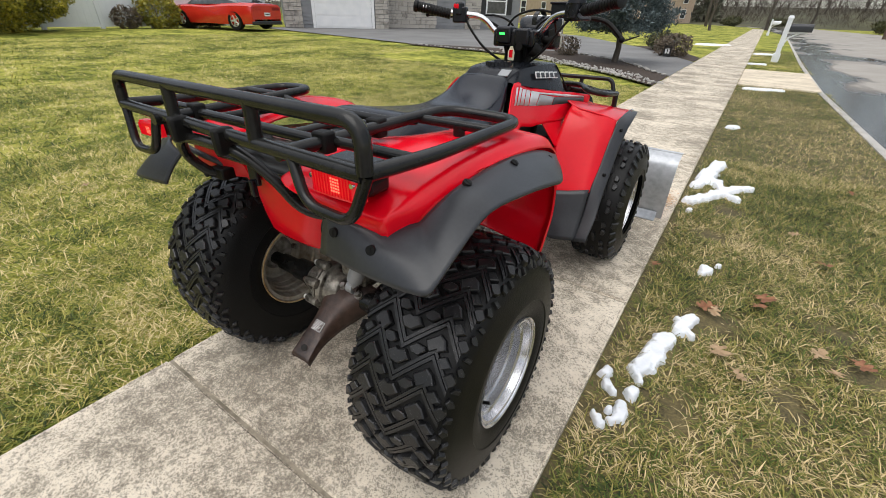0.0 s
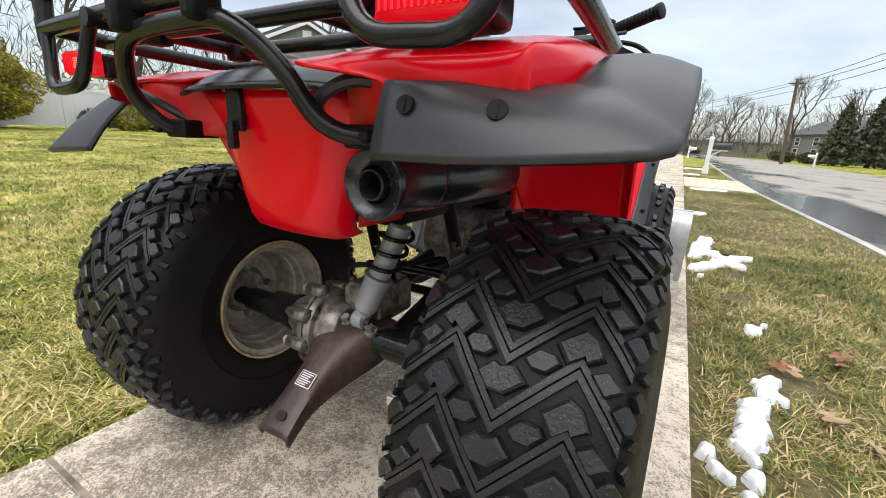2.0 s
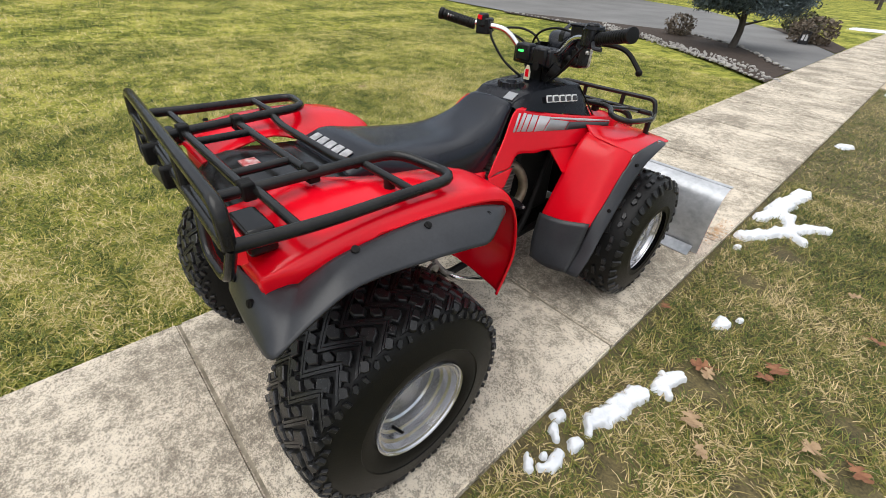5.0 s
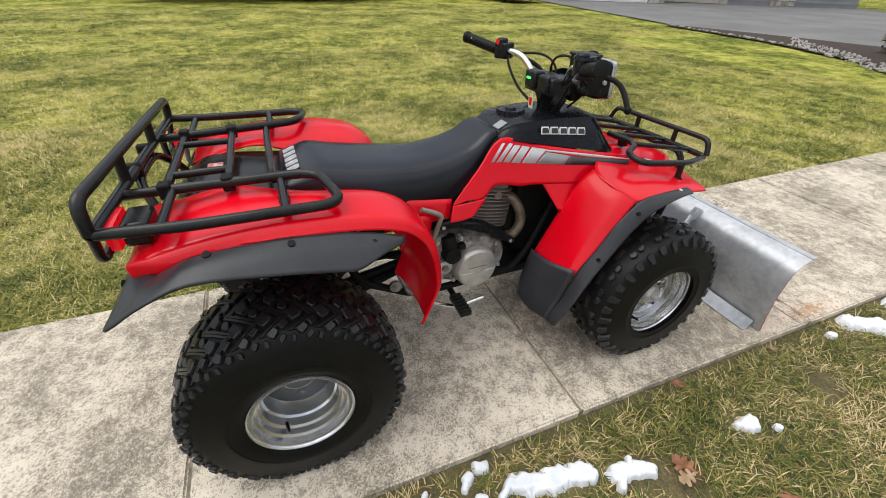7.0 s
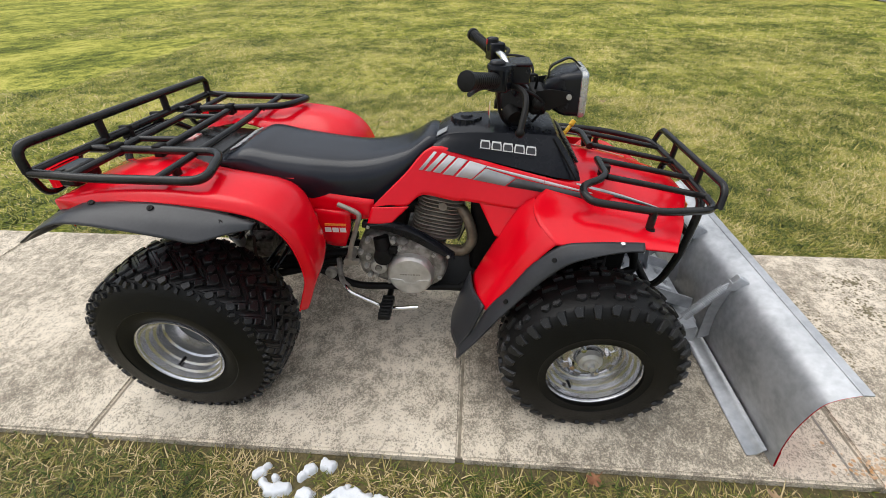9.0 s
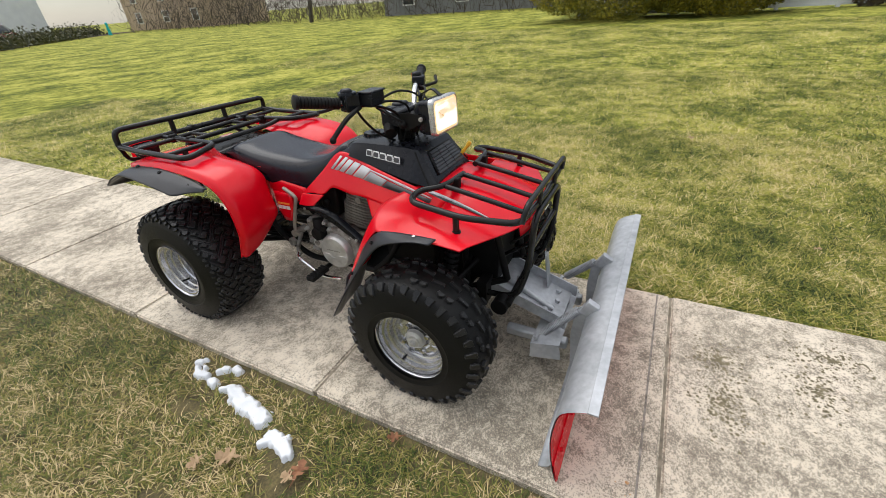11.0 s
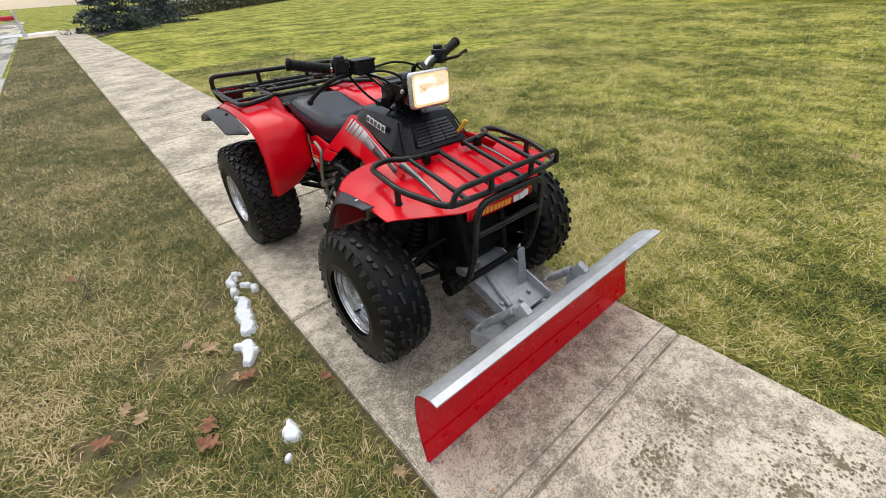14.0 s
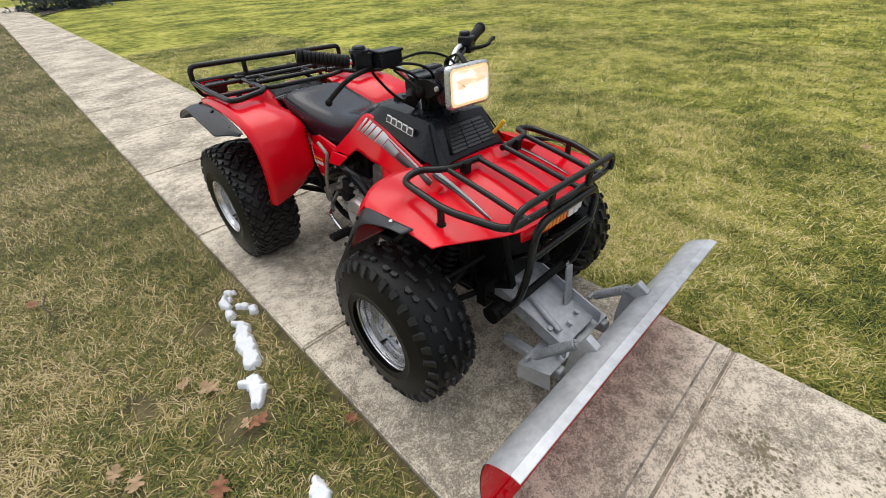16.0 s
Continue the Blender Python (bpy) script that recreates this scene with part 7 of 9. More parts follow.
for x in (-0.155, 0.165):
    bm = bmesh.new()
    bm_prism(bm, [*[(q[0] - 0.006, q[1]) for q in sec[3:14]], (-0.045, 0.335), (-0.062, 0.320), (-0.070, 0.20), (-0.060, 0.06)], lambda u, v, h: Vector((x + h - 0.003, u, v)), 0.006)
    part("rib", bm, GALV, plow, "galvanised gusset", smooth=False)
    sx = 1 if x > 0 else -1
    a, b = Vector((x, -0.034, 0.338)), Vector((x + sx * 0.040, -0.185, 0.178))
    bm = bmesh.new()
    ax = (b - a).normalized()
    u = ax.orthogonal().normalized()
    w = ax.cross(u)
    k = 26
    bm_cyl(bm, a.lerp(b, 0.14), a.lerp(b, 0.86), 0.0130, n=14)
    for i in range(k):
        p = a.lerp(b, 0.13 + 0.74 * i / k)
        bm_tube(bm, [p + (u * math.cos(t * math.pi / 6) + w * math.sin(t * math.pi / 6)) * 0.0145 for t in range(12)], 0.0024, 5, 0, True)
    bm_tube(bm, [a, a.lerp(b, 0.14)], 0.003, 6, 0)
    bm_tube(bm, [b, a.lerp(b, 0.86)], 0.003, 6, 0)
    part("trip_spring", bm, GALV, plow, "galvanised coil return spring")
    bm = bmesh.new()
    bm_cyl(bm, a - Vector((0.012, 0, 0)), a + Vector((0.012, 0, 0)), 0.007, n=8)
    part("spring_pin", bm, GALV, plow)
    bm = bmesh.new()
    bm_cyl(bm, b - Vector((0.014, 0, 0)), b + Vector((0.014, 0, 0)), 0.008, n=8)
    part("spring_pin", bm, GALV, plow)
    bm = bmesh.new()
    bm_prism(bm, [(0.0, 0.0), (0.036, 0.010), (0.036, 0.046), (0.0, 0.050)], lambda u, v, h: Vector((sx * (0.128 + u), -0.32 + h, 0.098 + v)), 0.24)
    part("side_channel", bm, GALV, plow, "folded galvanised side channel", bevel=0.008)
    bm = bmesh.new()
    bm_prism(bm, [(-0.018, 0.385), (0.030, 0.362), (-0.012, 0.320), (-0.055, 0.330)], lambda u, v, h: Vector((x - 0.013 + h, u * 0.8 - 0.008, v - 0.014)), 0.026)
    part("gusset_cap", bm, GALV, plow, bevel=0.003)
bm = bmesh.new()
bm_loft(bm, [[(-0.17, -0.09, 0.085), (-0.17, -0.10, 0.155), (0.20, -0.10, 0.155), (0.20, -0.09, 0.085)], [(-0.18, -0.20, 0.095), (-0.18, -0.20, 0.165), (0.235, -0.20, 0.165), (0.235, -0.20, 0.095)]], 1, 1)
part("swivel_plate", bm, GALV, plow, "galvanised swivel plate", smooth=False, thick=0.006)
bm = bmesh.new()
bm_prism(bm, [(-0.105, -0.12), (0.115, -0.12), (0.115, -0.42), (-0.105, -0.42)], lambda u, v, h: Vector((u, v, 0.175 + 0.35 * (-0.12 - v) + h)), 0.006)
for x in (-0.108, 0.112):
    bm_prism(bm, [(-0.10, 0.165), (-0.42, 0.275), (-0.42, 0.325), (-0.10, 0.215)], lambda u, v, h: Vector((x + h, u, v)), 0.006)
push = part("push_frame", bm, GALV, plow, "galvanised push frame channel", smooth=False)
bm = bmesh.new()
bm_prism(bm, [(-0.022, 0), (0.022, 0), (0.018, 0.165), (-0.018, 0.165)], lambda u, v, h: Vector((-0.075 + u, -0.215 + 0.0 + h - v * 0.12, 0.205 + v)), 0.006)
part("lift_arm", bm, GALV, push, "upright galvanised lift arm", smooth=False)
bm = bmesh.new()
bm_tube(bm, [(-0.083, -0.237, 0.365), (-0.076, -0.24, 0.392), (-0.066, -0.238, 0.380), (-0.078, -0.236, 0.362)], 0.003, 6, 0.006)
part("lift_hook", bm, CHROME, push)
bm = bmesh.new()
bm_cyl(bm, (0.02, -0.36, 0.275), (0.06, -0.16, 0.205), 0.012, n=12)
bm_cyl(bm, (0.015, -0.375, 0.272), (0.030, -0.365, 0.300), 0.009, n=10)
part("angle_pin", bm, GALV, push, "galvanised locking pin")
for x, y in ((-0.06, -0.17), (0.08, -0.19), (-0.03, -0.33), (0.085, -0.36), (0.0, -0.16)):
    bm = bmesh.new()
    z = 0.181 + 0.35 * (-0.12 - y)
    bm_cyl(bm, (x, y, z), (x, y + 0.004, z + 0.014), 0.010, n=6)
    part("bolt", bm, GALV, push)
bm = bmesh.new()
bm_cyl(bm, (-0.21, -0.30, 0.30), (0.21, -0.30, 0.30), 0.014, n=12)
bm_box(bm, (-0.17, -0.44, 0.24), (0.17, -0.40, 0.34))
bm_cyl(bm, (0.17, -0.33, 0.285), (0.225, -0.33, 0.285), 0.032, n=16)
part("mount_bracket", bm, DARK, push, "black mounting bracket")

# ---- plants ----
def leaf_cloud(name, pts, size, material, parent, label="", up=0.0, seed=1, shape=0.45):
    """Many small pointed leaves at the given places, in one mesh."""
    rng = np.random.default_rng(seed)
    pts = np.asarray(pts, float)
    n = len(pts)
    a = rng.normal(size=(n, 3))
    a[:, 2] += up
    a /= np.linalg.norm(a, axis=1)[:, None]
    b = np.cross(a, rng.normal(size=(n, 3)))
    b /= np.linalg.norm(b, axis=1)[:, None]
    s = size * rng.uniform(0.5, 1.4, n)[:, None]
    q = np.stack([pts - a * s, pts + b * s * shape, pts + a * s, pts - b * s * shape], 1)
    me = bpy.data.meshes.new(name)
    me.vertices.add(n * 4)
    me.vertices.foreach_set("co", q.reshape(-1))
    me.loops.add(n * 4)
    me.loops.foreach_set("vertex_index", np.arange(n * 4, dtype=np.int32))
    me.polygons.add(n)
    me.polygons.foreach_set("loop_start", np.arange(0, n * 4, 4, dtype=np.int32))
    me.update(calc_edges=True)
    me.materials.append(material)
    ob = new(name, me)
    ob.parent = parent
    if label:
        ob["label"] = label
    return ob


def leaf_mat(name, c1, c2, c3):
    m = bpy.data.materials.new(name)
    m.use_nodes = True
    n, l = m.node_tree.nodes, m.node_tree.links
    b = n["Principled BSDF"]
    geo, nz = n.new("ShaderNodeNewGeometry"), n.new("ShaderNodeTexNoise")
    nz.inputs["Scale"].default_value = 1.6
    l.new(geo.outputs["Position"], nz.inputs["Vector"])
    ma = n.new("ShaderNodeMath")
    ma.operation = "MULTIPLY_ADD"
    l.new(geo.outputs["Random Per Island"], ma.inputs[0])
    ma.inputs[1].default_value = 0.5
    l.new(nz.outputs["Fac"], ma.inputs[2])
    r = ramp(n, [(0.40, c1), (0.72, c2), (0.98, c3)])
    l.new(ma.outputs[0], r.inputs[0])
    l.new(r.outputs[0], b.inputs["Base Color"])
    b.inputs["Roughness"].default_value = 0.6
    return m


YEW = leaf_mat("yellow_green_yew", (0.045, 0.052, 0.006), (0.21, 0.20, 0.016), (0.46, 0.38, 0.036))
GOLD = leaf_mat("golden_shrub", (0.09, 0.10, 0.012), (0.24, 0.22, 0.022), (0.40, 0.33, 0.04))
SPRUCE = leaf_mat("blue_spruce_needles", (0.012, 0.022, 0.022), (0.040, 0.062, 0.066), (0.10, 0.135, 0.145))
# pine colours are paled and browned to carry distance haze
PINE = leaf_mat("hazed_pine_needles", (0.036, 0.040, 0.024), (0.080, 0.084, 0.052), (0.135, 0.132, 0.086))
DRYLEAF = leaf_mat("dry_shrub_twigs", (0.04, 0.03, 0.02), (0.10, 0.075, 0.05), (0.17, 0.13, 0.09))
HEDGE = leaf_mat("olive_hedge", (0.02, 0.026, 0.008), (0.055, 0.062, 0.018), (0.10, 0.09, 0.035))
BARK = pbr("grey_bark", (0.035, 0.028, 0.022), (0.105, 0.090, 0.075), scale=7, rough=0.95, bump=0.8, bump_scale=30, stretch=(1, 1, 0.25))
TWIG = pbr("bare_twigs", (0.045, 0.036, 0.028), (0.105, 0.084, 0.068), scale=3, rough=0.95)


def ball_points(n, rx, ry, rz, seed, lump=0.28, fill=0.35, freq=1.3, flat=0.0):
    """Places in an uneven, gappy rounded mass that stands on the ground."""
    rng = np.random.default_rng(seed)
    out = []
    while len(out) < n:
        d = rng.normal(size=3)
        d /= np.linalg.norm(d)
        k = 1 + lump * noise.noise(Vector((d[0] * freq * 1.6 + seed, d[1] * freq * 1.6, d[2] * freq * 1.6))) + lump * 0.5 * noise.noise(Vector((d[0] * 5 + seed, d[1] * 5, d[2] * 5)))
        k *= 1 - fill * rng.random() ** 2
        p = (d[0] * rx * k, d[1] * ry * k, rz + d[2] * rz * k)
        if p[2] > flat:
            out.append(p)
    return out


def shrub(name, at, r, material, label, n=2600, size=0.05, seed=1, stems=True):
    t = thing(name, label, "shrub", (at[0], at[1], -0.03))
    leaf_cloud("foliage", ball_points(n, r[0], r[1], r[2] / 2, seed), size, material, t, seed=seed)
    bm = bmesh.new()
    rnd = random.Random(seed)
    for i in range(5):
        a = rnd.uniform(0, 6.28)
        bm_tube(bm, [(0.05 * math.cos(a), 0.05 * math.sin(a), -0.05), (r[0] * 0.3 * math.cos(a), r[1] * 0.3 * math.sin(a), r[2] * 0.35), (r[0] * 0.6 * math.cos(a), r[1] * 0.6 * math.sin(a), r[2] * 0.7)], [0.03, 0.02, 0.01], 6, 0)
    part("stems", bm, BARK, t)
    return t


def conifer(name, at, h, r, material, label, n=5000, size=0.09, seed=1, layers=9, clear=0.06, squat=1.0):
    """Whorls of drooping branches, each a run of needle tufts."""
    t = thing(name, label, "conifer tree", (at[0], at[1], -0.03))
    rng = np.random.default_rng(seed)
    bm = bmesh.new()
    bm_tube(bm, [(0, 0, -0.1), (0.02 * h, 0, h * 0.5), (0, 0, h * 0.97)], [0.035 * h, 0.02 * h, 0.004 * h], 8, 0)
    part("trunk", bm, BARK, t)
    pts = []
    per = n // (layers * 9)
    for i in range(layers):
        f = i / (layers - 1)
        z = h * (clear + (0.97 - clear) * f)
        reach = r * (1 - f) ** squat * rng.uniform(0.85, 1.1) + 0.05 * r
        for j in range(9):
            a = 2 * np.pi * (j + rng.uniform(-0.3, 0.3)) / 9 + i * 0.7
            rr = reach * rng.uniform(0.72, 1.12)
            u = rng.uniform(0.1, 1.0, per) ** 0.7
            sp = rr * 0.20 * (1.1 - 0.5 * u)
            x = np.cos(a) * rr * u + rng.normal(0, 1, per) * sp * 0.6
            y = np.sin(a) * rr * u + rng.normal(0, 1, per) * sp * 0.6
            zz = z + rng.uniform(-0.5, 0.5) * h / layers - 0.18 * rr * u + 0.10 * rr * u * u + rng.normal(0, 1, per) * sp * 0.35
            pts.append(np.stack([x, y, np.maximum(zz, 0.02)], 1))
    leaf_cloud("needles", np.concatenate(pts), size, material, t, seed=seed, up=0.2, shape=0.3)
    return t


def bare_tree_meshes(seed, h, depth=6, spread=0.55):
    rnd = random.Random(seed)
    tr, cr = bmesh.new(), bmesh.new()

    def grow(p, d, length, r, level):
        q = p + d * length
        bend = Vector((rnd.uniform(-1, 1), rnd.uniform(-1, 1), rnd.uniform(-0.2, 0.6))) * length * 0.10
        sides = 8 if level == 0 else 5 if level < 3 else 3
        bm_tube(tr if level < 2 else cr, [p, (p + q) / 2 + bend, q], [r, r * 0.86, r * 0.70], sides, 0)
        if level >= depth:
            return
        for k in range(2 if level < 1 else rnd.choice((2, 3, 3))):
            ax = Vector((rnd.gauss(0, 1), rnd.gauss(0, 1), rnd.gauss(0.15, 0.5))).normalized()
            nd = (d + ax * spread * rnd.uniform(0.6, 1.2) + Vector((0, 0, 0.12))).normalized()
            grow(p.lerp(q, rnd.uniform(0.72, 1.0)), nd, length * rnd.uniform(0.62, 0.82), r * rnd.uniform(0.50, 0.68), level + 1)
    grow(Vector((0, 0, -0.1)), Vector((rnd.uniform(-0.06, 0.06), rnd.uniform(-0.06, 0.06), 1)).normalized(), h * 0.25, h * 0.014, 0)
    return tr, cr


def bare_tree(seed, h, at, label="tall bare deciduous tree with grey bark", depth=7):
    t = thing("tree", label, "tree", (at[0], at[1], 0), "bare street trees")
    tr, cr = bare_tree_meshes(seed, h, depth)
    part("trunk", tr, BARK, t)
    part("crown", cr, TWIG, t, smooth=False)
    return t


# ---- house, fence and garden ----
SIDING = pbr("grey_vinyl_siding", (0.17, 0.175, 0.185), (0.215, 0.22, 0.23), scale=2, rough=0.6, rand=0.06)
TRIM = pbr("white_trim", (0.72, 0.73, 0.74), (0.80, 0.80, 0.80), scale=3, rough=0.5)
STONE = pbr("veneer_stone", (0.16, 0.145, 0.13), (0.44, 0.41, 0.37), scale=5, rough=0.85, bump=0.6, bump_scale=30, rand=0.35)
ROOFING = pbr("grey_roof_shingle", (0.06, 0.06, 0.062), (0.12, 0.118, 0.115), scale=6, rough=0.9, bump=0.5, bump_scale=40)
SHUTTER = pbr("black_shutter", (0.012, 0.012, 0.014), (0.025, 0.025, 0.028), rough=0.5)
GLASS = pbr("window_glass", (0.03, 0.035, 0.04), (0.06, 0.065, 0.07), rough=0.06, rvar=0.03, spec=0.8)
TANWALL = pbr("tan_siding", (0.40, 0.30, 0.22), (0.48, 0.37, 0.28), scale=2, rough=0.7)


def window(parent, x, y, z, w, h, shutters=True):
    bm = bmesh.new()
    for a, b in (((-0.02, -w / 2 - 0.08, -h / 2 - 0.08), (0.06, w / 2 + 0.08, -h / 2)), ((-0.02, -w / 2 - 0.08, h / 2), (0.06, w / 2 + 0.08, h / 2 + 0.08)), ((-0.02, -w / 2 - 0.08, -h / 2), (0.06, -w / 2, h / 2)), ((-0.02, w / 2, -h / 2), (0.06, w / 2 + 0.08, h / 2)), ((0, -w / 2, -0.03), (0.04, w / 2, 0.03))):
        bm_box(bm, a, b)
    f = part("window", bm, TRIM, parent, "white framed sash window", smooth=False)
    f.location = (x, y, z)
    for zz in (-h / 4, h / 4):
        bm = bmesh.new()
        bm_box(bm, (-0.005, -w / 2, zz - h / 4 + 0.02), (0.012, w / 2, zz + h / 4 - 0.02))
        part("pane", bm, GLASS, f, smooth=False)
    if shutters:
        for s in (1, -1):
            bm = bmesh.new()
            bm_box(bm, (0, s * (w / 2 + 0.27) - 0.17, -h / 2 - 0.05), (0.04, s * (w / 2 + 0.27) + 0.17, h / 2 + 0.05))
            for i in range(9):
                zc = -h / 2 + 0.1 + i * (h - 0.2) / 8
                bm_box(bm, (0.04, s * (w / 2 + 0.27) - 0.13, zc - 0.02), (0.055, s * (w / 2 + 0.27) + 0.13, zc + 0.02))
            part("shutter", bm, SHUTTER, f, "black louvred shutter", smooth=False)


def wing(parent, x, y0, y1, depth, eave, ridge, axis, wall, clap=True):
    """A block of the house with its gabled roof; axis x: the gable faces the street."""
    bm = bmesh.new()
    bm_box(bm, (x - depth, y0, -0.1), (x, y1, eave))
    if axis == "x":
        ym = (y0 + y1) / 2
        bm_prism(bm, [(y0, eave), (y1, eave), (ym, ridge)], lambda u, v, h: Vector((x - depth + h, u, v)), depth)
    part("wall", bm, wall, parent, smooth=False)
    if clap:
        k = int((eave - 0.2) / 0.17)
        for i in range(k):
            bm = bmesh.new()
            z = 0.15 + i * 0.17
            bm_prism(bm, [(0, 0), (0.022, 0), (0.004, 0.165), (0, 0.165)], lambda u, v, h: Vector((x + u, y0 + h, z + v)), y1 - y0)
            part("clapboard", bm, wall, parent, smooth=False)
        if axis == "x":
            for i in range(int((ridge - eave) / 0.17)):
                z = eave + i * 0.17
                half = (y1 - y0) / 2 * (1 - (z - eave + 0.165) / (ridge - eave))
                if half > 0.1:
                    bm = bmesh.new()
                    bm_prism(bm, [(0, 0), (0.022, 0), (0.004, 0.165), (0, 0.165)], lambda u, v, h: Vector((x + u, (y0 + y1) / 2 - half + h, z + v)), 2 * half)
                    part("clapboard", bm, wall, parent, smooth=False)
    bm = bmesh.new()
    if axis == "x":
        ym, o = (y0 + y1) / 2, 0.35
        sl = (ridge - eave) / ((y1 - y0) / 2)
        for s, ye in ((-1, y0), (1, y1)):
            bm_prism(bm, [(ye + s * o, eave - sl * o), (ym, ridge), (ym, ridge + 0.16), (ye + s * o, eave - sl * o + 0.16)], lambda u, v, h: Vector((x - depth - 0.3 + h, u, v)), depth + 0.6)
    else:
        xm, o = x - depth / 2, 0.4
        sl = (ridge - eave) / (depth / 2)
        for s, xe in ((-1, x - depth), (1, x)):
            bm_prism(bm, [(xe + s * o, eave - sl * o), (xm, ridge), (xm, ridge + 0.16), (xe + s * o, eave - sl * o + 0.16)], lambda u, v, h: Vector((u, y0 - 0.3 + h, v)), y1 - y0 + 0.6)
    part("roof", bm, ROOFING, parent, "grey shingle roof", smooth=False)
    if axis == "x":
        bm = bmesh.new()
        for s, ye in ((-1, y0), (1, y1)):
            bm_prism(bm, [(ye + s * o, eave - sl * o - 0.16), (ym, ridge - 0.16), (ym, ridge + 0.01), (ye + s * o, eave - sl * o + 0.01)], lambda u, v, h: Vector((x + 0.26 + h, u, v)), 0.05)
        part("barge_board", bm, TRIM, parent, "white roof trim", smooth=False)


house = thing("house", "two-storey grey sided house with stone veneer and a white garage door", "house", (-19.0, 13, 0))
house.rotation_euler.z = radians(-36)
wing(house, 0, 0.2, 5.4, 8, 4.5, 5.75, "x", SIDING)
wing(house, -1.6, 5.4, 14.0, 7, 4.6, 6.4, "y", SIDING)
for y in (1.55, 3.3):
    window(house, 0.02, y, 3.35, 0.75, 1.15)
for y in (7.2, 9.8, 12.4):
    window(house, -1.58, y, 3.6, 1.1, 1.35)
window(house, -1.58, 12.4, 1.5, 1.2, 1.3)
bm = bmesh.new()
bm_box(bm, (0.0, -0.22, -0.18), (0.05, 0.22, 0.18))
part("gable_vent", bm, TRIM, house, "white gable vent", smooth=False).location = (0.0, 2.8, 5.15)
garage = part("garage_door", (lambda b: (bm_box(b, (-0.02, 1.68, 0.0), (0.03, 4.50, 2.15)), b)[-1])(bmesh.new()), TRIM, house, "white panelled garage door", smooth=False)
for i in range(5):
    for j in range(4):
        bm = bmesh.new()
        bm_box(bm, (0.03, 1.75 + i * 0.55, 0.06 + j * 0.53), (0.045, 2.23 + i * 0.55, 0.49 + j * 0.53))
        part("door_panel", bm, TRIM, garage, smooth=False)
bm = bmesh.new()
for a, b in (((0.0, 1.53, 0), (0.07, 1.67, 2.155)), ((0.0, 4.51, 0), (0.07, 4.65, 2.155)), ((0.0, 1.53, 2.16), (0.07, 4.65, 2.34))):
    bm_box(bm, a, b)
part("garage_frame", bm, TRIM, house, smooth=False)
rnd = random.Random(4)
for y0, y1, z1 in ((0.2, 1.05, 4.3), (4.70, 5.4, 2.6), (5.4, 8.6, 2.6), (10.4, 11.4, 2.6)):
    z = 0.0
    xx = 0.02 if y1 <= 5.4 else -1.58
    while z < z1:
        hgt = rnd.uniform(0.12, 0.24)
        y = y0
        while y < y1 - 0.05:
            w = min(rnd.uniform(0.2, 0.5), y1 - y)
            bm = bmesh.new()
            bm_box(bm, (xx, y + 0.008, z + 0.008), (xx + rnd.uniform(0.05, 0.10), y + w - 0.008, z + hgt - 0.008))
            part("veneer_stone", bm, STONE, house, smooth=False)
            y += w
        z += hgt

fence = thing("fence", "white vinyl privacy fence with a lattice top", "fence", (-20.6, 0, 0))
VINYLW = pbr("white_vinyl", (0.70, 0.72, 0.75), (0.78, 0.80, 0.82), scale=1.5, rough=0.4)
for i in range(10):
    y = -3.2 + i * 1.83
    bm = bmesh.new()
    bm_box(bm, (-0.065, y - 0.065, -0.1), (0.065, y + 0.065, 1.90))
    bm_prism(bm, [(-0.08, -0.08), (0.08, -0.08), (0.08, 0.08), (-0.08, 0.08)], lambda u, v, h: Vector((u * (1 - h * 4), y + v * (1 - h * 4), 1.90 + h)), 0.12)
    part("post", bm, VINYLW, fence, smooth=False)
    if i < 9:
        bm = bmesh.new()
        bm_box(bm, (-0.02, y + 0.066, 0.05), (0.02, y + 1.764, 1.42))
        panel = part("panel", bm, VINYLW, fence, smooth=False)
        for k in range(8):
            bm = bmesh.new()
            bm_box(bm, (0.0202, y + 0.10 + k * 0.21, 0.14), (0.026, y + 0.285 + k * 0.21, 1.38))
            part("board", bm, VINYLW, panel, smooth=False)
        for z in (0.08, 1.42, 1.80):
            bm = bmesh.new()
            bm_box(bm, (-0.04, y + 0.066, z - 0.04), (0.04, y + 1.764, z + 0.04))
            part("rail", bm, VINYLW, fence, smooth=False)
        bm = bmesh.new()
        for k in range(-3, 17):
            for s in (1, -1):
                a0, a1 = y + 0.07 + k * 0.10, y + 0.07 + k * 0.10 + s * 0.30
                if min(a0, a1) > y + 0.05 and max(a0, a1) < y + 1.78:
                    bm_prism(bm, [(a0 - 0.012, 1.46), (a0 + 0.012, 1.46), (a1 + 0.012, 1.76), (a1 - 0.012, 1.76)], lambda u, v, h: Vector((h + 0.004 * s, u, v)), 0.006)
        part("lattice", bm, VINYLW, fence, smooth=False)

for i, (x, y, r) in enumerate(((-19.6, -1.8, (2.4, 3.4, 3.4)), (-19.5, 1.9, (2.2, 2.9, 2.9)))):
    shrub("yew_bush", (x, y), r, YEW, "large spreading yellow-green yew bush", 60000, 0.050, 11 + i)
shrub("golden_shrub", (-20.2, 7.95), (0.75, 0.85, 1.25), GOLD, "round clipped golden evergreen shrub", 2600, 0.07, 21)
shrub("dry_shrub", (-20.3, 6.75), (0.5, 0.55, 0.8), DRYLEAF, "small bare brown shrub", 900, 0.07, 22)
shrub("dry_shrub", (-20.2, 9.25), (0.5, 0.55, 0.8), DRYLEAF, "small bare brown shrub", 900, 0.07, 23)
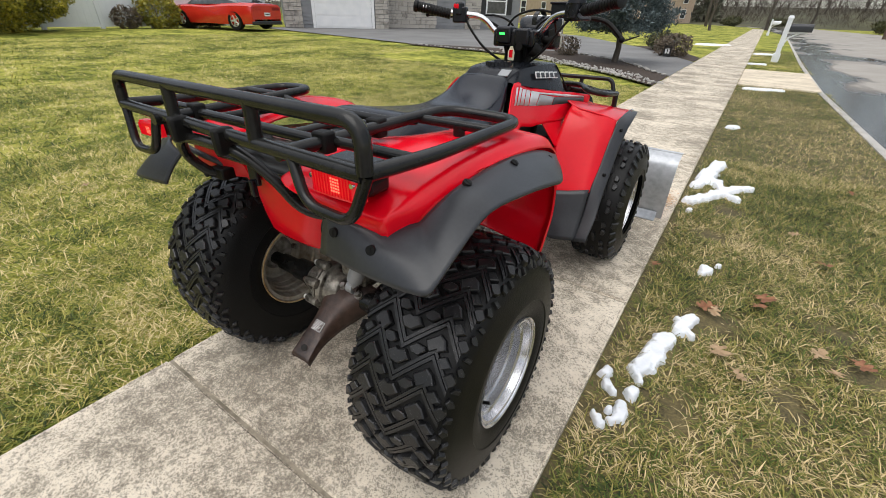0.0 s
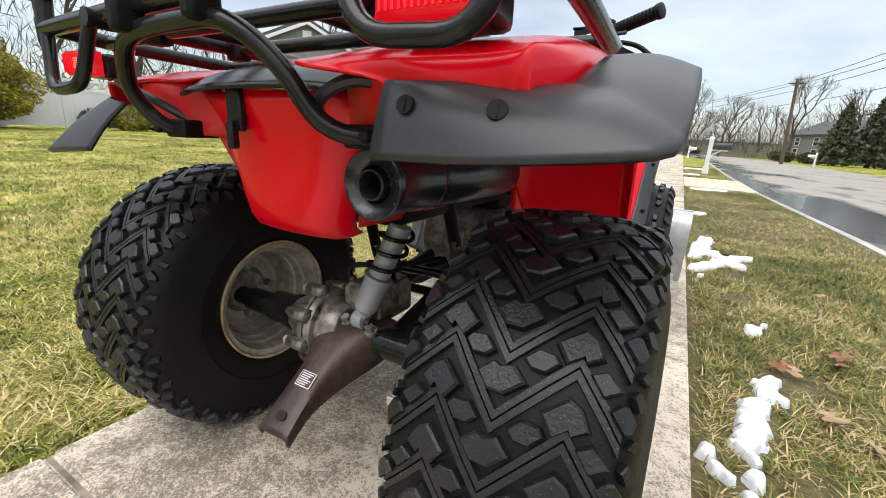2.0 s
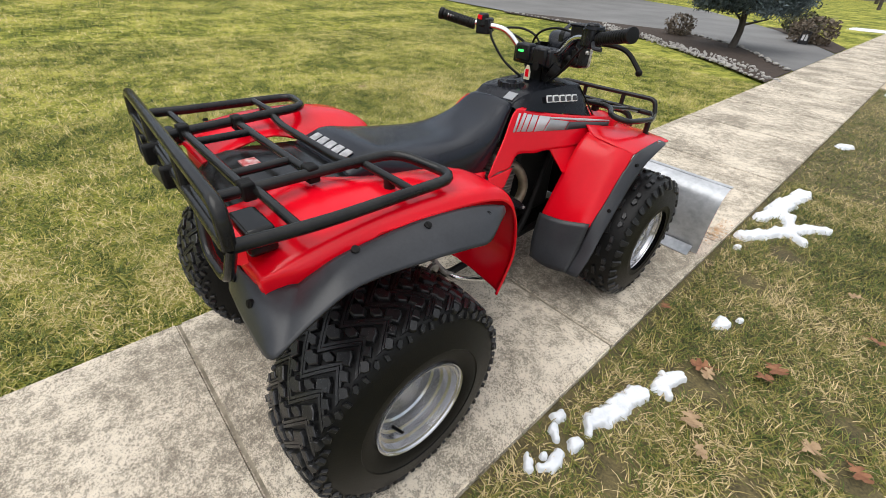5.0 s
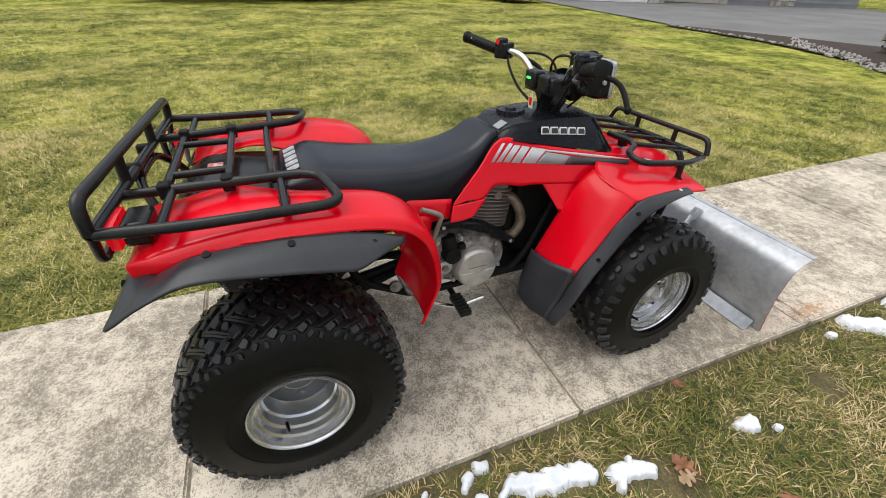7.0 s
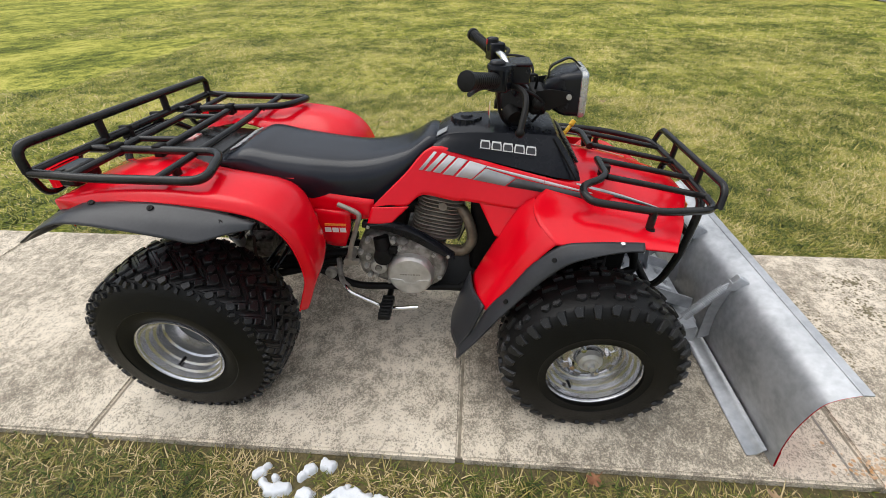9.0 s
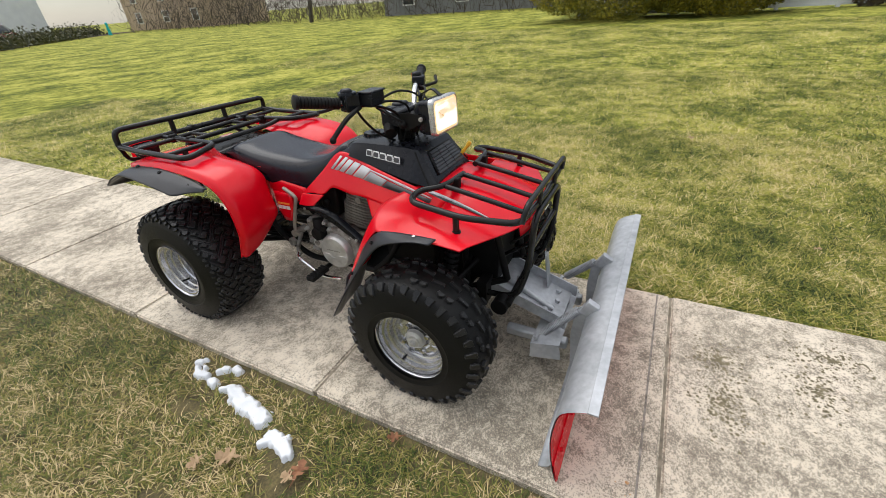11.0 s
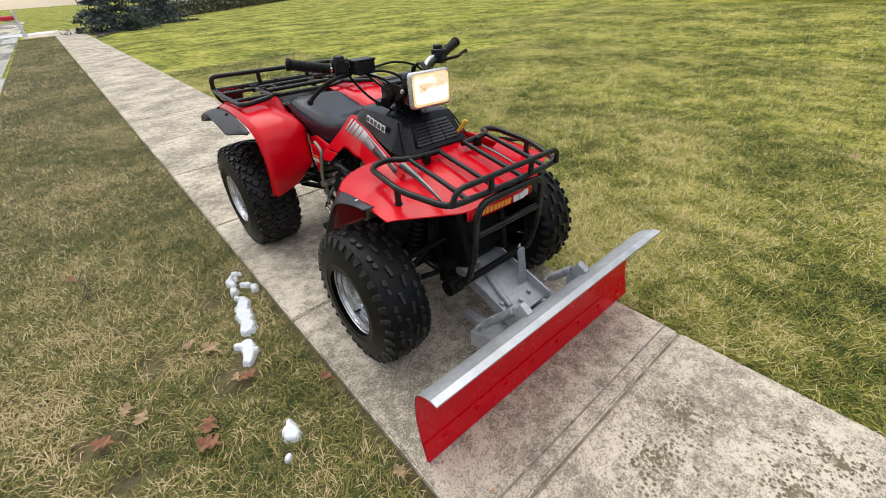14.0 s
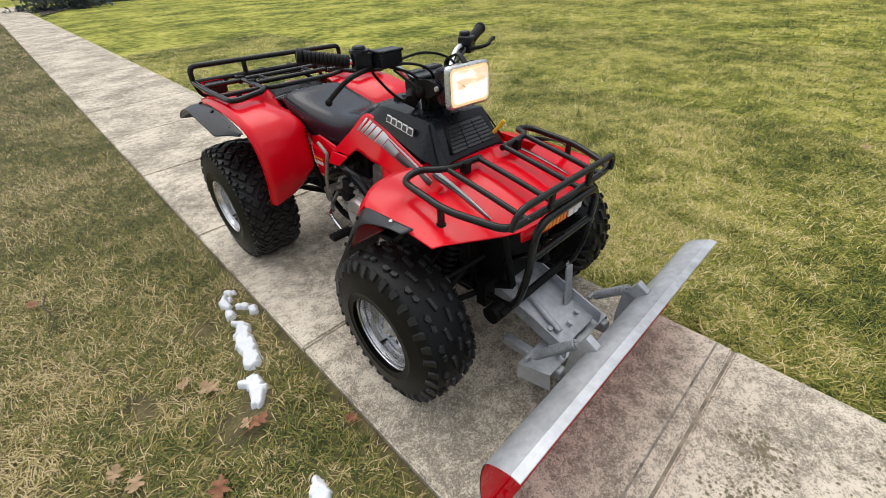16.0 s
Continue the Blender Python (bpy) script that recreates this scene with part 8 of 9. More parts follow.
conifer("conifer", (-20.2, 10.1), 2.3, 0.75, PINE, "small dark upright conifer by the fence", 1800, 0.10, 24)
spruce = thing("blue_spruce", "squat rounded blue spruce on a short trunk in a mulch bed", "conifer tree", (-2.05, 10.0, -0.03))
bm = bmesh.new()
bm_tube(bm, [(0, 0, -0.1), (0.03, 0.01, 0.35), (-0.02, 0, 0.75), (0.02, 0, 1.4)], [0.085, 0.065, 0.055, 0.03], 9, 0)
for k in range(7):
    bm_tube(bm, [(0, 0, 0.45 + 0.08 * k), (0.45 * math.cos(k * 2.4), 0.45 * math.sin(k * 2.4), 0.62 + 0.08 * k)], [0.03, 0.014], 6, 0)
part("trunk", bm, BARK, spruce)
pts = []
rng = np.random.default_rng(31)
for k in range(260):
    d = rng.normal(size=3)
    d /= np.linalg.norm(d)
    d[2] = d[2] if d[2] > -0.45 else -0.45
    r = rng.uniform(0.66, 1.0)
    c = np.array([d[0] * 1.16 * r, d[1] * 1.16 * r, 1.08 + d[2] * 0.70 * r])
    pts.append(c + rng.normal(size=(95, 3)) * np.array([0.10, 0.10, 0.055]))
leaf_cloud("needles", np.concatenate(pts), 0.042, SPRUCE, spruce, seed=31, up=0.2, shape=0.3)
shrub("dry_shrub", (-3.6, 10.9), (0.35, 0.35, 0.5), DRYLEAF, "low brown shrub in the mulch bed", 700, 0.04, 32)
shrub("dry_shrub", (-1.3, 13.4), (0.5, 0.6, 0.6), DRYLEAF, "low dark shrub by the driveway", 1200, 0.05, 33)
shrub("evergreen_shrub", (-2.0, 15.6), (0.5, 0.7, 0.6), HEDGE, "low olive shrub by the driveway", 1200, 0.05, 34)
edging = thing("stone_edging", "rough pale stones edging a mulch bed", "edging", kind="structure")
rnd = random.Random(9)
EDGE_STONE = pbr("weathered_edging_stone", (0.13, 0.122, 0.11), (0.34, 0.325, 0.30), scale=4, rough=0.9, bump=0.5, bump_scale=40, rand=0.25)
for line, cnt in (([(-0.56, 6.52), (-1.4, 7.42), (-3.4, 9.15), (-5.7, 9.85), (-8.6, 10.0)], 70), ([(-0.56, 8.02), (-2.0, 10.42), (-4.1, 11.82)], 30), ([(-0.6, -22.5), (-5, -33.5)], 30)):
    pl = [Vector((a, b, 0)) for a, b in line]
    tot = sum((q - p).length for p, q in zip(pl, pl[1:]))
    for i in range(cnt):
        d = tot * (i + rnd.random() * 0.5) / cnt
        for p, q in zip(pl, pl[1:]):
            if d <= (q - p).length:
                break
            d -= (q - p).length
        c = p.lerp(q, min(1, d / (q - p).length))
        bm = bmesh.new()
        vs = bmesh.ops.create_icosphere(bm, subdivisions=1, radius=rnd.uniform(0.025, 0.060))["verts"]
        for v in vs:
            v.co = Vector((v.co.x * rnd.uniform(0.8, 1.3), v.co.y * rnd.uniform(0.8, 1.3), v.co.z * 0.55))
        o = part("edging_stone", bm, EDGE_STONE, edging, smooth=False)
        o.location = c + Vector((rnd.uniform(-0.05, 0.05), rnd.uniform(-0.05, 0.05), 0.02))
bm = bmesh.new()
for i in range(420):
    a, b = rnd.random(), rnd.random()
    p = Vector((-0.7, 7.3, 0)).lerp(Vector((-5.5, 10.6, 0)), a) + Vector((0.5, -0.8, 0)) * (b - 0.5) * 1.6
    bmesh.ops.create_icosphere(bm, subdivisions=1, radius=rnd.uniform(0.012, 0.03), matrix=Matrix.Translation(p + Vector((0, 0, 0.008))))
tagged(part("pebbles", bm, KERB), "pale pebbles scattered over the mulch", "pebbles", kind="stuff")
bm = bmesh.new()
bm_box(bm, (-0.10, -0.02, 0.0), (0.10, 0.02, 0.28))
sg = thing("bed_sign", "small dark board sign standing in the bed", "sign", (-1.35, 12.9, 0))
part("board", bm, SHUTTER, sg, bevel=0.01)
for i in range(2):
    bm = bmesh.new()
    bm_box(bm, (-0.06 + i * 0.07, -0.026, 0.08), (-0.01 + i * 0.07, -0.02, 0.22))
    part("sign_bar", bm, TRIM, sg, smooth=False)


# ---- cars ----
def car(name, at, heading, paint, label, body, cabin, width, wheel_r, axles, tail):
    """A parked car: body and glasshouse lofted from section heights along its length."""
    t = thing(name, label, "car")
    t.matrix_world = Matrix.Translation((at[0], at[1], at[2])) @ pose(0, 0, 0, 0, 0, heading)
    w = width / 2
    bm = bmesh.new()
    rows = [[(-w * k * 0.92, y, zl), (-w * k, y, zl + (zh - zl) * 0.35), (-w * k, y, zl + (zh - zl) * 0.7), (-w * k * 0.86, y, zh), (0, y, zh + 0.02), (w * k * 0.86, y, zh), (w * k, y, zl + (zh - zl) * 0.7), (w * k, y, zl + (zh - zl) * 0.35), (w * k * 0.92, y, zl)] for y, zl, zh, k in body]
    g = bm_loft(bm, rows, 3, 2)
    bm.faces.new(g[0])
    bm.faces.new(g[-1][::-1])
    b = part("body", bm, paint, t)
    bm = bmesh.new()
    rows = [[(-w * k0, y0, z0), (-w * k1, y1, z1), (0, y1, z1 + 0.03), (w * k1, y1, z1), (w * k0, y0, z0)] for (y0, z0, k0), (y1, z1, k1) in cabin]
    g = bm_loft(bm, rows, 2, 2)
    part("glasshouse", bm, GLASS, t, "dark glazed cabin")
    bm = bmesh.new()
    top = [r for r in cabin[1:-1]]
    bm_loft(bm, [[(-w * k1 * 1.01, y1, z1 - 0.02), (-w * k1 * 0.9, y1, z1 + 0.02), (0, y1, z1 + 0.05), (w * k1 * 0.9, y1, z1 + 0.02), (w * k1 * 1.01, y1, z1 - 0.02)] for (_, _, _), (y1, z1, k1) in top], 2, 2)
    part("roof", bm, paint, t, thick=0.02)
    for y in axles:
        for s in (1, -1):
            bm = bmesh.new()
            bm_lathe(bm, [(-0.10, wheel_r * 0.62), (-0.11, wheel_r * 0.95), (0, wheel_r), (0.11, wheel_r * 0.95), (0.10, wheel_r * 0.62)], 28)
            wh = part("wheel", bm, RUBBER, t, "black tyre on an alloy wheel")
            wh.location = (s * (w - 0.10), y, wheel_r)
            bm = bmesh.new()
            for i in range(5):
                a = 2 * math.pi * i / 5
                bm_cyl(bm, (s * 0.08, 0, 0), (s * 0.09, wheel_r * 0.6 * math.cos(a), wheel_r * 0.6 * math.sin(a)), wheel_r * 0.12, wheel_r * 0.08, 6)
            bm_lathe(bm, [(s * 0.06, wheel_r * 0.64), (s * 0.10, wheel_r * 0.64), (s * 0.10, wheel_r * 0.56)], 24)
            part("rim", bm, ALU, wh)
    ty, tz, tw_, th = tail
    for s in (1, -1):
        bm = bmesh.new()
        bm_box(bm, (s * w * 0.62 - tw_, ty - 0.03, tz - th), (s * w * 0.62 + tw_, ty + 0.02, tz + th))
        part("tail_light", bm, pbr("car_tail_red", (0.25, 0.01, 0.01), (0.35, 0.02, 0.02), rough=0.2) if "car_tail_red" not in bpy.data.materials else bpy.data.materials["car_tail_red"], t, bevel=0.01)
    bm = bmesh.new()
    bm_box(bm, (-0.17, ty - 0.045, tz - 0.26), (0.17, ty - 0.02, tz - 0.13))
    part("number_plate", bm, TRIM, t, smooth=False)
    bm = bmesh.new()
    bm_box(bm, (-0.12, ty - 0.05, tz - 0.22), (0.12, ty - 0.044, tz - 0.17))
    part("plate_bar", bm, SHUTTER, t, smooth=False)
    bm = bmesh.new()
    bm_box(bm, (-w * 0.9, ty - 0.04, 0.22), (w * 0.9, ty + 0.08, 0.36))
    part("bumper", bm, SHUTTER, t, bevel=0.03)
    return t


CAR_RED = pbr("red_car_paint", (0.50, 0.020, 0.012), (0.58, 0.028, 0.018), scale=2, rough=0.18, coat=0.6, rvar=0.05)
MAROON = pbr("maroon_car_paint", (0.17, 0.012, 0.022), (0.21, 0.018, 0.028), scale=2, rough=0.2, coat=0.5, rvar=0.05)
BLUECAR = pbr("blue_car_paint", (0.03, 0.06, 0.16), (0.04, 0.08, 0.20), scale=2, rough=0.2, coat=0.5, rvar=0.05)
coupe_body = [(-2.30, 0.42, 0.88, 0.86), (-2.18, 0.26, 0.98, 0.96), (-1.2, 0.22, 0.98, 1.0), (0.0, 0.22, 0.90, 0.98), (1.2, 0.22, 0.90, 0.98), (2.1, 0.24, 0.76, 0.94), (2.35, 0.34, 0.60, 0.78)]
coupe_cab = [((-1.75, 0.97, 0.80), (-1.55, 1.0, 0.76)), ((-1.55, 0.97, 0.84), (-0.75, 1.34, 0.62)), ((-0.4, 0.93, 0.86), (-0.2, 1.38, 0.64)), ((0.9, 0.90, 0.86), (0.35, 1.34, 0.62)), ((1.1, 0.90, 0.84), (0.95, 0.95, 0.76))]
car("sports_car", (-18.8, 10.0, 0), 105, CAR_RED, "red two-door sports coupe parked on the driveway", coupe_body, coupe_cab, 1.90, 0.35, (-1.42, 1.42), (-2.27, 0.80, 0.26, 0.07))
suv_body = [(-2.2, 0.5, 1.0, 0.9), (-2.1, 0.3, 1.05, 0.98), (0, 0.28, 1.03, 1.0), (1.2, 0.28, 1.0, 0.98), (2.1, 0.32, 0.92, 0.92), (2.25, 0.4, 0.75, 0.8)]
suv_cab = [((-2.1, 1.04, 0.88), (-2.05, 1.1, 0.84)), ((-2.08, 1.04, 0.9), (-1.8, 1.66, 0.74)), ((-0.4, 1.02, 0.9), (-0.2, 1.70, 0.76)), ((0.8, 1.0, 0.9), (0.35, 1.64, 0.74)), ((1.0, 1.0, 0.88), (0.95, 1.05, 0.84))]
car("suv", (-17.6, -56.5, 0), -118, MAROON, "maroon estate car parked beyond the hedge", suv_body, suv_cab, 1.8, 0.34, (-1.35, 1.35), (-2.18, 0.85, 0.12, 0.14))
car("parked_car", (15.6, 63, 0), 80, BLUECAR, "dark blue car parked across the street", suv_body, suv_cab, 1.8, 0.34, (-1.35, 1.35), (-2.18, 0.85, 0.12, 0.14))
bin_ = thing("wheeled_bin", "black plastic wheeled bin by the garage", "bin", (-19.75, 12.55, 0))
bm = bmesh.new()
bm_loft(bm, [[(-k, -k, z), (k, -k, z), (k, k, z), (-k, k, z), (-k, -k, z)] for z, k in ((0.05, 0.22), (0.9, 0.29), (0.95, 0.31))], 1, 1)
part("body", bm, SHUTTER, bin_, smooth=False)
bm = bmesh.new()
bm_box(bm, (-0.33, -0.33, 0.95), (0.33, 0.33, 1.03))
part("lid", bm, SHUTTER, bin_, bevel=0.03)

# ---- mailboxes ----
MAIL_BLACK = pbr("black_mailbox", (0.012, 0.013, 0.016), (0.025, 0.026, 0.03), rough=0.3)
MAIL_RED = pbr("red_mailbox", (0.55, 0.02, 0.03), (0.62, 0.03, 0.04), rough=0.4)


def mailbox(at, boxmat, label, turn=0, h=1.08):
    t = thing("mailbox", label, "mailbox", (at[0], at[1], -0.03), "kerbside mailboxes")
    t.rotation_euler = (0, 0, radians(turn))
    bm = bmesh.new()
    bm_box(bm, (-0.055, -0.055, -0.1), (0.055, 0.055, h))
    bm_box(bm, (-0.085, -0.085, 0.0), (0.085, 0.085, 0.22))
    bm_box(bm, (-0.07, -0.07, 0.42), (0.07, 0.07, 0.46))
    bm_prism(bm, [(-0.075, -0.075), (0.075, -0.075), (0.075, 0.075), (-0.075, 0.075)], lambda u, v, hh: Vector((u * (1 - hh * 6), v * (1 - hh * 6), h + hh)), 0.07)
    part("post", bm, VINYLW, t, "white vinyl post", smooth=False)
    bm = bmesh.new()
    bm_box(bm, (0.05, -0.045, 0.72), (0.48, 0.045, 0.76))
    bm_tube(bm, smooth_line([(0.05, 0, 0.48), (0.12, 0, 0.62), (0.30, 0, 0.72)], 5), 0.025, 6, 0)
    part("arm", bm, VINYLW, t)
    bm = bmesh.new()
    sec_ = [(-0.085, 0.0), (0.085, 0.0), (0.085, 0.11)] + [(0.085 * math.cos(a), 0.11 + 0.085 * math.sin(a)) for a in [math.pi * i / 8 for i in range(1, 8)]] + [(-0.085, 0.11)]
    bm_prism(bm, sec_, lambda u, v, hh: Vector((0.06 + hh, u, 0.765 + v)), 0.50)
    part("box", bm, boxmat, t, angle=30)
    return t


mailbox((1.25, 14.26), MAIL_BLACK, "black mailbox on a white vinyl post in the verge")
mailbox((1.0, 41.0), VINYLW, "white mailbox on a white post in the verge", 0, 1.0)
mailbox((1.75, -28.6), MAIL_RED, "red mailbox on a white vinyl post in the verge")
mailbox((10.6, 46), VINYLW, "white mailbox across the street", 180)

# ---- street scene beyond ----
pole = thing("utility_pole", "brown wooden utility pole with a transformer and wires", "utility pole", (8.2, 45, 0))
WOODP = pbr("pole_wood", (0.075, 0.05, 0.035), (0.14, 0.10, 0.075), scale=6, rough=0.9, stretch=(1, 1, 0.1))
bm = bmesh.new()
bm_cyl(bm, (0, 0, -0.5), (-0.45, 0, 6.9), 0.15, 0.11, 10)
part("pole", bm, WOODP, pole)
bm = bmesh.new()
bm_cyl(bm, (-0.15, 0.25, 5.0), (-0.2, 0.25, 5.8), 0.20, n=14)
part("transformer", bm, GALV, pole)
bm = bmesh.new()
bm_box(bm, (-0.95, -0.05, 6.5), (0.15, 0.05, 6.6))
part("cross_arm", bm, WOODP, pole, smooth=False)
for x, z in ((-0.8, 6.6), (0.0, 6.6), (-0.4, 6.0), (-0.3, 5.0)):
    for far in ((x + 4, -60, z + 0.8), (x - 30, 50, z - 0.5)):
        a, b = Vector((x, 0, z)), Vector(far)
        bm = bmesh.new()
        bm_tube(bm, [a.lerp(b, i / 10) - Vector((0, 0, 4 * 1.1 * (i / 10) * (1 - i / 10))) for i in range(11)], 0.018, 4, 0)
        part("wire", bm, SHUTTER, pole)
for i, (x, y, h, s) in enumerate(((0.8, 62, 12, 3), (-6, 70, 14, 4), (5.5, 78, 13, 5), (13, 72, 15, 6), (17.5, 44, 13, 7), (-12, 66, 13, 8), (-3.5, 48, 9, 9), (20, 62, 16, 10))):
    bare_tree(s, h, (x, y))
woods = [bare_tree(40 + k, 15 + 2 * k, (-26 + 5 * k, 118), "bare tree in a far belt of woods", 5) for k in range(3)]
rnd = random.Random(12)
for i in range(70):
    x = -95 + i * 2.6 + rnd.uniform(-1, 1)
    o = woods[i % 3]
    copy_thing(o, pose(x, 122 + rnd.uniform(-14, 26) - max(0, x - 20) * 0.5, 0, 0, 0, rnd.uniform(0, 360)))
for i in range(26):
    copy_thing(woods[i % 3], pose(-34 + rnd.uniform(-8, 2), -30 + i * 4.2 + rnd.uniform(-1.5, 1.5), 0, 0, 0, rnd.uniform(0, 360)))
for i in range(18):
    copy_thing(woods[i % 3], pose(24 + rnd.uniform(0, 14), 40 + i * 5, 0, 0, 0, rnd.uniform(0, 360)))
for i, (x, y, h, r) in enumerate(((15.2, 60, 6.4, 2.1), (18.2, 61, 7.4, 2.3), (22, 66, 7.5, 2.2), (-9, 96, 9, 3))):
    conifer("conifer", (x, y), h, r, PINE, "tall dark evergreen across the street", 6500, 0.26, 60 + i, 16, 0.10, 0.75)
for i, (x, y) in enumerate(((11.5, 66), (14, 64), (-4, 86), (2, 92), (-14, 82))):
    shrub("hedge_shrub", (x, y), (1.4, 2.0, 1.3), HEDGE, "low rounded olive shrub by the street", 900, 0.18, 70 + i)


def far_house(at, size, wall, label, turn=0):
    t = thing("house", label, "house", (at[0], at[1], 0))
    t.rotation_euler = (0, 0, radians(turn))
    wing(t, 0, -size[1] / 2, size[1] / 2, size[0], size[2], size[2] + 2.2, "y", wall, False)
    for i in range(3):
        for z in ((1.4, size[2] - 1.2) if size[2] > 4 else (1.5,)):
            window(t, 0.02, -size[1] / 2 + size[1] * (i + 0.5) / 3, z, 1.1, 1.2, False)
    return t


scrub = thing("far_woods", "grey-brown belt of bare winter woods", "woods", (0, 0, 0), kind="stuff")
rng = np.random.default_rng(15)
n_ = 110000
px, py = rng.uniform(-110, 75, n_), rng.uniform(92, 150, n_)
py = py - np.maximum(0, px - 15) * 0.55
leaf_cloud("twigs", np.stack([px, py, rng.beta(1.0, 2.2, n_) * (9.5 + 1.8 * np.sin(px * 0.35) + 1.4 * np.sin(px * 0.9 + 2))], 1), 0.7, TWIG, scrub, up=1.6, seed=16, shape=0.035)
n_ = 30000
px, py = rng.uniform(-44, -31, n_), rng.uniform(-60, 90, n_)
leaf_cloud("twigs", np.stack([px, py, rng.beta(1.0, 2.2, n_) * 9.0], 1), 0.7, TWIG, scrub, up=1.6, seed=17, shape=0.035)
bm = bmesh.new()
bm_loft(bm, [[(x, 88 - max(0, x - 15) * 0.55 + 8 * math.sin(x * 0.05), -0.1), (x, 112 - max(0, x - 15) * 0.5, 1.5 + 0.6 * math.sin(x * 0.11)), (x, 160 - max(0, x - 15) * 0.4, 4.0)] for x in range(-150, 100, 14)], 2, 4)
tagged(part("hillside", bm, pbr("leaf_litter_slope", (0.045, 0.045, 0.022), (0.10, 0.095, 0.045), scale=0.25, rough=0.95)), "wooded slope covered in brown leaf litter", "hillside", kind="structure")
far_house((-21, 50), (9, 16, 5.2), TANWALL, "tan two-storey house beyond the driveway", 0)
far_house((-14, 84), (9, 14, 4.8), TANWALL, "beige house far down the street", -30)
far_house((22.5, 58), (9, 14, 3.2), SIDING, "grey single-storey house across the street", 180)
far_house((26, 74), (9, 14, 4.4), TANWALL, "tan house across the street", 180)
far_house((19, 88), (9, 14, 4.4), SIDING, "grey house far down the street", 200)
far_house((-14, -66), (9, 16, 5.0), VINYLW, "white house beyond the hedge", 20)
far_house((-38, -60), (9, 18, 5.0), TANWALL, "tan house beyond the lawn", 0)
far_house((13, -60), (9, 18, 5.0), SIDING, "grey house down the street", 180)

# behind the bike: conifer, hedge and ornament
conifer("conifer", (-1.9, -26.5), 2.6, 2.0, SPRUCE, "spreading dark conifer in a mulch bed", 9000, 0.10, 81, 9, 0.05, 0.7)
conifer("conifer", (-4.3, -29.6), 2.0, 1.7, SPRUCE, "spreading dark conifer in a mulch bed", 6000, 0.10, 82, 8, 0.05, 0.7)
hedge = thing("hedge", "low ragged olive hedge along a lawn", "hedge", (0, 0, 0))
pts = []
rng = np.random.default_rng(5)
for k in range(14000):
    f = rng.random()
    a = np.array([-5.5, -35.5]) * (1 - f) + np.array([-30, -63]) * f
    pts.append((a[0] + rng.normal(0, 0.7), a[1] + rng.normal(0, 0.7), abs(rng.normal(0, 0.45)) + 0.02))
leaf_cloud("foliage", pts, 0.13, HEDGE, hedge, seed=6)
orn = thing("garden_ornament", "small turquoise pillar ornament at the lawn's edge", "ornament", (-28.5, -56.5, 0))
bm = bmesh.new()
bm_cyl(bm, (0, 0, 0), (0, 0, 0.5), 0.20, 0.14, 14)
bm_cyl(bm, (0, 0, 0.5), (0, 0, 0.62), 0.20, 0.20, 14)
bm_cyl(bm, (0, 0, 0.62), (0, 0, 1.1), 0.13, 0.12, 14)
bm_ball(bm, (0, 0, 1.12), 0.15, n=8)
part("body", bm, pbr("turquoise_paint", (0.02, 0.42, 0.48), (0.03, 0.5, 0.56), rough=0.4), orn)
far_house((-36, -16), (8, 16, 5.0), SIDING, "grey neighbouring house behind the fence", 0)

# ---- snow, leaves and twigs on the grass ----
def snow_patch(strokes, h, seed):
    """A thin melting sheet of snow with a ragged, rounded edge, swelling along its strokes."""
    xs_ = [p[0] for a, b, _ in strokes for p in (a, b)]
    ys_ = [p[1] for a, b, _ in strokes for p in (a, b)]
    big = max(r for _, _, r in strokes)
    cx, cy = sum(xs_) / len(xs_), sum(ys_) / len(ys_)
    t = thing("snow_patch", "melting patch of white snow lying in the grass", "snow", (cx, cy, 0.0), "snow remnants")
    x0, x1, y0, y1 = min(xs_) - big * 2.2, max(xs_) + big * 2.2, min(ys_) - big * 2.2, max(ys_) + big * 2.2
    step = max(0.0035, big * 0.10)
    nx, ny = int((x1 - x0) / step) + 1, int((y1 - y0) / step) + 1
    X, Y = np.meshgrid(x0 + np.arange(nx) * step, y0 + np.arange(ny) * step, indexing="ij")
    level = np.full(X.shape, -9.0)
    for (ax, ay), (bx, by), r in strokes:
        dx, dy = bx - ax, by - ay
        k = np.clip(((X - ax) * dx + (Y - ay) * dy) / max(dx * dx + dy * dy, 1e-9), 0, 1)
        level = np.maximum(level, 1 - np.hypot(X - ax - k * dx, Y - ay - k * dy) / r)
    bm = bmesh.new()
    vs = {}
    for i in range(nx):
        for j in range(ny):
            if level[i, j] < -1.5:
                continue
            p = Vector((X[i, j], Y[i, j], seed * 1.7))
            f = level[i, j] + 0.42 * noise.noise(p * 22) + 0.36 * noise.noise(p * 55) + 0.16 * noise.noise(p * 120)
            if f > -0.95:
                k = min(1.0, max(0.0, f + 0.14) * 2.0)
                z = -0.033 + (h * 0.36 + 0.018) * (1 - (1 - k) ** 2.0) ** 0.85 * (0.92 + 0.16 * noise.noise(p * 22)) + min(0.0, f + 0.14) * 0.05
                vs[i, j] = bm.verts.new((p.x - cx, p.y - cy, z))
    for (i, j), v in vs.items():
        q = [vs.get(k) for k in ((i, j), (i + 1, j), (i + 1, j + 1), (i, j + 1))]
        if None not in q:
            bm.faces.new(q)
    bmesh.ops.delete(bm, geom=[v for v in bm.verts if not v.link_faces], context="VERTS")
    part("snow", bm, SNOW, t, angle=80)


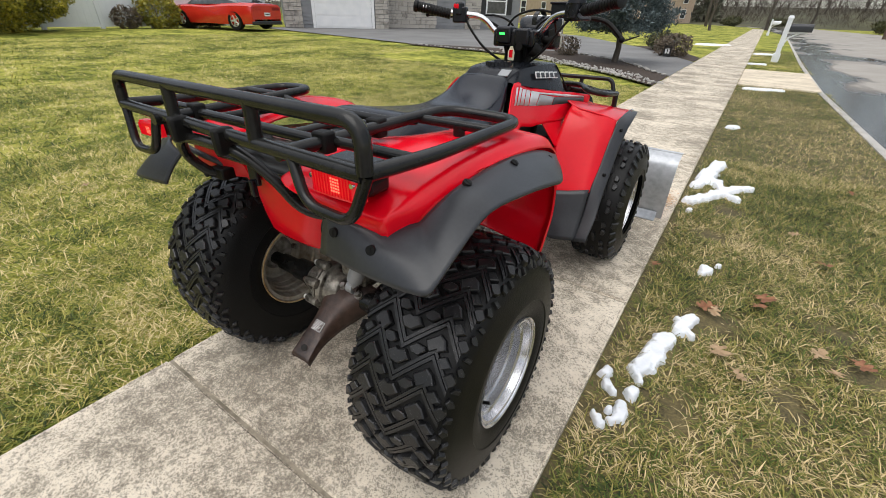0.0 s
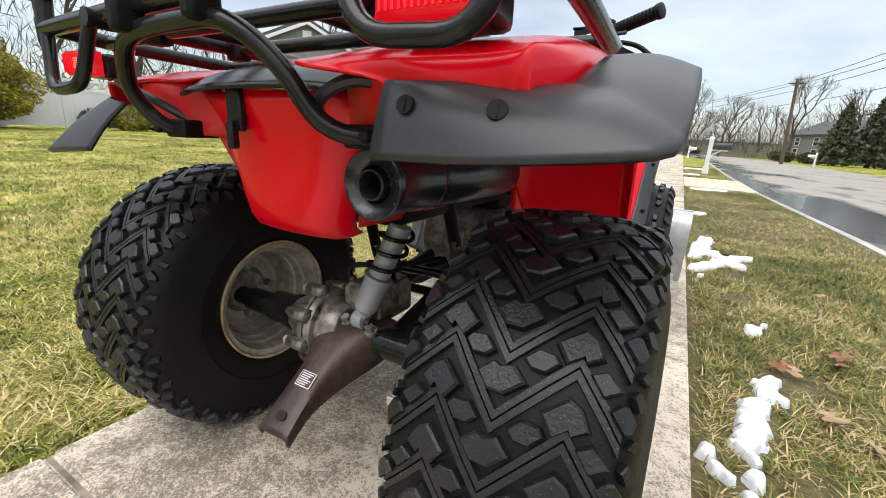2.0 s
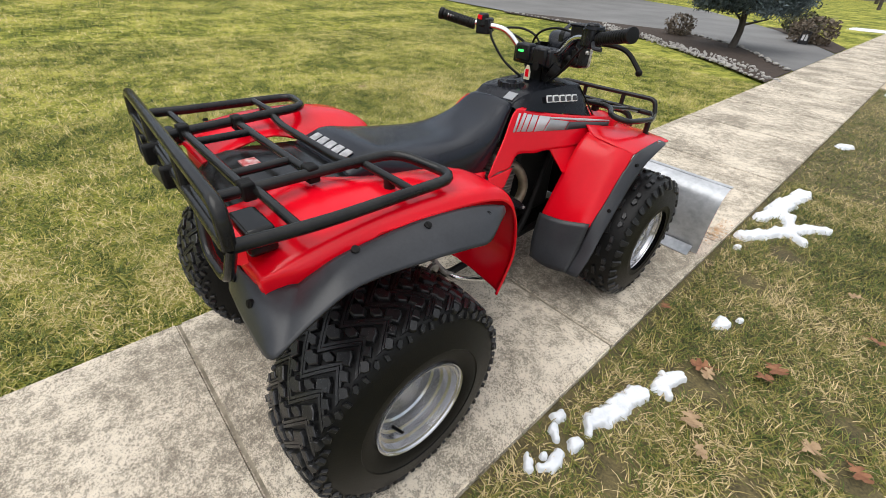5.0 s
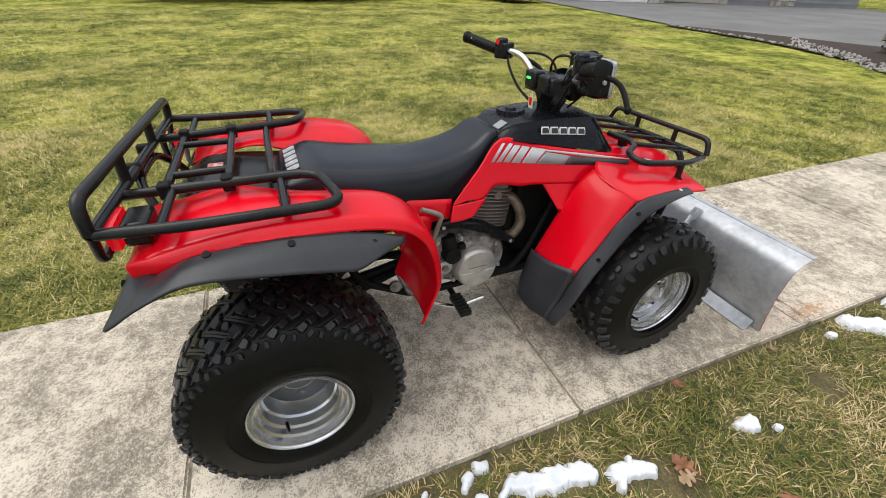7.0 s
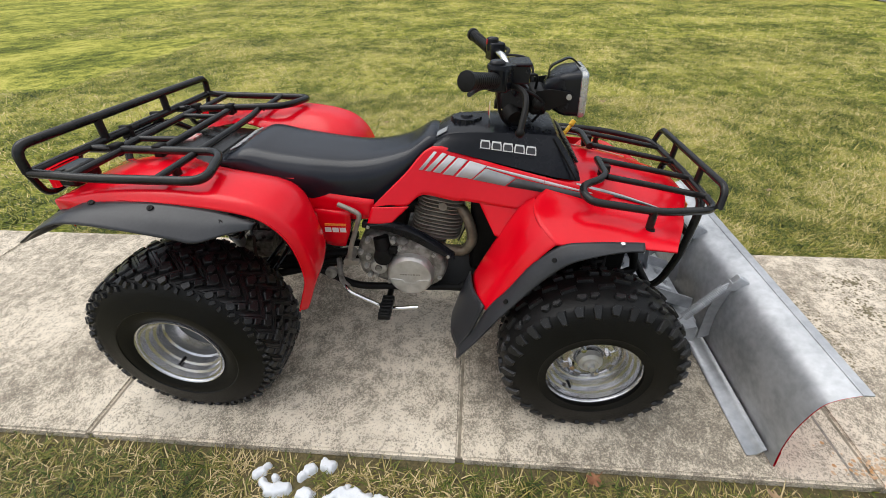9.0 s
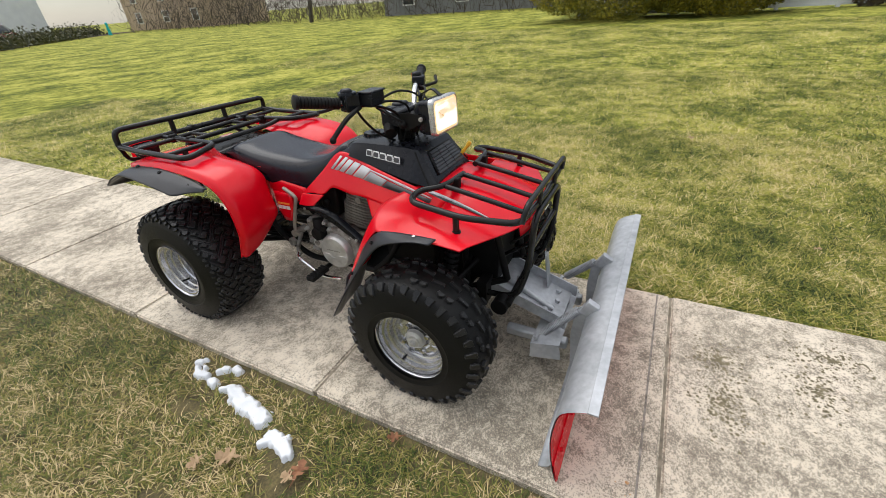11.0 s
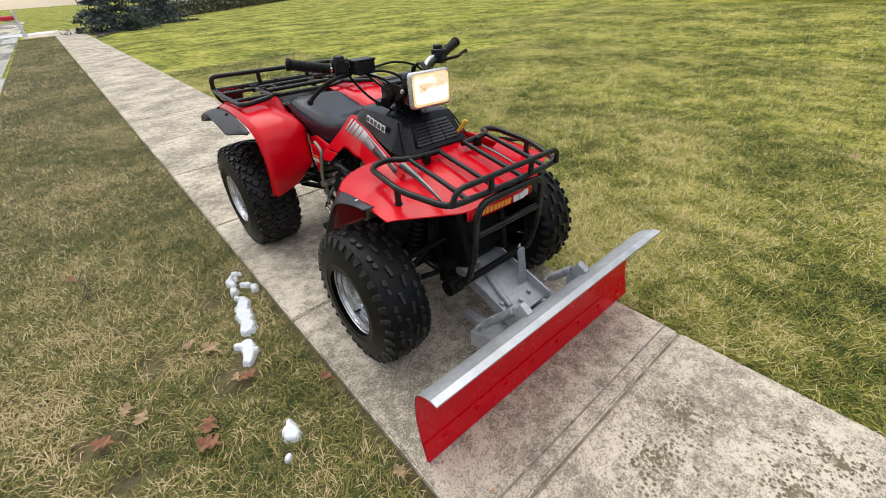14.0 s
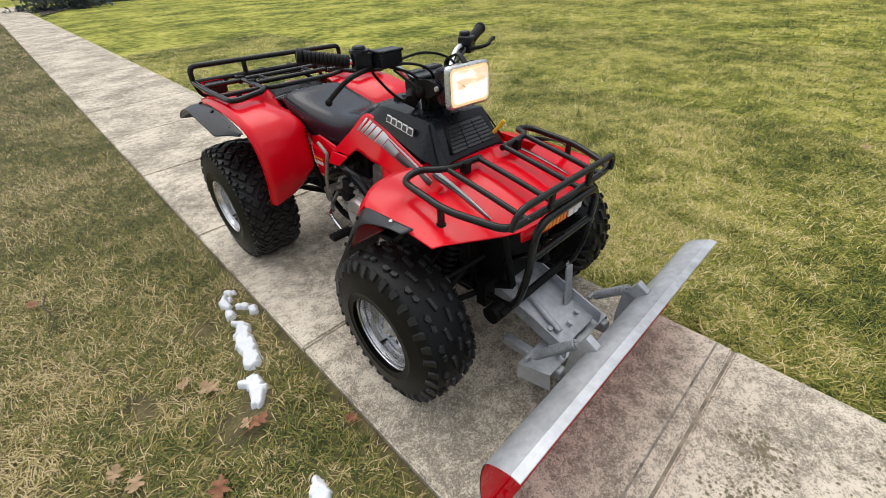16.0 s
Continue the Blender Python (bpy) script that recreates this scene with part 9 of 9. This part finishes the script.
for i, (strokes, h) in enumerate(SNOW_PATCHES):
    snow_patch(strokes, h, i + 1)
for i, (x, y, r, h) in enumerate(((0.95, 7.55, 0.10, 0.05), (1.2, 7.65, 0.08, 0.045), (0.86, 12.9, 0.11, 0.06), (1.0, 17.2, 0.16, 0.09), (-0.9, 21.5, 0.35, 0.13), (1.4, -31, 0.45, 0.17), (2.2, -31, 0.36, 0.18), (0.9, -32, 0.28, 0.14))):
    snow_patch([((x - r, y - r * 0.2), (x + r, y + r * 0.3), r * 0.8)], h, 40 + i)
LEAF1 = pbr("brown_oak_leaf", (0.16, 0.060, 0.026), (0.30, 0.135, 0.065), scale=30, rough=0.75, bump=0.4, bump_scale=90)
LEAF2 = pbr("tan_dead_leaf", (0.27, 0.175, 0.095), (0.42, 0.29, 0.17), scale=30, rough=0.8, bump=0.4, bump_scale=90)


def oak_leaf(x, y, size, turn, material, z=0.012, tilt=0.0, label="curled brown oak leaf lying on the grass"):
    t = thing("fallen_leaf", label, "leaf", (x, y, z), "fallen leaves")
    t.rotation_euler = (tilt, tilt * 0.6, radians(turn))
    bm = bmesh.new()
    half = [(0.0, -0.5), (0.10, -0.36), (0.05, -0.26), (0.30, -0.22), (0.34, -0.10), (0.10, -0.04), (0.40, 0.08), (0.38, 0.22), (0.12, 0.18), (0.22, 0.38), (0.0, 0.5)]
    up = lambda u, v: 0.10 * abs(u) + 0.18 * v * v - 0.05 * math.sin(v * 9)
    mid = [bm.verts.new((0, v * size, up(0, v) * size)) for _, v in half]
    for s in (1, -1):
        side = [mid[0]] + [bm.verts.new((s * u * size, v * size, up(u, v) * size)) for u, v in half[1:-1]] + [mid[-1]]
        for i in range(len(half) - 1):
            vs = []
            for v in (mid[i], mid[i + 1], side[i + 1], side[i]):
                if v not in vs:
                    vs.append(v)
            if len(vs) > 2:
                bm.faces.new(vs)
    bm_tube(bm, [(0, -0.48 * size, 0.0), (0.02 * size, -0.75 * size, 0.05 * size)], 0.0012, 5, 0)
    part("blade", bm, material, t, smooth=False)


rnd = random.Random(33)
for x, y, s, m in ((0.99, -0.09, 0.085, LEAF2), (1.356, 0.888, 0.07, LEAF1), (1.12, 0.38, 0.09, LEAF1), (1.10, 0.30, 0.075, LEAF1), (1.40, 0.12, 0.075, LEAF1), (0.70, 0.90, 0.05, LEAF2), (1.42, -1.2, 0.07, LEAF1), (-3.1, 1.3, 0.08, LEAF2), (0.925, 0.175, 0.08, LEAF1), (0.955, 0.155, 0.06, LEAF2), (0.69, 0.40, 0.055, LEAF1), (1.32, 0.02, 0.06, LEAF2), (1.28, 0.10, 0.07, LEAF2), (1.05, -0.18, 0.06, LEAF2), (1.55, 0.45, 0.07, LEAF1), (-1.7, 0.4, 0.06, LEAF2), (-2.4, -0.8, 0.06, LEAF2), (-1.2, 1.9, 0.05, LEAF2), (1.25, 1.2, 0.06, LEAF2), (1.6, 2.2, 0.07, LEAF1)):
    oak_leaf(x, y, s, rnd.uniform(0, 360), m, 0.0, rnd.uniform(-0.35, 0.35), "curled brown oak leaf lying on the grass" if m is LEAF1 else "dry tan leaf lying on the grass")
stick = thing("fallen_twig", "thin dark dead twig lying on the grass", "twig", (1.36, -1.05, 0.016))
bm = bmesh.new()
bm_tube(bm, [(0, -0.18, 0), (0.02, -0.06, 0.008), (-0.01, 0.08, 0.004), (0.03, 0.20, 0.0)], [0.003, 0.0035, 0.003, 0.0018], 6, 0)
part("stem", bm, BARK, stick)
